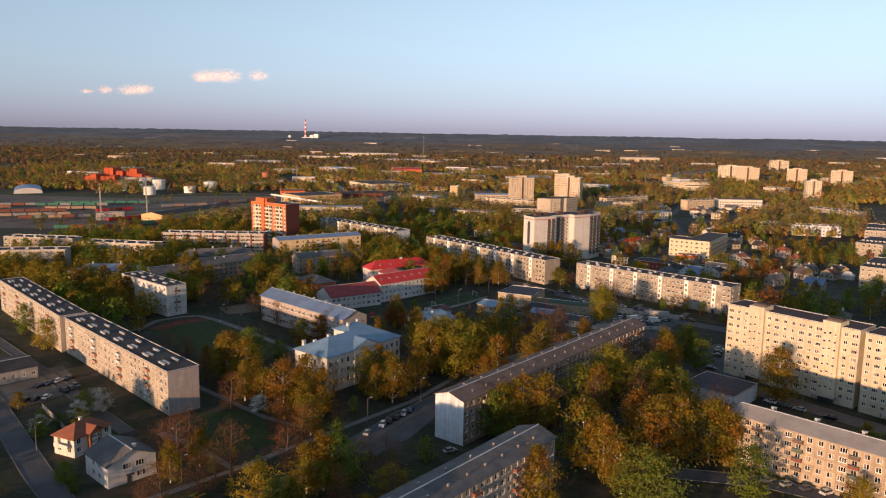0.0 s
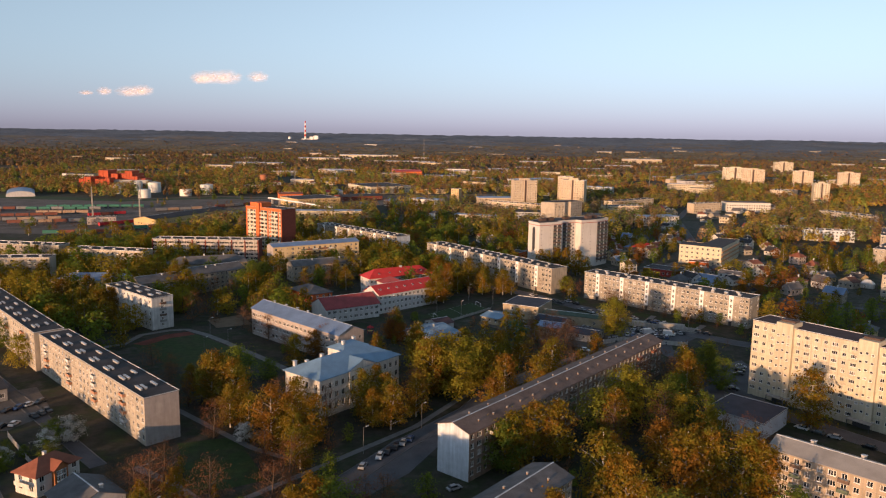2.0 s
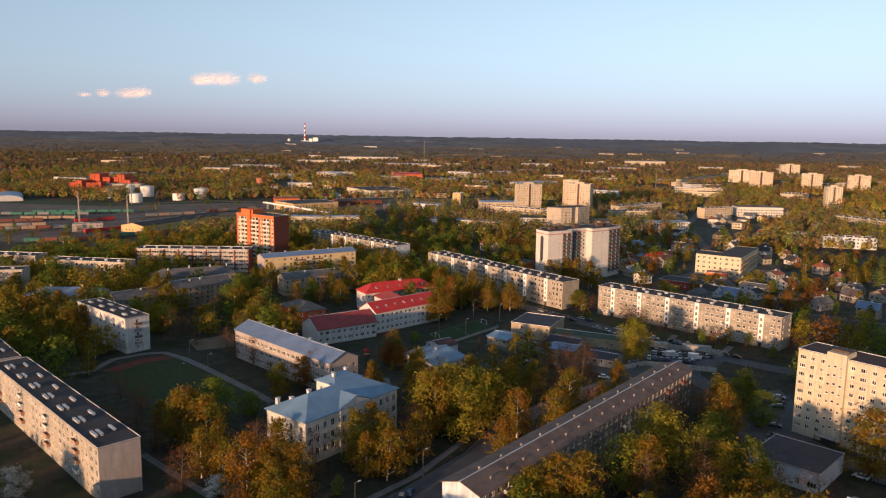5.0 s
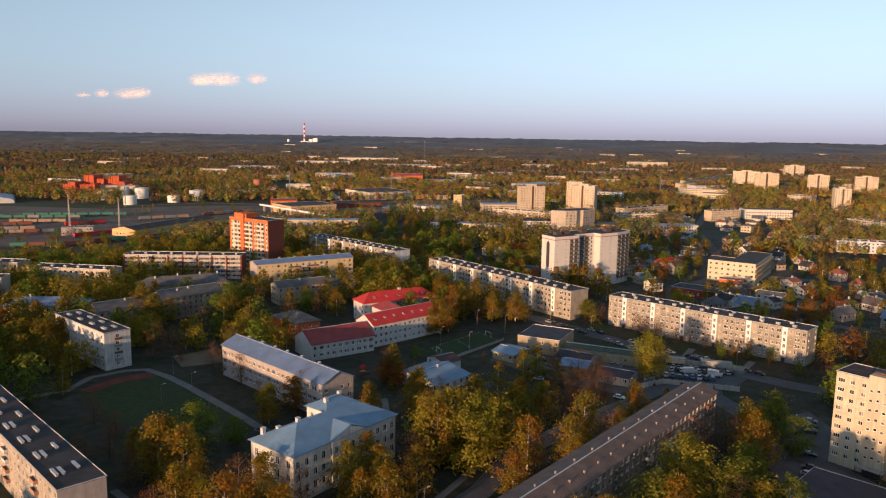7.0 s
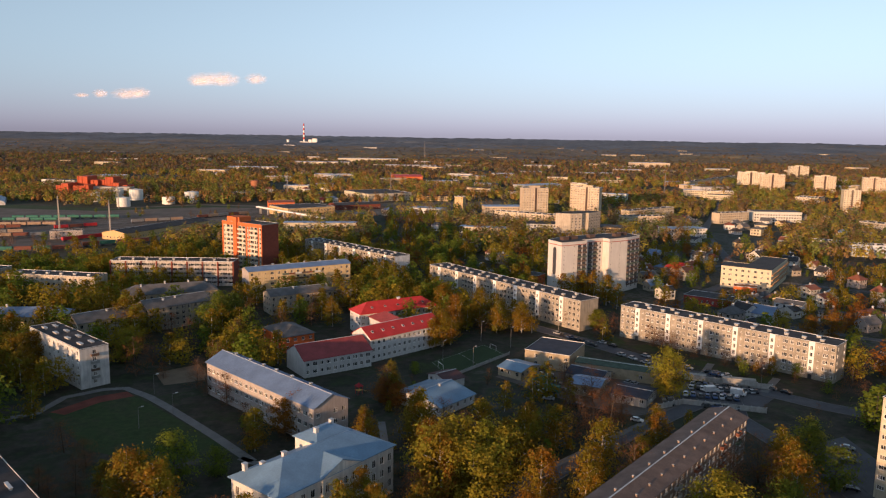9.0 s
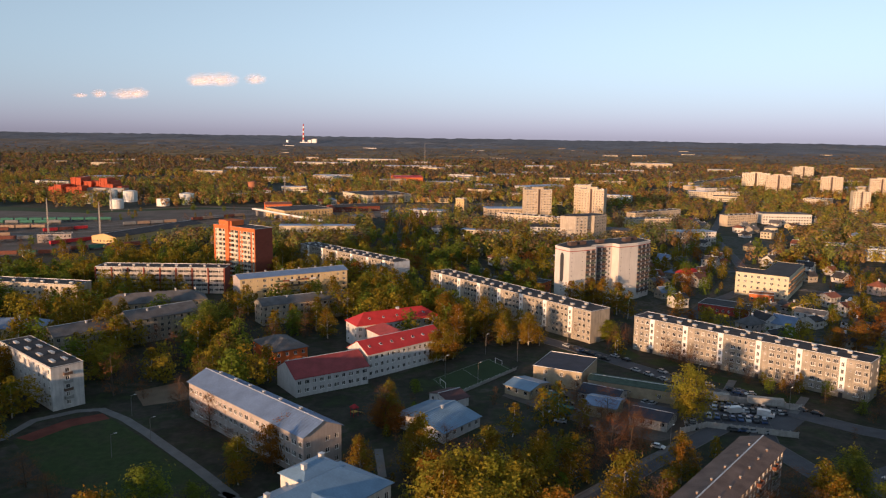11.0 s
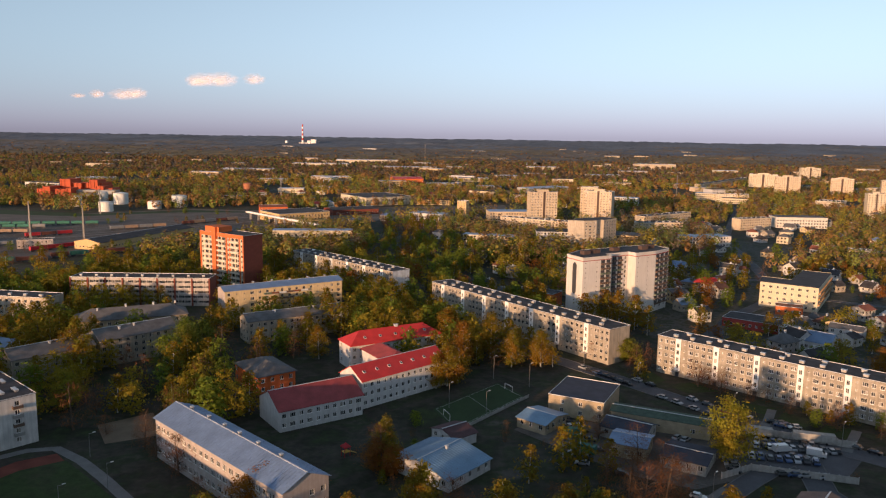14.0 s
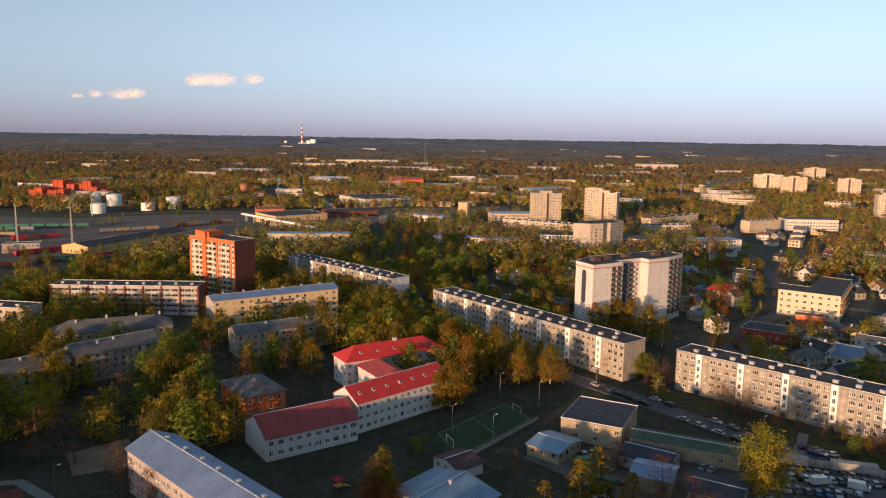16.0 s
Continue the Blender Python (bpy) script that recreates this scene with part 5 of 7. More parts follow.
area("rail_yard", [(-900, 640), (-330, 660), (-262, 730), (-200, 800), (-140, 905), (-60, 1010), (60, 1110), (60, 1180), (-110, 1120), (-225, 1050), (-330, 1060), (-420, 990), (-560, 985), (-900, 960)], GRAVEL, 0.02, "brown gravel railway yard", "rail yard")
area("grass_bank", [(-700, 985), (-420, 955), (-330, 1015), (-230, 1030), (-330, 1045), (-420, 985), (-700, 1040)], TURF, 0.03, "green bank beside the tracks", "grass")


def pitch():
    p = [Vector(q) for q in ((-14.4, 395.6, 0), (-6.9, 377.6, 0), (18.3, 410.3, 0), (9.4, 424.8, 0))]
    ob = thing("football_pitch", "small green football pitch with white lines and goals", "football pitch", Matrix.Identity(4), kind="structure")
    bm = bmesh.new()
    quad(bm, [(q.x, q.y, 0.03) for q in p])
    part("turf", bm, TURF, ob)
    lines = [(0, 0, 1, 0), (1, 0, 1, 1), (1, 1, 0, 1), (0, 1, 0, 0), (0, 0.5, 1, 0.5)]

    def uv(u, v):
        return p[0].lerp(p[1], u).lerp(p[3].lerp(p[2], u), v)

    for u0, v0, u1, v1 in lines:
        a, b = uv(0.04 + 0.92 * u0, 0.03 + 0.94 * v0), uv(0.04 + 0.92 * u1, 0.03 + 0.94 * v1)
        m, length = frame_of((a.x, a.y), (b.x, b.y))
        bm = bmesh.new()
        quad(bm, ((0, -0.08, 0.036), (length, -0.08, 0.036), (length, 0.08, 0.036), (0, 0.08, 0.036)))
        bm.transform(m)
        part("line", bm, LINE, ob)
    for v in (0.04, 0.96):
        a, b = uv(0.36, v), uv(0.64, v)
        m, length = frame_of((a.x, a.y), (b.x, b.y))
        g = thing("goal", "white steel football goal on turf", "goal", m)
        for x in (0, length):
            bm = bmesh.new()
            box(bm, x - 0.06, x + 0.06, -0.06, 0.06, 0, 2.2)
            part("post", bm, FRAME, g)
        bm = bmesh.new()
        box(bm, 0.06, length - 0.06, -0.06, 0.06, 2.1, 2.22)
        part("crossbar", bm, FRAME, g)


pitch()


def rails():
    """Parallel tracks with trains of wagons."""
    steel = mat("rail_steel", (0.22, 0.19, 0.17), 0.5, metal=0.5, var=0.2)
    BALLAST = [mat("ballast_%d" % j, c, 0.95, var=0.25, scale=0.1) for j, c in enumerate(((0.16, 0.13, 0.11), (0.10, 0.075, 0.06), (0.2, 0.17, 0.15)))]
    base = [(-800, 620), (-420, 690), (-320, 735), (-262, 790), (-190, 880), (-110, 985), (-10, 1085)]
    for k in range(11):
        off = k * 13.0
        pts = [(x - off * 0.55, y + off * 0.85) for x, y in base]
        bm = bmesh.new()
        for a, b in zip(pts, pts[1:]):
            m, length = frame_of(a, b)
            for s in (-0.76, 0.76):
                q = [m @ Vector(c) for c in ((0, s - 0.1, 0.2), (length, s - 0.1, 0.2), (length, s + 0.1, 0.2), (0, s + 0.1, 0.2))]
                quad(bm, q)
        for a, b in zip(pts, pts[1:]):
            m, length = frame_of(a, b)
            quad(bm, [m @ Vector(c) for c in ((0, -1.7, 0.1), (length, -1.7, 0.1), (length, 1.7, 0.1), (0, 1.7, 0.1))], 1)
        tagged(new("rail_track", mesh_of("rail_track", bm, (steel, BALLAST[k % 3]))), "pair of steel rails across the gravel yard", "rail track", kind="structure")


rails()
WAGON = [mat("wagon_%s" % n, c, 0.7, var=0.2) for n, c in (("green", (0.04, 0.15, 0.11)), ("rust", (0.17, 0.06, 0.04)), ("grey", (0.2, 0.2, 0.2)), ("tan", (0.32, 0.22, 0.15)), ("red", (0.42, 0.03, 0.035)))]


def wagon(x, y, rz, material, tanker):
    ob = thing("rail_wagon", "goods wagon standing on the tracks", "wagon", Matrix.Translation((x, y, 0.2)) @ Matrix.Rotation(rz, 4, "Z"), "standing wagons")
    bm = bmesh.new()
    if tanker:
        bmesh.ops.create_cone(bm, cap_ends=True, segments=14, radius1=1.55, radius2=1.55, depth=11.5, matrix=Matrix.Translation((0, 0, 2.7)) @ Matrix.Rotation(math.pi / 2, 4, "Y"))
        hatch = bmesh.new()
        box(hatch, -0.5, 0.5, -0.5, 0.5, 4.1, 4.6)
        part("hatch", hatch, material, ob)
    else:
        side = [(-6.0, 1.5)]
        for k in range(9):
            x0 = -5.9 + k * 1.45
            side += [(x0, 1.5), (x0, 1.58), (x0 + 0.16, 1.58), (x0 + 0.16, 1.5)]
        side.append((6.0, 1.5))
        ring = side + [(x, -y) for x, y in reversed(side)]
        low = [bm.verts.new((x, y, 1.2)) for x, y in ring]
        high = [bm.verts.new((x, y, 3.9)) for x, y in ring]
        bm.faces.new(low)
        bm.faces.new(high[::-1])
        for k in range(len(ring)):
            j = (k + 1) % len(ring)
            bm.faces.new((low[k], high[k], high[j], low[j]))
        bmesh.ops.recalc_face_normals(bm, faces=bm.faces)
    part("body", bm, material, ob)
    for xx in (-4.2, 4.2):
        bm = bmesh.new()
        box(bm, xx - 1.3, xx + 1.3, -1.0, 1.0, 0.0, 0.9)
        part("bogie", bm, DARK, ob)
    bm = bmesh.new()
    box(bm, -6.4, 6.4, -1.2, 1.2, 0.9, 1.2)
    part("frame", bm, DARK, ob)


def train(a, b, n, colours, tanker=False):
    d = Vector((b[0] - a[0], b[1] - a[1], 0))
    rz = math.atan2(d.y, d.x)
    d.normalize()
    for k in range(n):
        p = Vector((a[0], a[1], 0)) + d * 13.2 * k
        wagon(p.x, p.y, rz, WAGON[colours[k % len(colours)]], tanker)


for k_, tints_ in ((4, (3, 2)), (7, (1,))):
    train((-420 - 7.15 * k_, 690 + 11.05 * k_), (-320 - 7.15 * k_, 735 + 11.05 * k_), 5, tints_)
train((-640, 770), (-560, 790), 6, (2, 1, 3))
train((-620, 850), (-540, 862), 6, (0, 1), True)
train((-330, 850), (-290, 880), 4, (2, 3))
train((-280, 900), (-240, 950), 5, (1, 3, 2))
train((-150, 1040), (-110, 1080), 4, (0,), True)
train((-331, 716), (-314, 741), 3, (4,))
train((-378, 792), (-364, 806), 3, (4, 1))
train((-460, 862), (-378, 882), 8, (0,), True)
train((-470, 838), (-400, 852), 6, (0, 0, 2), True)
train((-440, 805), (-400, 815), 4, (3,))
train((-350, 655), (-300, 672), 4, (0, 1))
train((-300, 690), (-262, 720), 4, (1, 0, 1))
train((-520, 830), (-470, 845), 4, (1, 2))
train((-250, 812), (-225, 843), 4, (1, 2))
train((-300, 800), (-272, 830), 3, (3, 1))
train((-560, 800), (-480, 815), 6, (1, 0, 1))
train((-420, 720), (-360, 745), 5, (1, 2, 3))
train((-200, 930), (-160, 985), 5, (2, 1), True)


# ---- cars ----
CAR = [mat("car_paint_%s" % n, c, 0.3, metal=0.3, var=0.04, spec=0.6) for n, c in (("white", (0.7, 0.7, 0.7)), ("silver", (0.4, 0.41, 0.43)), ("black", (0.02, 0.02, 0.025)), ("blue", (0.05, 0.09, 0.2)), ("red", (0.35, 0.02, 0.02)), ("grey", (0.1, 0.105, 0.11)))]
TYRE = mat("tyre_rubber", (0.02, 0.02, 0.02), 0.9, var=0.1)
CAR_NAMES = ("white", "silver", "black", "dark blue", "red", "dark grey")
CARGLASS = mat("car_glass", (0.03, 0.035, 0.04), 0.1, var=0.0, spec=0.6)


def car_meshes():
    if "car" in CACHE:
        return CACHE["car"]
    body = bmesh.new()
    prof = [(-2.1, 0.35), (-2.15, 0.75), (-1.9, 0.95), (-1.2, 1.0), (1.0, 0.95), (1.85, 0.8), (2.1, 0.6), (2.1, 0.35)]
    a = [body.verts.new((x, -0.86, z)) for x, z in prof]
    b = [body.verts.new((x, 0.86, z)) for x, z in prof]
    body.faces.new(a)
    body.faces.new(b[::-1])
    for k in range(len(prof)):
        body.faces.new((a[k], b[k], b[(k + 1) % len(prof)], a[(k + 1) % len(prof)]))
    roof = bmesh.new()
    box(roof, -1.35, 0.35, -0.62, 0.62, 1.42, 1.47)
    cab = bmesh.new()
    lo = [(-1.8, -0.78, 0.98), (0.95, -0.78, 0.96), (0.95, 0.78, 0.96), (-1.8, 0.78, 0.98)]
    hi = [(-1.35, -0.62, 1.43), (0.35, -0.62, 1.43), (0.35, 0.62, 1.43), (-1.35, 0.62, 1.43)]
    for k in range(4):
        quad(cab, (lo[k], lo[(k + 1) % 4], hi[(k + 1) % 4], hi[k]))
    wheel = bmesh.new()
    bmesh.ops.create_cone(wheel, cap_ends=True, segments=10, radius1=0.32, radius2=0.32, depth=0.22, matrix=Matrix.Rotation(math.pi / 2, 4, "X"))
    tail = bmesh.new()
    box(tail, -0.03, 0.03, -0.14, 0.14, -0.07, 0.07)
    CACHE["car"] = (body, mesh_of("roof", roof, CAR[0]), mesh_of("cabin_glass", cab, CARGLASS), mesh_of("wheel", wheel, TYRE), mesh_of("light", tail, WAGON[4]))
    CACHE["body"], CACHE["roofs"] = {}, {}
    return CACHE["car"]


def car(x, y, rz, c):
    bm, roof, cab, wheel, tail = car_meshes()
    if c not in CACHE["body"]:
        me = bpy.data.meshes.new("body")
        bmesh.ops.recalc_face_normals(bm, faces=bm.faces)
        bm.to_mesh(me)
        me.materials.append(CAR[c])
        CACHE["body"][c] = me
        me = roof.copy()
        me.materials[0] = CAR[c]
        CACHE["roofs"][c] = me
    ob = thing("car", "parked %s car standing on grey asphalt" % CAR_NAMES[c], "car", Matrix.Translation((x, y, 0.03)) @ Matrix.Rotation(rz, 4, "Z"), "parked cars")
    put_part("body", CACHE["body"][c], ob, 0, 0, 0)
    put_part("roof", CACHE["roofs"][c], ob, 0, 0, 0)
    put_part("cabin_glass", cab, ob, 0, 0, 0)
    for wx in (-1.35, 1.3):
        for wy in (-0.8, 0.8):
            put_part("wheel", wheel, ob, wx, wy, 0.32)
    return ob


def car_row(a, b, n, turn, seed, gap=0.15):
    rnd = random.Random(seed)
    rz = math.atan2(b[1] - a[1], b[0] - a[0])
    for k in range(n):
        if rnd.random() < gap:
            continue
        f = (k + 0.5) / n
        car(a[0] + (b[0] - a[0]) * f, a[1] + (b[1] - a[1]) * f, rz + turn + rnd.uniform(-0.06, 0.06) + math.pi * rnd.randint(0, 1), rnd.choice((0, 1, 2, 2, 3, 5, 5, 1)))


car_row((58, 438), (88, 397), 8, 0, 1)
car_row((90, 396), (122, 364), 8, 0, 2, 0.3)
car_row((66, 414), (86, 387), 5, 0, 3)
car(85.5, 397.5, -0.8, 4)
car_row((80, 362), (102, 357), 9, math.pi / 2, 4, 0.1)
car_row((84, 370), (110, 366), 9, math.pi / 2, 5, 0.2)
car_row((26, 388), (30, 352), 9, 1.2, 6, 0.2)
car_row((33, 384), (37, 358), 7, 1.4, 7, 0.3)
car_row((-28, 212), (-12, 238), 8, 0.4, 8, 0.35)
car_row((94, 268), (118, 318), 11, math.pi / 2, 9, 0.3)
car_row((100, 264), (128, 236), 8, 0, 10, 0.3)
car_row((80, 194), (110, 179), 7, 0.9, 11, 0.2)
car_row((-147, 250), (-139, 262), 4, 0.3, 12, 0.2)
car_row((-144, 236), (-136, 242), 3, 0.9, 31, 0.0)
car_row((-135, 246), (-133, 254), 3, 1.2, 32, 0.0)
# jumble of cars in the scrap yard
car_row((86, 373), (104, 370), 8, 1.3, 33, 0.1)
car_row((88, 369), (108, 366), 9, 1.7, 34, 0.1)
car_row((92, 362), (100, 359), 4, 1.4, 35, 0.0)
car_row((74, 360), (72, 350), 5, 1.6, 36, 0.0)
car_row((84, 350), (98, 348), 5, 0.2, 37, 0.3)
car_row((44, 446), (60, 424), 7, 0, 38, 0.2)
car_row((98, 390.5), (105, 384), 4, 0.8, 39, 0.0)
car_row((31, 388), (28, 368), 8, 0.3, 40, 0.1)
car_row((29, 363), (41, 346), 6, 0.6, 42, 0.1)
car_row((62, 375), (66, 372), 2, 1.4, 43, 0.0)
car_row((196, 585), (216, 622), 12, 1.5, 44, 0.1)
car_row((140, 532), (178, 558), 9, 1.2, 13, 0.2)
car(0.5, 205, 0.6, 1)
car(57, 335, -0.5, 0)


def van(x, y, rz):
    ob = thing("van", "white parked delivery van", "van", Matrix.Translation((x, y, 0.03)) @ Matrix.Rotation(rz, 4, "Z"))
    bm = bmesh.new()
    box(bm, -2.8, 1.4, -1.0, 1.0, 0.5, 2.5)
    part("body", bm, CAR[0], ob)
    bm = bmesh.new()
    box(bm, 1.4, 2.7, -0.98, 0.98, 0.5, 1.5)
    part("bonnet", bm, CAR[0], ob)
    bm = bmesh.new()
    quad(bm, ((2.2, -0.9, 1.52), (2.2, 0.9, 1.52), (1.42, 0.9, 2.4), (1.42, -0.9, 2.4)))
    part("windscreen", bm, CARGLASS, ob)
    for wx in (-1.9, 1.9):
        for wy in (-0.9, 0.9):
            put_part("wheel", car_meshes()[3], ob, wx, wy, 0.32)


van(92, 366, 0.2)
van(101, 363, -0.5)
van(62.5, 361, -0.4)


def trailer(x, y, rz, length, material, label):
    ob = thing("trailer", label, "trailer", Matrix.Translation((x, y, 0.03)) @ Matrix.Rotation(rz, 4, "Z"), "trailers in the scrap yard")
    bm = bmesh.new()
    box(bm, -length / 2, length / 2, -1.2, 1.2, 0.9, 3.2)
    bmesh.ops.bevel(bm, geom=bm.edges[:], offset=0.06, segments=1)
    part("box_body", bm, material, ob)
    bm = bmesh.new()
    box(bm, -length / 2 + 0.2, length / 2 - 0.2, -0.5, 0.5, 0.65, 0.9)
    part("chassis", bm, DARK, ob)
    for wx in (-length * 0.33, -length * 0.2, length * 0.3):
        for wy in (-1.0, 1.0):
            put_part("wheel", car_meshes()[3], ob, wx, wy, 0.32)


trailer(105, 373.5, -0.25, 12, CONCRETE, "long pale trailer beside the scrap yard fence")
trailer(89.5, 377.5, -0.3, 8, CONCRETE, "pale box trailer parked by the road")
trailer(29.5, 373.5, 0.2, 7, WAGON[0], "green flat lorry body in the workshop yard")
trailer(32, 361, -0.5, 6, WAGON[0], "green container standing among parked cars")


def board_fence(a, b, height, label):
    """Concrete boards between posts."""
    m, length = frame_of(a, b)
    ob = thing("fence", label, "fence", m)
    n = max(2, round(length / 2.5))
    for k in range(n + 1):
        put_part("post", vent_mesh(0.16, 0.16, height + 0.1, 0.02), ob, length * k / n, 0, 0)
    w = length / n
    key = ("board", round(w, 2), height)
    if key not in CACHE:
        bm = bmesh.new()
        for j in range(3):
            z = 0.05 + j * height / 3
            box(bm, 0.08, w - 0.08, -0.04, 0.04, z, z + height / 3 - 0.03)
        CACHE[key] = mesh_of("board", bm, CONCRETE)
    for k in range(n):
        put_part("board", CACHE[key], ob, k * w, 0, 0)


board_fence((67, 346.5), (77.5, 352.6), 2.0, "grey concrete yard fence")
board_fence((77.5, 352.6), (104, 345), 2.0, "grey concrete yard fence")
board_fence((87, 380.5), (116, 369.5), 2.2, "pale concrete fence along the street")
board_fence((-5.6, 376.4), (19.6, 409.2), 1.2, "low fence along the football pitch")
board_fence((-134, 232), (-118, 215), 1.6, "garden fence behind the villas")
board_fence((-118, 215), (-108, 205), 1.6, "garden fence behind the villas")


def play_tower(x, y):
    ob = thing("play_tower", "red and yellow playground tower with slide", "playground", Matrix.Translation((x, y, 0)) @ Matrix.Rotation(0.7, 4, "Z"))
    yellow = mat("play_yellow", (0.6, 0.33, 0.03), 0.6, var=0.1)
    for px in (-0.9, 0.9):
        for py in (-0.9, 0.9):
            put_part("post", vent_mesh(0.14, 0.14, 3.0, 0.0, (WAGON[4], WAGON[4])), ob, px, py, 0)
    bm = bmesh.new()
    box(bm, -0.98, 0.98, -0.98, 0.98, 1.4, 1.5)
    part("platform", bm, yellow, ob)
    hip_roof(ob, 2.0, 2.0, 3.1, 1.1, WAGON[4], 0.2, "roof", -1.0, -1.0)
    bm = bmesh.new()
    for y0, y1 in ((-0.4, 0.4), (-0.46, -0.4), (0.4, 0.46)):
        up = 0.0 if y1 - y0 > 0.5 else 0.25
        quad(bm, ((0.98, y0, 1.5 + up), (3.6, y0, 0.2 + up), (3.6, y1, 0.2 + up), (0.98, y1, 1.5 + up)))
        quad(bm, ((0.98, y0, 1.42), (0.98, y1, 1.42), (3.6, y1, 0.12), (3.6, y0, 0.12)))
    part("slide", bm, yellow, ob)


play_tower(-38.8, 356.3)


def lamp_post(x, y, h=8.0, rz=0.0):
    ob = thing("street_lamp", "grey street lamp on a tall steel pole", "street lamp", Matrix.Translation((x, y, 0)) @ Matrix.Rotation(rz, 4, "Z"), "street lamps")
    bm = bmesh.new()
    bmesh.ops.create_cone(bm, cap_ends=True, segments=8, radius1=0.1, radius2=0.05, depth=h, matrix=Matrix.Translation((0, 0, h / 2)))
    part("pole", bm, MAST_GREY, ob)
    bm = bmesh.new()
    box(bm, -0.05, 1.3, -0.05, 0.05, h - 0.1, h)
    part("arm", bm, MAST_GREY, ob)
    bm = bmesh.new()
    box(bm, 1.0, 1.8, -0.16, 0.16, h - 0.02, h + 0.12)
    part("lamp_head", bm, FRAME, ob)


for x, y, h in ((-9, 397, 9), (3.5, 389, 9), (21, 421, 9), (8, 430, 9), (-112, 352, 7), (-98, 333, 7), (-104, 320, 7), (-26, 226, 8), (-10, 246, 8), (14, 288, 8), (40, 314, 8), (60, 333, 8), (63, 427, 8), (88, 395, 8), (112, 370, 8), (46, 448, 8),
                (-70, 183, 7), (-80, 200, 7), (104, 300, 8), (112, 266, 8), (-118, 200, 8)):
    lamp_post(x, y, h, 0.8)

# ---- trees ----
BARK_BIRCH = mat("birch_bark", (0.48, 0.44, 0.38), 0.85, var=0.35, scale=1.5, fine=5)
BARK = mat("dark_bark", (0.10, 0.075, 0.055), 0.9, var=0.3, scale=1.5, fine=5)
LEAF = {
    "birch": leaf_mat("birch_leaves", [(0.21, 0.19, 0.02), (0.28, 0.165, 0.02), (0.18, 0.18, 0.022), (0.31, 0.15, 0.02), (0.23, 0.19, 0.022), (0.29, 0.135, 0.022)]),
    "bare": leaf_mat("reddish_twigs", [(0.228, 0.088, 0.036), (0.175, 0.088, 0.039), (0.263, 0.096, 0.033), (0.158, 0.080, 0.039)], 0.35),
    "copper": leaf_mat("copper_leaves", [(0.330, 0.134, 0.026), (0.268, 0.108, 0.029), (0.300, 0.152, 0.026)]),
    "green": leaf_mat("green_leaves", [(0.14, 0.19, 0.028), (0.18, 0.22, 0.028), (0.12, 0.155, 0.03), (0.21, 0.21, 0.028)]),
    "yellow": leaf_mat("yellow_green_leaves", [(0.29, 0.25, 0.03), (0.34, 0.24, 0.026), (0.26, 0.25, 0.03)]),
    "blossom": leaf_mat("white_blossom", [(0.55, 0.52, 0.46), (0.45, 0.44, 0.38), (0.62, 0.58, 0.52)], 0.2),
    "spruce": leaf_mat("spruce_needles", [(0.02, 0.035, 0.014), (0.025, 0.04, 0.016), (0.03, 0.045, 0.018)], 0.05),
}
# the blue-grey leaf tints carry distance haze in their colour
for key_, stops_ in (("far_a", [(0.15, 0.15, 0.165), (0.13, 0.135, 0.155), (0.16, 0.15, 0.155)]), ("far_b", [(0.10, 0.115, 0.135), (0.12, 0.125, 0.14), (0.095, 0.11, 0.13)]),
                     # mid tints are lifted in part for the same haze
                     ("mid_a", [(0.32, 0.235, 0.045), (0.38, 0.21, 0.045), (0.27, 0.245, 0.045), (0.34, 0.26, 0.045)]), ("mid_b", [(0.31, 0.18, 0.07), (0.35, 0.18, 0.06), (0.26, 0.165, 0.075)]),
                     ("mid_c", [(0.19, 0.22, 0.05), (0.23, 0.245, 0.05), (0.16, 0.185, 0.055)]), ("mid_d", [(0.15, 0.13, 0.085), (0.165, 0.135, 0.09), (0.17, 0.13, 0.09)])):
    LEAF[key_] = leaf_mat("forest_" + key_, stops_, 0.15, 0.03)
# crown: start of the crown, widest radius, both as shares of the height; how limbs rise; leaf size in metres at a height of 16 m
SHAPE = {"birch": (0.13, 0.25, 1.1, 0.34), "bare": (0.12, 0.30, 1.0, 0.20), "copper": (0.14, 0.32, 0.9, 0.35), "green": (0.10, 0.33, 0.8, 0.36), "yellow": (0.10, 0.36, 0.7, 0.36), "blossom": (0.1, 0.42, 0.6, 0.42), "spruce": (0.05, 0.18, -0.1, 0.5)}


def tube(verts, faces, a, b, r0, r1, sides=5):
    d = (b - a).normalized()
    u = d.orthogonal().normalized()
    w = d.cross(u)
    i = len(verts)
    for p, r in ((a, r0), (b, r1)):
        for k in range(sides):
            t = math.tau * k / sides
            verts.append(p + (u * math.cos(t) + w * math.sin(t)) * r)
    for k in range(sides):
        faces.append((i + k, i + (k + 1) % sides, i + sides + (k + 1) % sides, i + sides + k))


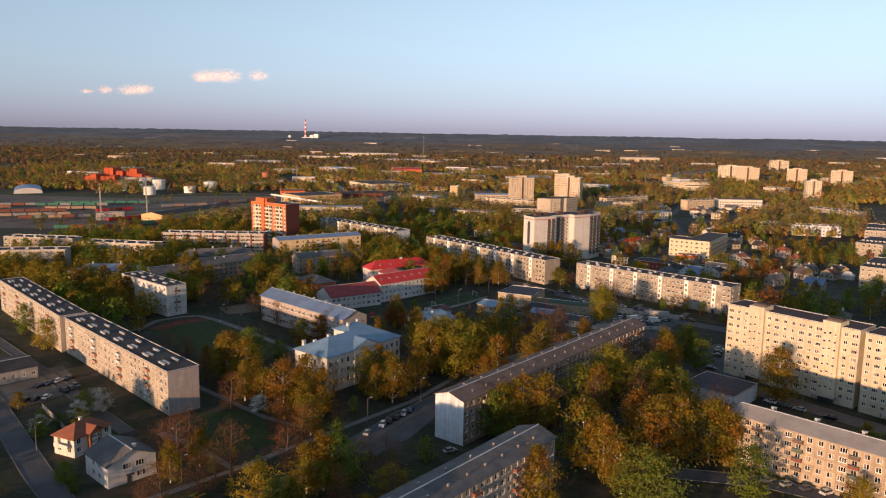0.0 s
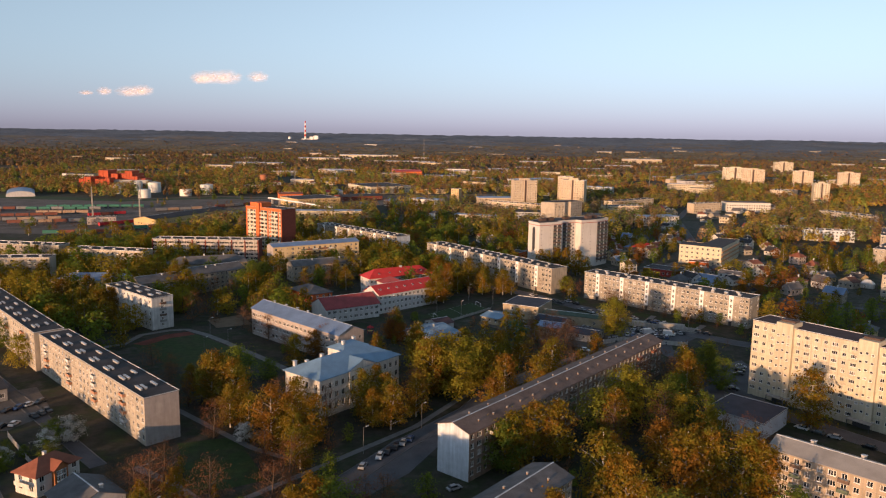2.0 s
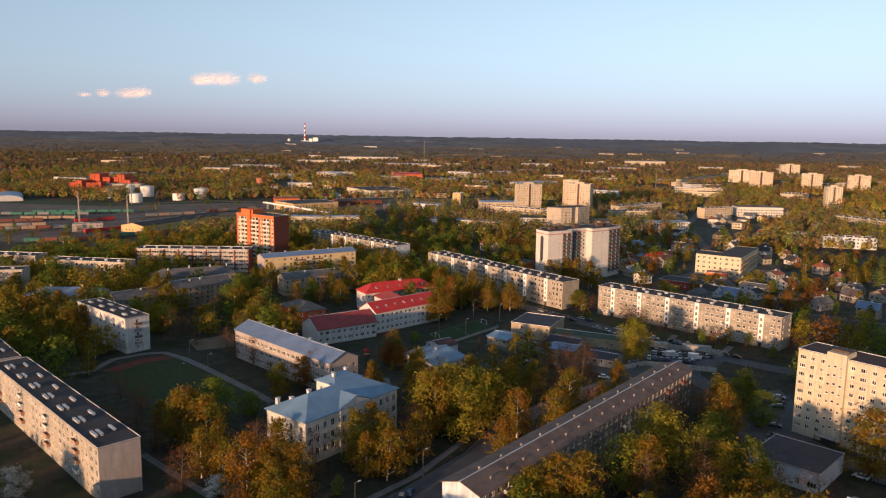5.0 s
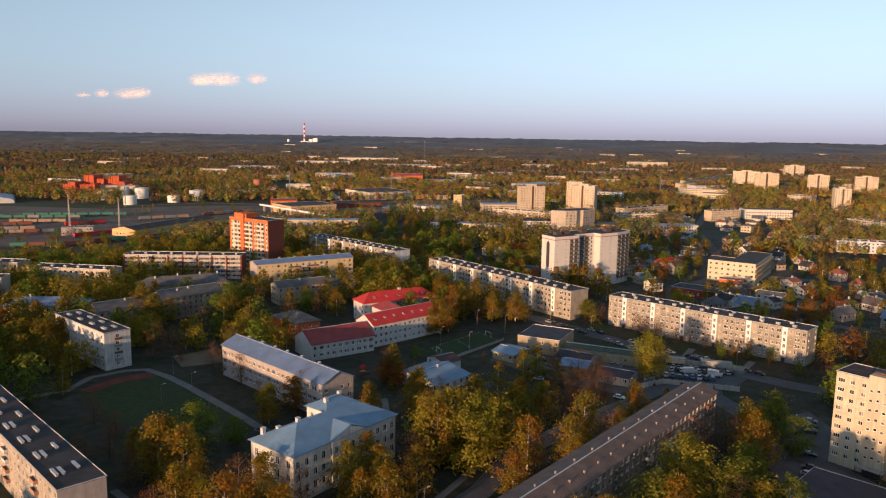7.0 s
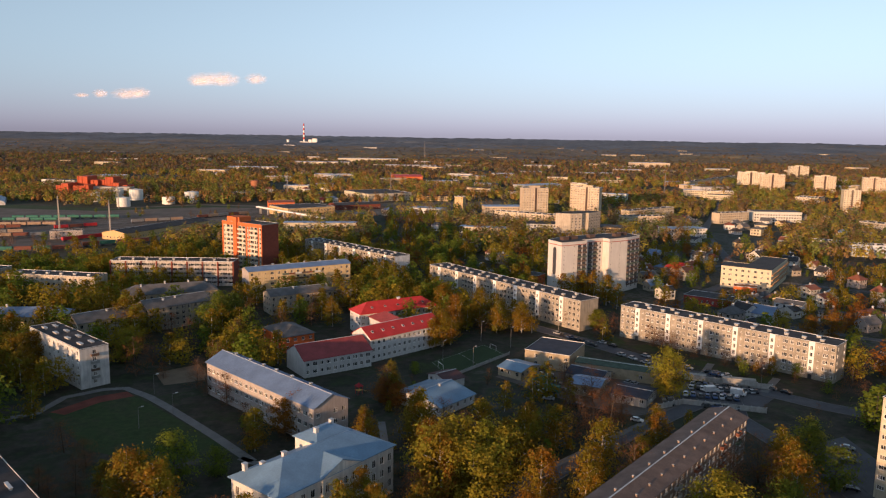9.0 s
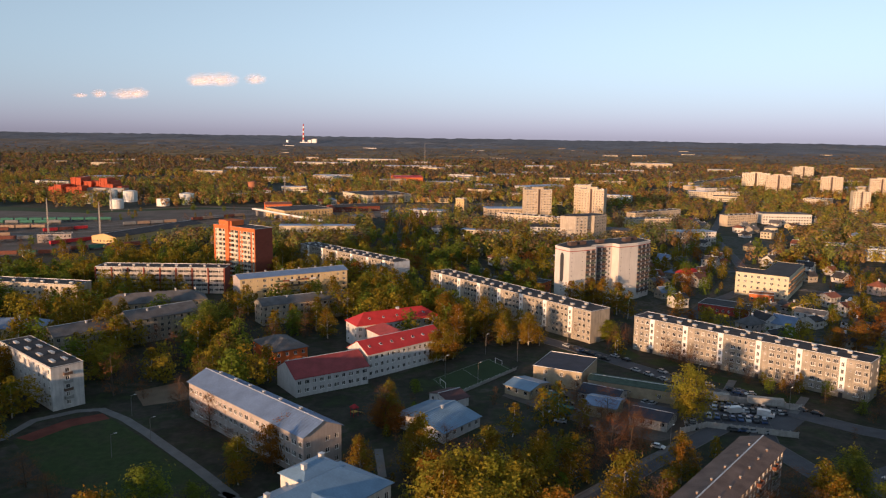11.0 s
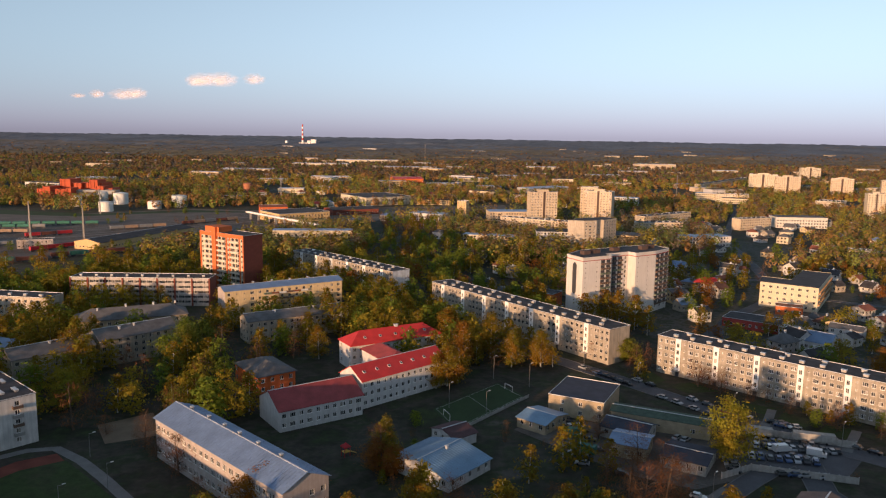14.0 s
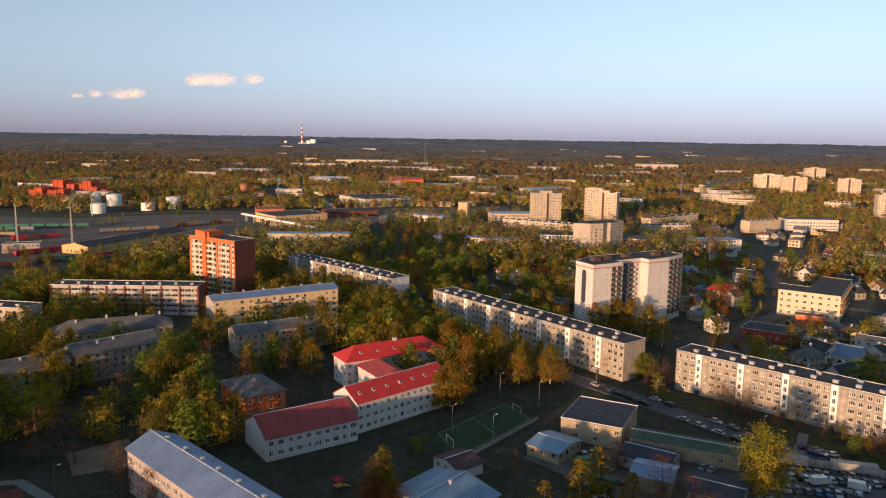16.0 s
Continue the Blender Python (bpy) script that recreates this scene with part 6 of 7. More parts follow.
def tree_meshes(kind, leaves, seed):
    """Trunk with limbs, and a crown of small leaf blades round the twig ends, 16 m tall."""
    rnd = random.Random(seed)
    start, wide, up, size = SHAPE[kind]
    H = 16.0
    tv, tf = [], []
    lean = Vector((rnd.uniform(-0.6, 0.6), rnd.uniform(-0.6, 0.6), 0))
    spine = [Vector((0, 0, 0)), Vector((0, 0, H * 0.3)) + lean * 0.4, Vector((0, 0, H * 0.62)) + lean, Vector((0, 0, H * 0.95)) + lean * 1.2]
    rad = [0.24, 0.19, 0.11, 0.03]
    for k in range(3):
        tube(tv, tf, spine[k], spine[k + 1], rad[k], rad[k + 1], 6)

    def on_spine(z):
        for k in range(3):
            if z <= spine[k + 1].z:
                return spine[k].lerp(spine[k + 1], (z - spine[k].z) / (spine[k + 1].z - spine[k].z))
        return spine[3]

    def radius(f):
        """Crown's outline, f from its base to its top."""
        if kind == "spruce":
            return H * wide * (1 - f) ** 0.9 + 0.15
        if kind == "birch":
            return H * wide * (math.sin(math.pi * min(1, 0.22 + 0.78 * f) ** 0.9) ** 0.75 + 0.06)
        return H * wide * (max(0.0, math.sin(math.pi * (0.12 + 0.85 * f))) ** 0.65)

    tips = []
    limbs = {"birch": 26, "bare": 30, "copper": 26, "green": 28, "yellow": 30, "blossom": 22, "spruce": 40}[kind]
    for k in range(limbs):
        f = (k + rnd.random()) / limbs
        z = H * (start + (0.93 - start) * f)
        a = k * 2.4 + rnd.uniform(-0.5, 0.5)
        r = radius(f) * rnd.uniform(0.6, 1.12)
        root = on_spine(max(1.5, z - r * up * 0.7))
        tip = on_spine(z) + Vector((math.cos(a) * r, math.sin(a) * r, rnd.uniform(-0.3, 0.4)))
        mid = root.lerp(tip, 0.55) + Vector((0, 0, r * 0.12))
        if leaves > 1000:
            tube(tv, tf, root, mid, 0.07, 0.045, 3)
            tube(tv, tf, mid, tip, 0.045, 0.012, 3)
        elif k % 2:
            tube(tv, tf, root, tip, 0.07, 0.015, 3)
        for s in range(6 if kind != "spruce" else 2):
            q = rnd.uniform(0.35, 1.0)
            b = mid.lerp(tip, q) if rnd.random() < 0.7 else root.lerp(mid, q)
            e = b + Vector((rnd.gauss(0, 1), rnd.gauss(0, 1), rnd.gauss(0.15, 0.6))) * r * 0.34
            if leaves > 1000 and s < 2:
                tube(tv, tf, b, e, 0.022, 0.006, 3)
            tips.append((b, e))
        tips.append((mid, tip))
    lv, lf = [], []
    sp = 0.6 if kind in ("birch", "bare") else 0.62
    for k in range(leaves):
        b, e = tips[rnd.randrange(len(tips))]
        c = b.lerp(e, rnd.uniform(0.1, 1.15)) + Vector((rnd.gauss(0, sp), rnd.gauss(0, sp), rnd.gauss(-0.1 if kind == "birch" else 0.0, sp)))
        if c.z < H * start * 0.55:
            continue
        s = size * rnd.uniform(0.55, 1.35)
        out = (c - on_spine(max(0.0, min(H * 0.95, c.z - 0.2 * H)))).normalized()
        out = (out + Vector((rnd.gauss(0, 0.4), rnd.gauss(0, 0.4), rnd.gauss(0, 0.4)))).normalized()
        drop = 2.2 if kind in ("birch", "bare") else 0.0
        u = Vector((rnd.gauss(0, 1), rnd.gauss(0, 1), rnd.gauss(0, 1) + drop))
        u = (u - out * u.dot(out)).normalized()
        w = out.cross(u)
        if leaves < 1000:
            s *= 1.95
        if kind == "birch":
            u, w = u * 1.3, w * 0.8
        if kind == "bare":
            u, w = u * 2.2, w * 0.3
        i = len(lv)
        lv += [c - u * s * 0.6 - w * s * 0.5, c + w * s * 0.75, c + u * s * 0.8 - w * s * 0.3]
        lf.append((i, i + 1, i + 2))
    t = bpy.data.meshes.new("trunk")
    t.from_pydata(tv, [], tf)
    t.materials.append(BARK_BIRCH if kind == "birch" else BARK)
    c = bpy.data.meshes.new("crown")
    c.from_pydata(lv, [], lf)
    c.materials.append(LEAF[kind])
    return t, c


TREES = {}
for kind_, n_ in (("birch", 6), ("bare", 3), ("copper", 2), ("green", 4), ("yellow", 3), ("blossom", 1), ("spruce", 2)):
    TREES[kind_] = [tree_meshes(kind_, (3500 if kind_ == "birch" else 3200) if kind_ not in ("spruce", "bare") else 1700 if kind_ == "spruce" else 2600, 100 + 7 * k + len(kind_)) for k in range(n_)]
    TREES[kind_ + "_far"] = [tree_meshes(kind_, 600, 300 + 7 * k + len(kind_)) for k in range(2)]
TREE_LABEL = {"birch": "birch with white trunk and sparse golden spring leaves", "bare": "nearly bare tree with reddish brown twigs", "copper": "tree with fresh copper-coloured leaves",
              "green": "broadleaf tree with fresh green leaves", "yellow": "round tree with bright yellow-green leaves", "blossom": "small tree covered in white blossom", "spruce": "dark green spruce among garden shrubs"}
tree_rnd = random.Random(11)
STANDING = []


def tree(kind, x, y, h, far=False):
    t, c = tree_rnd.choice(TREES[kind + ("_far" if far else "")])
    ob = thing("tree", TREE_LABEL[kind], "tree", Matrix.Translation((x, y, -0.05)) @ Matrix.Rotation(tree_rnd.uniform(0, 6.28), 4, "Z"), "trees between the buildings")
    s = h / 16.0
    fat = tree_rnd.uniform(1.02, 1.3) * (1.0 if h > 11 else 1.2)
    for nm, me in (("trunk", t), ("crown", c)):
        p = put_part(nm, me, ob, 0, 0, 0)
        p.scale = (s * fat, s * fat, s)
    STANDING.append((x, y))


GROVE = []


def grove_tree(kind, x, y, h):
    """A tree of the joined growth further off."""
    t, c = tree_rnd.choice(TREES[kind + "_far"])
    s = h / 16.0
    fat = tree_rnd.uniform(1.05, 1.35)
    m = Matrix.Translation((x, y, -0.05)) @ Matrix.Rotation(tree_rnd.uniform(0, 6.28), 4, "Z") @ Matrix.Diagonal((s * fat, s * fat, s, 1))
    GROVE.append((t, c, m))
    STANDING.append((x, y))


def join_grove(name, label):
    """All the trees of the grove as one growth."""
    mats, V, F, S, M, nv = [], [], [], [], [], 0
    for t, c, m in GROVE:
        a = np.array(m)
        for me in (t, c):
            n = len(me.vertices)
            co = np.empty(n * 3)
            me.vertices.foreach_get("co", co)
            V.append(co.reshape(-1, 3) @ a[:3, :3].T + a[:3, 3])
            li = np.empty(len(me.loops), int)
            me.loops.foreach_get("vertex_index", li)
            F.append(li + nv)
            S.append(np.full(len(me.polygons), len(me.polygons[0].vertices)))
            if me.materials[0] not in mats:
                mats.append(me.materials[0])
            M.append(np.full(len(me.polygons), mats.index(me.materials[0])))
            nv += n
    V, F, S, M = np.concatenate(V), np.concatenate(F), np.concatenate(S), np.concatenate(M)
    me = bpy.data.meshes.new(name)
    me.vertices.add(len(V)), me.loops.add(len(F)), me.polygons.add(len(S))
    me.vertices.foreach_set("co", V.ravel())
    me.loops.foreach_set("vertex_index", F)
    me.polygons.foreach_set("loop_start", np.r_[0, np.cumsum(S)[:-1]])
    for m in mats:
        me.materials.append(m)
    me.polygons.foreach_set("material_index", M)
    me.update(calc_edges=True)
    return tagged(new(name, me), label, "woods", kind="stuff")


def plant(kind, *places):
    for x, y, h in places:
        tree(kind, x, y, h * 1.03, far=y > 470)


plant("birch", (22, 175, 16), (-36, 178, 14), (-32, 180, 16), (45, 182, 16), (42, 191, 18), (38, 196, 21), (58, 198, 21), (78, 200, 18), (65, 201, 21), (74, 202, 20), (17, 218, 17), (23, 223, 19), (30, 224, 19), (-53, 227, 20), (-41, 230, 17), (-49, 230, 17), (49, 238, 18), (116, 253, 20), (-30, 254, 17), (-72, 255, 19), (-22, 256, 15), (-82, 262, 19), (-26, 264, 15), (-80, 265, 18), (-75, 265, 16), (-85, 266, 17), (18, 275, 17), (-7, 276, 20))
plant("birch", (86, 285, 16), (86, 292, 16), (-11, 292, 17), (11, 294, 16), (16, 299, 18), (-30, 304, 15), (-63, 305, 14), (18, 308, 16), (26, 309, 15), (-16, 315, 15), (-15, 319, 16), (-25, 346, 12), (-27, 352, 14), (-170, 364, 18), (-172, 374, 16), (-169, 377, 16), (-198, 385, 17), (-192, 399, 17), (-156, 428, 17), (-162, 444, 18), (16, 445, 16), (28, 446, 15), (-4, 447, 19), (18, 450, 16), (28, 450, 15), (-64, 451, 15), (-159, 452, 17))
plant("birch", (8, 457, 20), (-10, 463, 20), (-9, 470, 20), (-68, 494, 17), (85, 500, 15), (81, 509, 18), (-70, 512, 15), (84, 515, 16), (58, 516, 17), (63, 516, 16), (76, 521, 18), (71, 523, 16), (-59, 525, 13), (70, 530, 17), (118, 612, 14), (206, 622, 14), (-242, 631, 13), (-288, 643, 14), (-44, 670, 14), (41, 693, 16), (170, 702, 17), (50, 709, 18), (126, 716, 14), (-97, 732, 12), (193, 733, 17), (278, 769, 18))
plant("bare", (-75, 170, 7), (-23, 187, 12), (-16, 189, 12), (-74, 191, 16), (-78, 192, 14), (-85, 194, 10), (64, 238, 17), (-14, 267, 14), (68, 279, 15), (80, 292, 14), (-107, 292, 9), (-118, 301, 10), (34, 318, 15), (40, 325, 15), (47, 330, 15), (51, 330, 13), (40, 336, 13), (34, 341, 13), (49, 342, 13), (-27, 345, 15), (45, 351, 14), (38, 373, 9), (-126, 385, 13), (-133, 423, 12))
plant("yellow", (4, 282, 20), (-3, 285, 21), (9, 285, 18), (-8, 279, 20), (1, 273, 18), (-47, 171, 12), (102, 174, 10), (-15, 177, 9), (69, 238, 16), (57, 254, 19), (58, 260, 18), (-168, 297, 14), (74, 358, 18), (75, 364, 18), (-138, 388, 13), (-140, 392, 13), (-140, 400, 12), (120, 478, 11), (121, 483, 11), (-108, 601, 12), (-131, 618, 10), (-75, 691, 10))
plant("green", (-40, 163, 12), (51, 166, 18), (48, 171, 18), (76, 176, 17), (-28, 181, 15), (14, 216, 15), (-118, 228, 8), (44, 240, 17), (-79, 284, 15), (-69, 288, 9), (99, 288, 13), (97, 300, 14), (100, 306, 14), (-189, 318, 14), (-98, 382, 11), (-119, 428, 16), (-115, 440, 17), (-111, 447, 17), (-118, 448, 18), (-269, 450, 14), (67, 457, 10), (64, 457, 10), (150, 466, 6), (-98, 485, 15), (-91, 491, 14), (-75, 493, 14), (-101, 506, 14), (-83, 510, 15), (-54, 514, 14), (-26, 528, 14))
plant("green", (-43, 534, 14), (-209, 629, 14), (-197, 653, 14), (-3, 707, 13), (237, 716, 16), (217, 750, 15))
plant("blossom", (-114, 230, 8), (-62, 233, 6), (-118, 224, 6), (-125, 214, 5))
plant("bare", (86, 434, 9), (85.5, 425, 10), (88.6, 421, 9), (91.6, 418, 10), (99, 409, 8), (108, 398, 7), (73, 447, 9), (53, 459, 9), (117, 383, 10), (-82.4, 341.4, 13), (-98.6, 358, 12), (-114.8, 367.9, 7), (-92.6, 351.6, 11), (-75, 339, 12))
plant("green", (-127, 219, 5), (-122, 209, 6), (-113, 215, 7), (-110, 207, 5), (-100, 181, 6), (-95, 176, 5), (-121, 218, 4))
plant("birch", (-10, 420, 17), (-14, 417, 14), (-6, 423, 18))
plant("copper", (-27, 346, 10), (-29, 349, 9), (-24, 345, 9), (-57, 318, 12), (-54, 321, 14), (-48, 324, 13), (163, 439, 13), (174, 443, 15), (115, 493, 8), (108, 494, 9))

# ---- trees filling the gaps between buildings ----
CLEAR = []
for o_ in list(scene.objects):
    if o_.parent is None and o_.type == "EMPTY" and any(c_.name.startswith(("wall", "surface", "turf", "brick_block")) for c_ in o_.children):
        for c_ in o_.children:
            if c_.type == "MESH" and c_.name.startswith(("roof", "surface", "turf", "brick_block")):
                vs_ = [o_.matrix_basis @ c_.matrix_basis @ v.co for v in c_.data.vertices]
                if c_.name.startswith("surface"):
                    for p_ in c_.data.polygons:
                        CLEAR.append(([vs_[i] for i in p_.vertices], 1.5))
                else:
                    inv = o_.matrix_basis.inverted()
                    lo_ = [min((inv @ v)[k] for v in vs_) for k in (0, 1)]
                    hi_ = [max((inv @ v)[k] for v in vs_) for k in (0, 1)]
                    CLEAR.append(([o_.matrix_basis @ Vector((a, b, 0)) for a, b in ((lo_[0], lo_[1]), (hi_[0], lo_[1]), (hi_[0], hi_[1]), (lo_[0], hi_[1]))], 2.8))
    elif o_.type == "MESH" and o_.parent is None and o_.name.startswith(("lawn", "yard", "car_park", "sand_yard", "rail_yard", "running_track", "grass_bank")):
        CLEAR.append(([v.co.copy() for v in o_.data.vertices], 0.5))
for keep_ in (((-245, 342), (-160, 262), (-98, 200), (-90, 226), (-158, 291), (-228, 361)), ((4, 209), (12, 203), (88, 298), (81, 305)), ((-34, 536), (42, 438), (62, 448), (-20, 548)), ((-292, 700), (-262, 690), (-236, 820), (-262, 835)), ((-92, 400), (-75, 395), (-60, 412), (-78, 434)), ((88, 262), (112, 232), (140, 200), (170, 205), (139, 246), (107, 285)),
             ((12, 374), (40, 352), (70, 344), (84, 356), (120, 345), (135, 360), (78, 420), (45, 455), (30, 440), (46, 400), (22, 394)), ((-15, 385), (5, 380), (30, 425), (8, 440)), ((-70, 366), (-36, 386), (-8, 414), (4, 404), (-40, 374), (-56, 356))):
    CLEAR.append(([Vector((a_, b_, 0)) for a_, b_ in keep_], 0.5))
BOXES = []
for pts_, margin_ in CLEAR:
    xs_, ys_ = [p.x for p in pts_], [p.y for p in pts_]
    BOXES.append((min(xs_) - margin_, max(xs_) + margin_, min(ys_) - margin_, max(ys_) + margin_, pts_, margin_))


def taken(x, y):
    """Whether a place lies on a building, a road or an open yard."""
    for x0, x1, y0, y1, pts, margin in BOXES:
        if x0 < x < x1 and y0 < y < y1:
            inside = False
            n = len(pts)
            for k in range(n):
                a, b = pts[k], pts[(k + 1) % n]
                if (a.y > y) != (b.y > y) and x < (b.x - a.x) * (y - a.y) / (b.y - a.y) + a.x:
                    inside = not inside
                d = Vector((b.x - a.x, b.y - a.y))
                t = max(0, min(1, ((x - a.x) * d.x + (y - a.y) * d.y) / max(d.length_squared, 1e-6)))
                if math.hypot(x - a.x - d.x * t, y - a.y - d.y * t) < margin:
                    return True
            if inside:
                return True
    return False


def fill(x0, x1, y0, y1, n, kinds, h0, h1, gap, thin=0.0, far=False, seed=5):
    rnd = random.Random(seed)
    done = 0
    for _ in range(n * 12):
        if done >= n:
            break
        x, y = rnd.uniform(x0, x1), rnd.uniform(y0, y1)
        if noise.noise((x * 0.017, y * 0.017, seed * 3.1)) < thin or taken(x, y):
            continue
        if any(abs(x - a) < gap and abs(y - b) < gap for a, b in STANDING):
            continue
        if far:
            grove_tree(rnd.choice(kinds), x, y, rnd.uniform(h0, h1))
        else:
            tree(rnd.choice(kinds), x, y, rnd.uniform(h0, h1))
        done += 1


yard_rnd = random.Random(41)
MIX = ("birch", "birch", "birch", "bare", "green", "green", "yellow", "copper")
plant("birch", (-36, 160, 13), (-18, 154, 13))
# unseen trees added below the view to shade the long block's end wall
for k_ in range(26):
    grove_tree("birch" if k_ % 3 else "green", -58 + 1.5 * k_ % 31, 112 + (k_ * 7) % 22, 21 + k_ % 3)
# more added trees out of view, keeping the sun off the villas
for k_ in range(46):
    grove_tree("birch" if k_ % 3 else "green", -205 + (k_ * 13) % 96, 88 + (k_ * 17) % 62, 17 + k_ % 5)
fill(-75, -10, 165, 250, 24, ("birch", "birch", "birch", "bare", "bare"), 11, 17, 5.5, -0.2, seed=1)
fill(34, 84, 186, 292, 15, ("birch", "birch", "green", "bare", "bare"), 13, 19, 7.5, -0.3, seed=2)
fill(-15, 60, 255, 318, 11, ("birch", "birch", "bare"), 13, 18, 6.0, -0.1, seed=3)
fill(-150, -60, 255, 330, 8, ("bare", "bare", "birch"), 7, 12, 6.0, -0.1, seed=4)
fill(-190, -90, 170, 260, 18, ("green", "bare", "birch", "spruce", "blossom"), 4, 9, 5.0, -0.1, seed=14)
fill(-75, 84, 150, 345, 90, ("bare", "birch", "green"), 3, 8, 3.5, -0.1, True, seed=16)
fill(-230, -140, 300, 460, 62, ("birch", "birch", "birch", "green", "yellow"), 12, 19, 6.0, -0.2, True, seed=5)
fill(-150, -70, 370, 500, 56, ("green", "birch", "birch", "bare", "yellow"), 11, 17, 6.0, -0.15, True, seed=6)
fill(-60, 40, 440, 560, 100, ("green", "birch", "birch", "yellow", "birch"), 12, 18, 5.5, -0.25, True, seed=7)
fill(-30, 75, 340, 470, 36, ("bare", "birch", "birch"), 8, 15, 5.0, -0.05, True, seed=8)
fill(-30, 150, 345, 480, 60, ("bare", "bare", "green"), 3, 6, 3.5, 0.0, True, seed=17)
fill(60, 150, 330, 440, 50, ("bare", "bare", "birch", "green"), 5, 10, 5.0, 0.0, True, seed=9)
fill(110, 260, 180, 420, 130, MIX, 9, 17, 6.0, -0.2, True, seed=10)
fill(-260, -70, 480, 660, 190, ("green", "birch", "birch", "birch", "yellow"), 10, 17, 6.0, -0.3, True, seed=11)
fill(-80, 130, 520, 720, 150, MIX, 9, 16, 6.5, -0.2, True, seed=12)
fill(110, 340, 430, 720, 190, MIX, 7, 14, 6.5, -0.15, True, seed=13)
fill(110, 300, 430, 720, 120, ("bare", "green", "birch"), 3, 5.5, 4.0, -0.3, True, seed=18)
fill(-300, -180, 420, 600, 110, ("green", "birch", "yellow", "birch"), 10, 16, 6.0, -0.2, True, seed=15)
for k_ in range(52):
    grove_tree(("birch", "green", "bare")[k_ % 3], yard_rnd.uniform(-85, -25), yard_rnd.uniform(785, 945), yard_rnd.uniform(9, 14))
# young trees round the rail yard
for k_ in range(46):
    grove_tree(("bare", "birch", "green")[k_ % 3], yard_rnd.uniform(-400, -180), yard_rnd.uniform(640, 725), yard_rnd.uniform(6, 11))
for k_ in range(30):
    grove_tree(("bare", "birch", "green")[k_ % 3], yard_rnd.uniform(-420, -150), yard_rnd.uniform(880, 1010), yard_rnd.uniform(5, 9))
fill(-110, 60, 600, 800, 85, ("green", "birch", "birch", "yellow"), 9, 15, 6.5, -0.4, True, seed=19)
join_grove("grove", "spring birches, limes and shrubs between the apartment blocks, plus added unseen shade trees")

# ---- garden houses ----
def garden_houses(x0, x1, y0, y1, n, seed, group):
    rnd = random.Random(seed)
    walls = (WHITE, STUCCO, PLASTER_YELLOW, PLASTER_PINK, PANEL_GREY, CONCRETE, STUCCO)
    roofs = ((RUST_DARK, "dark brown tiled"), (RUST_TILE, "brown tiled"), (SLATE, "grey slate"), (BITUMEN, "dark"), (ZINC, "pale metal"), (SLATE, "grey slate"), (BITUMEN, "dark"))
    spots = []
    for _ in range(n * 14):
        if len(spots) >= n:
            break
        x, y = rnd.uniform(x0, x1), rnd.uniform(y0, y1)
        if taken(x, y) or taken(x + 8, y) or taken(x, y + 8) or taken(x + 6, y + 8) or any(math.hypot(x - a, y - b) < 16 for a, b in spots):
            continue
        spots.append((x, y))
        w, d, h = rnd.uniform(7, 11), rnd.uniform(7, 10), rnd.choice((3.4, 4.2, 5.6, 6.0))
        a = rnd.choice((0.5, 0.5, -1.07, -0.75)) + rnd.uniform(-0.15, 0.15)
        roof, word = rnd.choice(roofs)
        simple_house("garden_house", "small garden house with a %s roof" % word, (x, y), (x + w * math.cos(a), y + w * math.sin(a)), d, h, rnd.uniform(1.8, 3.4), rnd.choice(walls), roof,
                     2 if h > 5 else 1, rnd.random() < 0.25, category="house", chimneys=((0.6, 0.5),), group=group)
    return spots


simple_house("garden_house", "pink house with bright red hipped roof", (140.0, 606.0), (155.0, 598.0), 11, 6.2, 3.0, PLASTER_PINK, RED_TILE, 2, True)
simple_house("garden_house", "orange-walled low house with flat roof", (166.8, 549.3), (179.3, 544.2), 9, 4.5, 0, BRICK, RUST_TILE, 1)
simple_house("garden_house", "white two-storey house with low roof", (170.0, 498.0), (181.0, 489.0), 10, 6.4, 1.2, WHITE, SLATE, 2)
simple_house("garden_house", "white gabled house with pale metal roof", (150.0, 480.0), (158.0, 472.0), 11, 4.6, 3.6, WHITE, ZINC, 1)
simple_house("shop_hall", "low dark-roofed commercial hall with red wall", (128.0, 521.0), (150.0, 505.0), 16, 4.6, 0, mat("red_wall", (0.32, 0.05, 0.04), 0.8, var=0.15), BITUMEN, 1, category="hall")
simple_house("shop_hall", "white shop hall with flat roof", (152.0, 500.0), (163.0, 505.0), 9, 4.0, 0, WHITE, SHEET, 1, category="hall")
simple_house("brick_house", "red brick house with flat grey roof", (32.0, 560.0), (46.0, 551.0), 12, 8.0, 0, BRICK, BITUMEN, 2)
simple_house("brick_house", "house with large brown tiled roof", (54.0, 590.0), (66.0, 582.0), 12, 5.0, 4.5, PLASTER_PINK, RUST_TILE, 2)
simple_house("shop_hall", "low supermarket hall with dark flat roof", (20.0, 540.0), (50.0, 517.0), 16, 5.0, 0, WHITE, BITUMEN, 1, category="hall")
simple_house("garden_house", "white house with flat roof between birches", (0.0, 700.0), (14.0, 696.0), 10, 6.0, 0, WHITE, BITUMEN, 2)
H1 = garden_houses(112, 262, 440, 700, 46, 21, "garden houses")
H2 = garden_houses(-10, 130, 560, 760, 22, 22, "garden houses")
H3 = garden_houses(130, 420, 700, 1000, 46, 23, "garden houses")
H4 = garden_houses(150, 260, 300, 450, 8, 24, "garden houses")

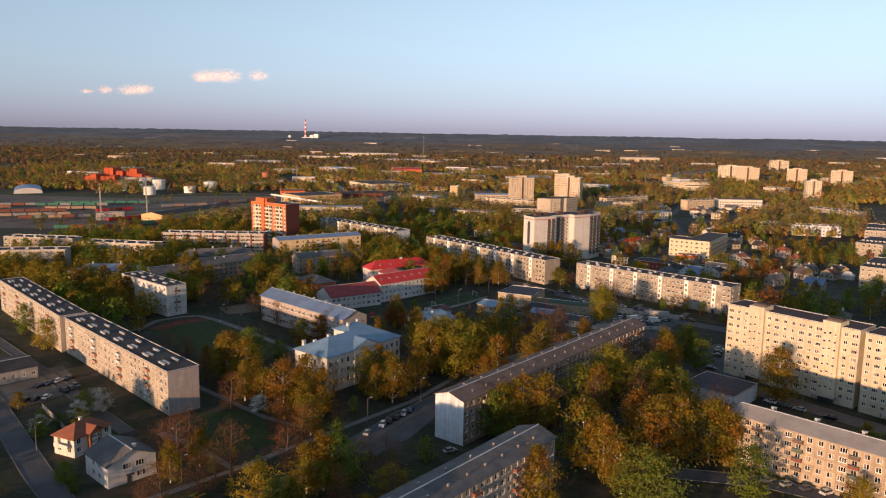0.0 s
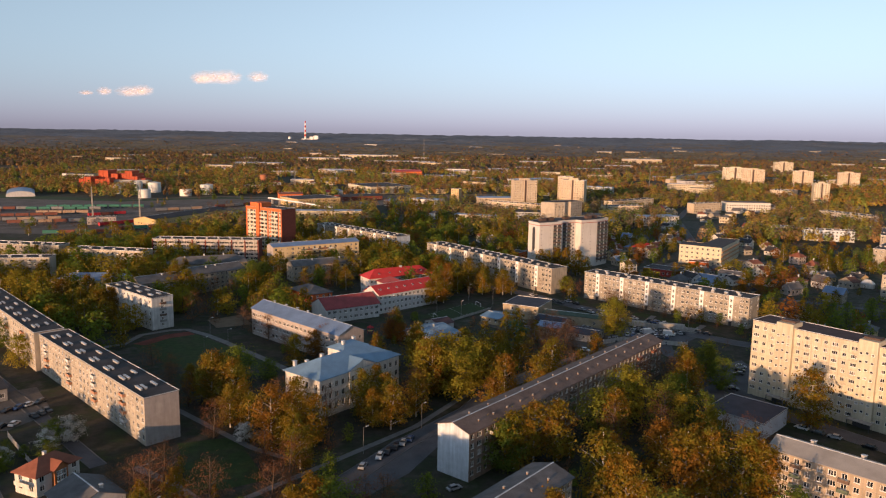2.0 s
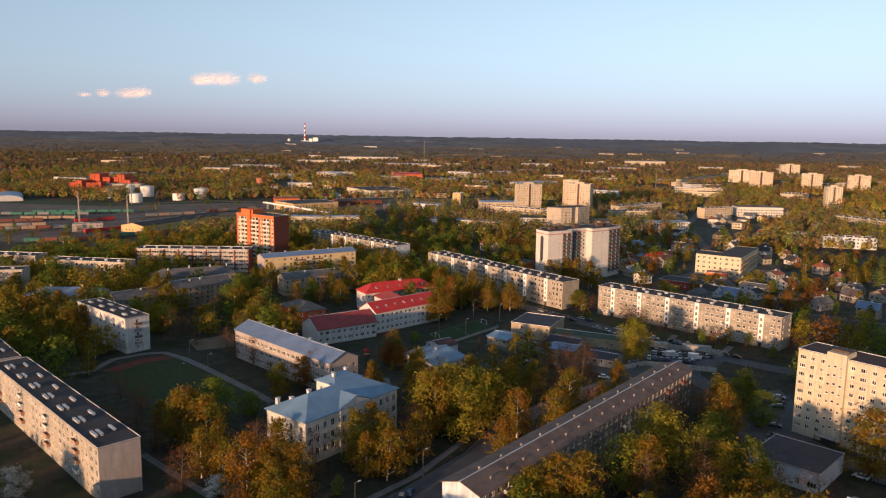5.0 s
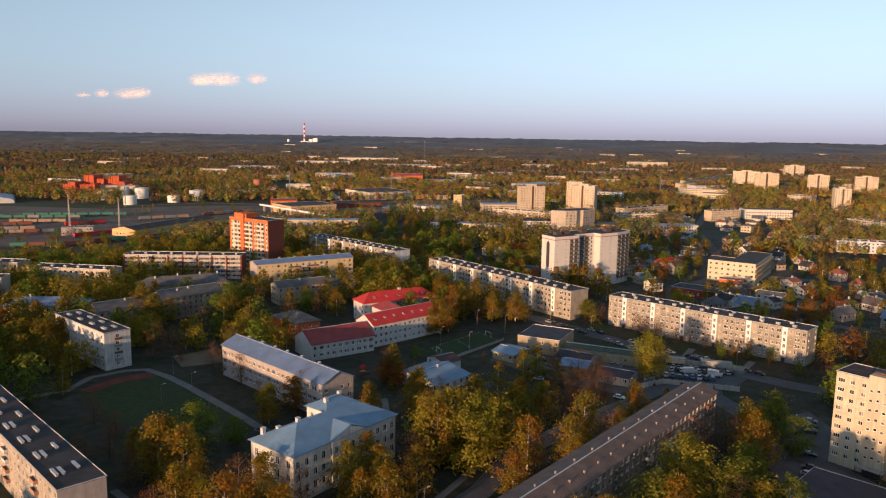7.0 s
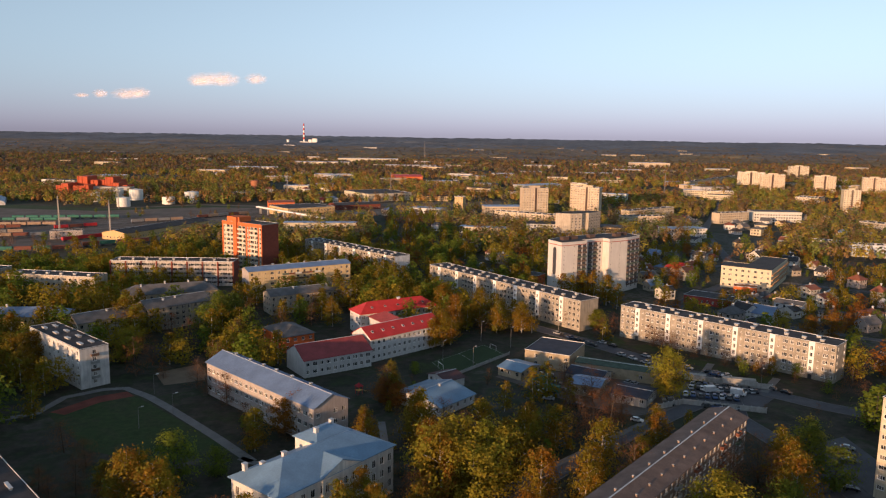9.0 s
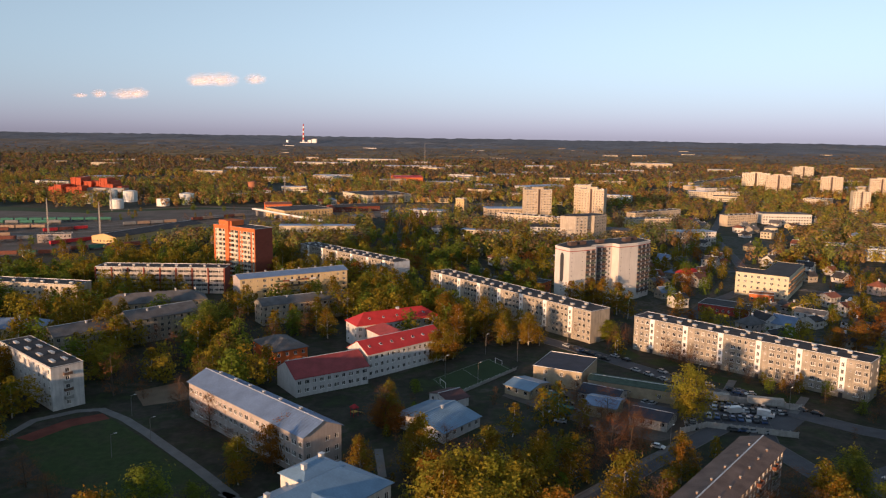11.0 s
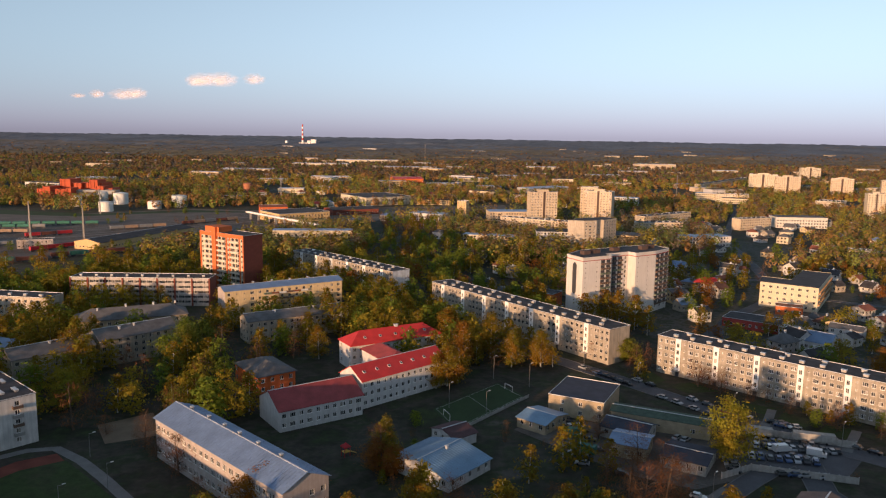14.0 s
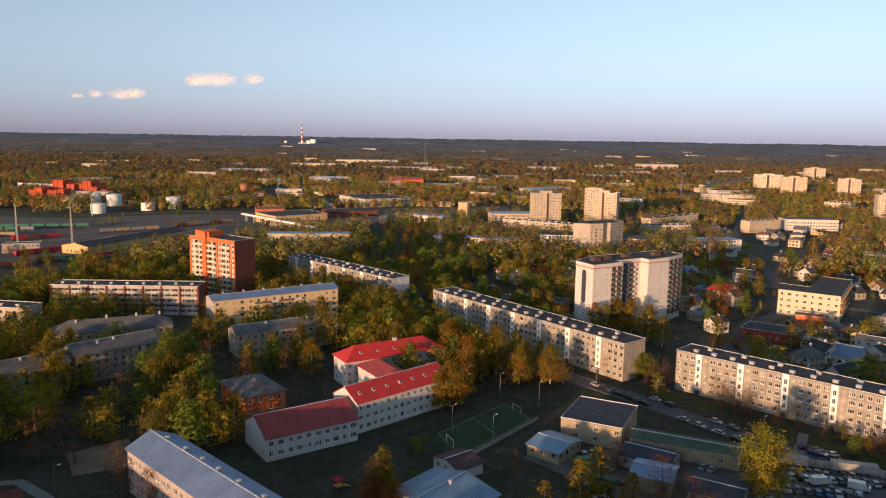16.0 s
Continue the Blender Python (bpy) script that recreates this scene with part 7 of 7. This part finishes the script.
# ---- far houses ----
def far_house(x, y, w, d, h, a, wall, roof, label):
    ob = thing("far_house", label, "building", Matrix.Translation((x, y, rise(y))) @ Matrix.Rotation(a, 4, "Z"), "far buildings")
    bm = bmesh.new()
    box(bm, 0, w, 0, d, 0, h, 0, "t")
    part("wall", bm, wall, ob)
    bm = bmesh.new()
    for k in range(int(h // 3.2)):
        for j in range(int(w // 3)):
            quad(bm, [(0.8 + j * 3 + p, -0.03, 1.2 + k * 3.1 + q) for p, q in ((0, 0), (1.5, 0), (1.5, 1.4), (0, 1.4))])
    if bm.faces:
        tagged(part("far_glazing", bm, GLASS, ob), kind="stuff")
    else:
        bm.free()
    hip_roof(ob, w, d, h, 0.6 if h > 6 and w > 20 else 2.6, roof, 0.3)


def far_town(x0, x1, y0, y1, n, seed, big):
    rnd = random.Random(seed)
    walls = (WHITE, STUCCO, PANEL_TAN, PANEL_WHITE, PLASTER_YELLOW, PANEL_WHITE)
    for _ in range(n * 6):
        if n <= 0:
            break
        y = y0 + (y1 - y0) * rnd.random()
        x = rnd.uniform(x0, x1)
        if abs(x) > 0.62 * y or taken(x, y) or taken(x + 15, y):
            continue
        n -= 1
        if rnd.random() < big:
            far_house(x, y, rnd.uniform(25, 70), rnd.uniform(12, 25), rnd.uniform(6, 13), rnd.uniform(-0.5, 0.5), rnd.choice(walls), rnd.choice((ZINC, BITUMEN, SLATE)), "pale long building among far trees")
        else:
            far_house(x, y, rnd.uniform(9, 14), rnd.uniform(8, 12), rnd.uniform(4, 7), rnd.uniform(-0.8, 0.8), rnd.choice(walls), rnd.choice((RUST_TILE, RED_OLD, SLATE, ZINC, SLATE)), "small gabled house among far trees")


shed_rnd = random.Random(71)
for k_ in range(220):
    x_, y_ = shed_rnd.uniform(105, 260), shed_rnd.uniform(430, 680)
    if not (taken(x_, y_) or taken(x_ + 6, y_ + 4) or any(math.hypot(x_ + 3 - a, y_ + 2 - b) < 10 for a, b in H1)) and k_ % 4 < 1:
        far_house(x_, y_, shed_rnd.uniform(4, 8), shed_rnd.uniform(3, 5), shed_rnd.uniform(2.3, 3.0), shed_rnd.choice((0.5, -0.75, 0.6)), shed_rnd.choice((WHITE, CONCRETE, STUCCO)), shed_rnd.choice((ZINC, SLATE, RUST_TILE, SHEET)), "small garden shed between the houses")
far_town(-250, 600, 760, 1300, 62, 61, 0.2)
far_town(-700, 900, 1250, 2000, 75, 62, 0.35)
far_town(-1200, 1400, 2000, 2800, 40, 63, 0.8)
far_town(-1500, 1900, 2850, 4100, 26, 64, 0.9)

# ---- far woods ----
def woods(name, label, x0, x1, y0, y1, step, blades, size, h0, h1, material_keys, seed, thin=-0.15):
    """Crowns of many small blades over trunks lost to view, as one growth."""
    rnd = random.Random(seed)
    V, F, M = [], [], []
    y = y0
    while y < y1:
        st = step * (0.75 + 0.5 * (y - y0) / max(1, y1 - y0))
        x = x0
        wide = 0.62 * y + 80
        x = max(x0, -wide)
        while x < min(x1, wide):
            px, py = x + rnd.uniform(-0.45, 0.45) * st, y + rnd.uniform(-0.45, 0.45) * st
            x += st
            if noise.noise((px * 0.009, py * 0.006, seed)) < thin or taken(px, py):
                continue
            h = rnd.uniform(h0, h1)
            r = h * rnd.uniform(0.24, 0.38)
            k = rnd.randrange(len(material_keys))
            zb = rise(py)
            n = blades
            th = np.array([rnd.random() for _ in range(n)]) * math.tau
            ff = np.array([rnd.random() for _ in range(n)])
            prof = np.sin(np.pi * (0.12 + 0.85 * ff)) ** 0.6 * r
            rad = prof * np.array([0.55 + 0.5 * rnd.random() for _ in range(n)])
            c = np.stack([px + rad * np.cos(th), py + rad * np.sin(th), zb + h * (0.16 + 0.82 * ff)], 1)
            dice = np.random.default_rng(rnd.randrange(1 << 30))
            out = c - np.array([px, py, zb + h * 0.36]) + dice.normal(size=(n, 3)) * r * 0.3
            out /= np.linalg.norm(out, axis=1)[:, None] + 1e-6
            e1 = np.cross(out, dice.normal(size=(n, 3)))
            e1 /= np.linalg.norm(e1, axis=1)[:, None] + 1e-6
            e2 = np.cross(out, e1)
            big = size * (0.7 + 0.6 * dice.random((n, 1)))
            flat = np.array([1, 1, 0.45 if y0 > 2000 else 1.0])
            u = np.stack([-0.9 * e1 - 0.6 * e2, 0.9 * e1 - 0.5 * e2, 0.1 * e1 + 1.1 * e2], 1) * big[:, :, None] * flat
            V.append((c[:, None, :] + u).reshape(-1, 3))
            M += [k] * n
        y += st * 0.85
    V = np.concatenate(V)
    me = bpy.data.meshes.new(name)
    nf = len(V) // 3
    me.vertices.add(len(V)), me.loops.add(len(V)), me.polygons.add(nf)
    me.vertices.foreach_set("co", V.ravel())
    me.loops.foreach_set("vertex_index", np.arange(len(V)))
    me.polygons.foreach_set("loop_start", np.arange(0, len(V), 3))
    for k in material_keys:
        me.materials.append(LEAF[k])
    me.polygons.foreach_set("material_index", np.array(M))
    me.update(calc_edges=True)
    return tagged(new(name, me), label, "woods", kind="stuff")


MIXED = ("mid_a", "mid_a", "mid_c", "mid_b", "mid_b", "mid_c", "mid_a", "mid_d", "mid_b")
woods("street_trees", "spring trees between streets and houses beyond the blocks", -480, 520, 690, 1050, 11, 64, 1.0, 8, 18, MIXED, 41, -0.2)
woods("street_trees", "spring trees over the outer town", -900, 1000, 1050, 1750, 14.5, 46, 1.35, 8, 17, MIXED, 42, -0.2)
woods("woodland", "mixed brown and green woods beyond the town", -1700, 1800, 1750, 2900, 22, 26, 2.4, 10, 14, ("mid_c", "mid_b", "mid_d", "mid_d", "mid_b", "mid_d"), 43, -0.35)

# the last tint is blue-grey, haze put into the leaf colour
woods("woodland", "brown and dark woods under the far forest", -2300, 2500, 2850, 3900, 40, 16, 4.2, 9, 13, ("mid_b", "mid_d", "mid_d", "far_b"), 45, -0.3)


def far_canopy():
    """The closed tops of the far forest, rolling up to the horizon; haze is painted in with distance."""
    rnd = random.Random(44)
    bm = bmesh.new()
    rows, y = [], 2780.0
    while y < 4935:
        row = []
        for k in range(241):
            x = -3300 + 27.5 * k + rnd.uniform(-9, 9)
            yy = y + rnd.uniform(-7, 7)
            patch = noise.noise((x * 0.0021, yy * 0.004, 7.0))
            clear = patch > 0.42 and y < 4600
            row.append(bm.verts.new((x, yy, rise(yy) + (0.3 if clear else 4.0 + rnd.uniform(0, 6.0) + 3.0 * patch))))
        rows.append(row)
        y += 21
    for r0, r1 in zip(rows, rows[1:]):
        for k in range(240):
            f = bm.faces.new((r0[k], r0[k + 1], r1[k + 1], r1[k]))
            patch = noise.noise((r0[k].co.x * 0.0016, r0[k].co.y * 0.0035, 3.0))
            # further faces take the bluer colours, so haze grows with distance
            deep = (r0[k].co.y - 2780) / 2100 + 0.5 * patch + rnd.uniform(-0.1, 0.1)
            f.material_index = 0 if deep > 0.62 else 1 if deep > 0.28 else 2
    # blue in this base colour imitates aerial haze
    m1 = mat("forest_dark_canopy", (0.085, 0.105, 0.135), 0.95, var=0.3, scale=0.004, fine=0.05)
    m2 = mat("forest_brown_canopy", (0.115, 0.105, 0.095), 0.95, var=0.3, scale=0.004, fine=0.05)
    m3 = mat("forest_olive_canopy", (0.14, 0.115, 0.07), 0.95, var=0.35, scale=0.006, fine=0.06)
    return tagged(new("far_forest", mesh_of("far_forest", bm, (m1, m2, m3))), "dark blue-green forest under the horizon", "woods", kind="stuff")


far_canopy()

for o_ in [o for o in scene.objects if o.parent is None and o.type == "EMPTY"]:
    merge_parts(o_, "far_glazing")
    if o_.name.split(".")[0] in PLAIN or o_.matrix_world.translation.y > 850:
        merge_parts(o_, "wall")
        merge_parts(o_, "gable")

# ---- clouds ----
def cloud_material():
    m = bpy.data.materials.new("evening_cloud")
    m.use_nodes = True
    n, l = m.node_tree.nodes, m.node_tree.links
    b = n["Principled BSDF"]
    b.inputs["Base Color"].default_value, b.inputs["Roughness"].default_value = (0.78, 0.68, 0.65, 1), 1.0
    b.inputs["Specular IOR Level"].default_value = 0.0
    b.inputs["Subsurface Weight"].default_value = 0.0
    tc = n.new("ShaderNodeTexCoord")
    t = n.new("ShaderNodeTexNoise")
    t.inputs["Scale"].default_value, t.inputs["Detail"].default_value = 0.03, 6.0
    l.new(tc.outputs["Object"], t.inputs["Vector"])
    g = n.new("ShaderNodeTexGradient")
    g.gradient_type = "SPHERICAL"
    mp = n.new("ShaderNodeMapping")
    mp.inputs["Scale"].default_value = (1 / 100, 1 / 100, 1 / 100)
    l.new(tc.outputs["Object"], mp.inputs["Vector"]), l.new(mp.outputs[0], g.inputs["Vector"])
    mu = n.new("ShaderNodeMath")
    mu.operation = "MULTIPLY"
    l.new(g.outputs["Fac"], mu.inputs[0]), l.new(t.outputs["Fac"], mu.inputs[1])
    r = n.new("ShaderNodeMapRange")
    r.inputs["From Min"].default_value, r.inputs["From Max"].default_value = 0.08, 0.48
    r.inputs["To Max"].default_value = 0.6
    l.new(mu.outputs[0], r.inputs["Value"]), l.new(r.outputs[0], b.inputs["Alpha"])
    return m


CLOUD = cloud_material()


def cloud(x, z, w, h, seed):
    """A thin evening cloud far beyond the horizon woods: a bulging sheet with ragged edges."""
    bm = bmesh.new()
    rnd = random.Random(seed)
    n = 12
    grid = [[bm.verts.new((-100 + 200 * i / n, 12 * math.cos(math.pi * (i / n - 0.5)) * math.cos(math.pi * (j / n - 0.5)) + rnd.uniform(-2, 2), -100 + 200 * j / n)) for i in range(n + 1)] for j in range(n + 1)]
    for j in range(n):
        for i in range(n):
            bm.faces.new((grid[j][i], grid[j][i + 1], grid[j + 1][i + 1], grid[j + 1][i]))
    ob = new("cloud", mesh_of("cloud", bm, CLOUD))
    ob.matrix_world = Matrix.Translation((x, 4860, z)) @ Matrix.Diagonal((w / 200, 1, h / 200, 1))
    ob.visible_shadow = False
    return tagged(ob, "small pink-white evening cloud low in the sky", "cloud", "", "structure")


for x_, z_, w_, h_, s_ in ((-1580, 418, 300, 110, 1), (-1470, 420, 260, 120, 2), (-1270, 425, 180, 90, 3), (-1640, 408, 160, 90, 4), (-2090, 322, 260, 90, 5), (-2010, 330, 180, 90, 6), (-2260, 322, 130, 70, 7), (-2380, 310, 130, 40, 8)):
    cloud(x_, z_, w_, h_, s_)
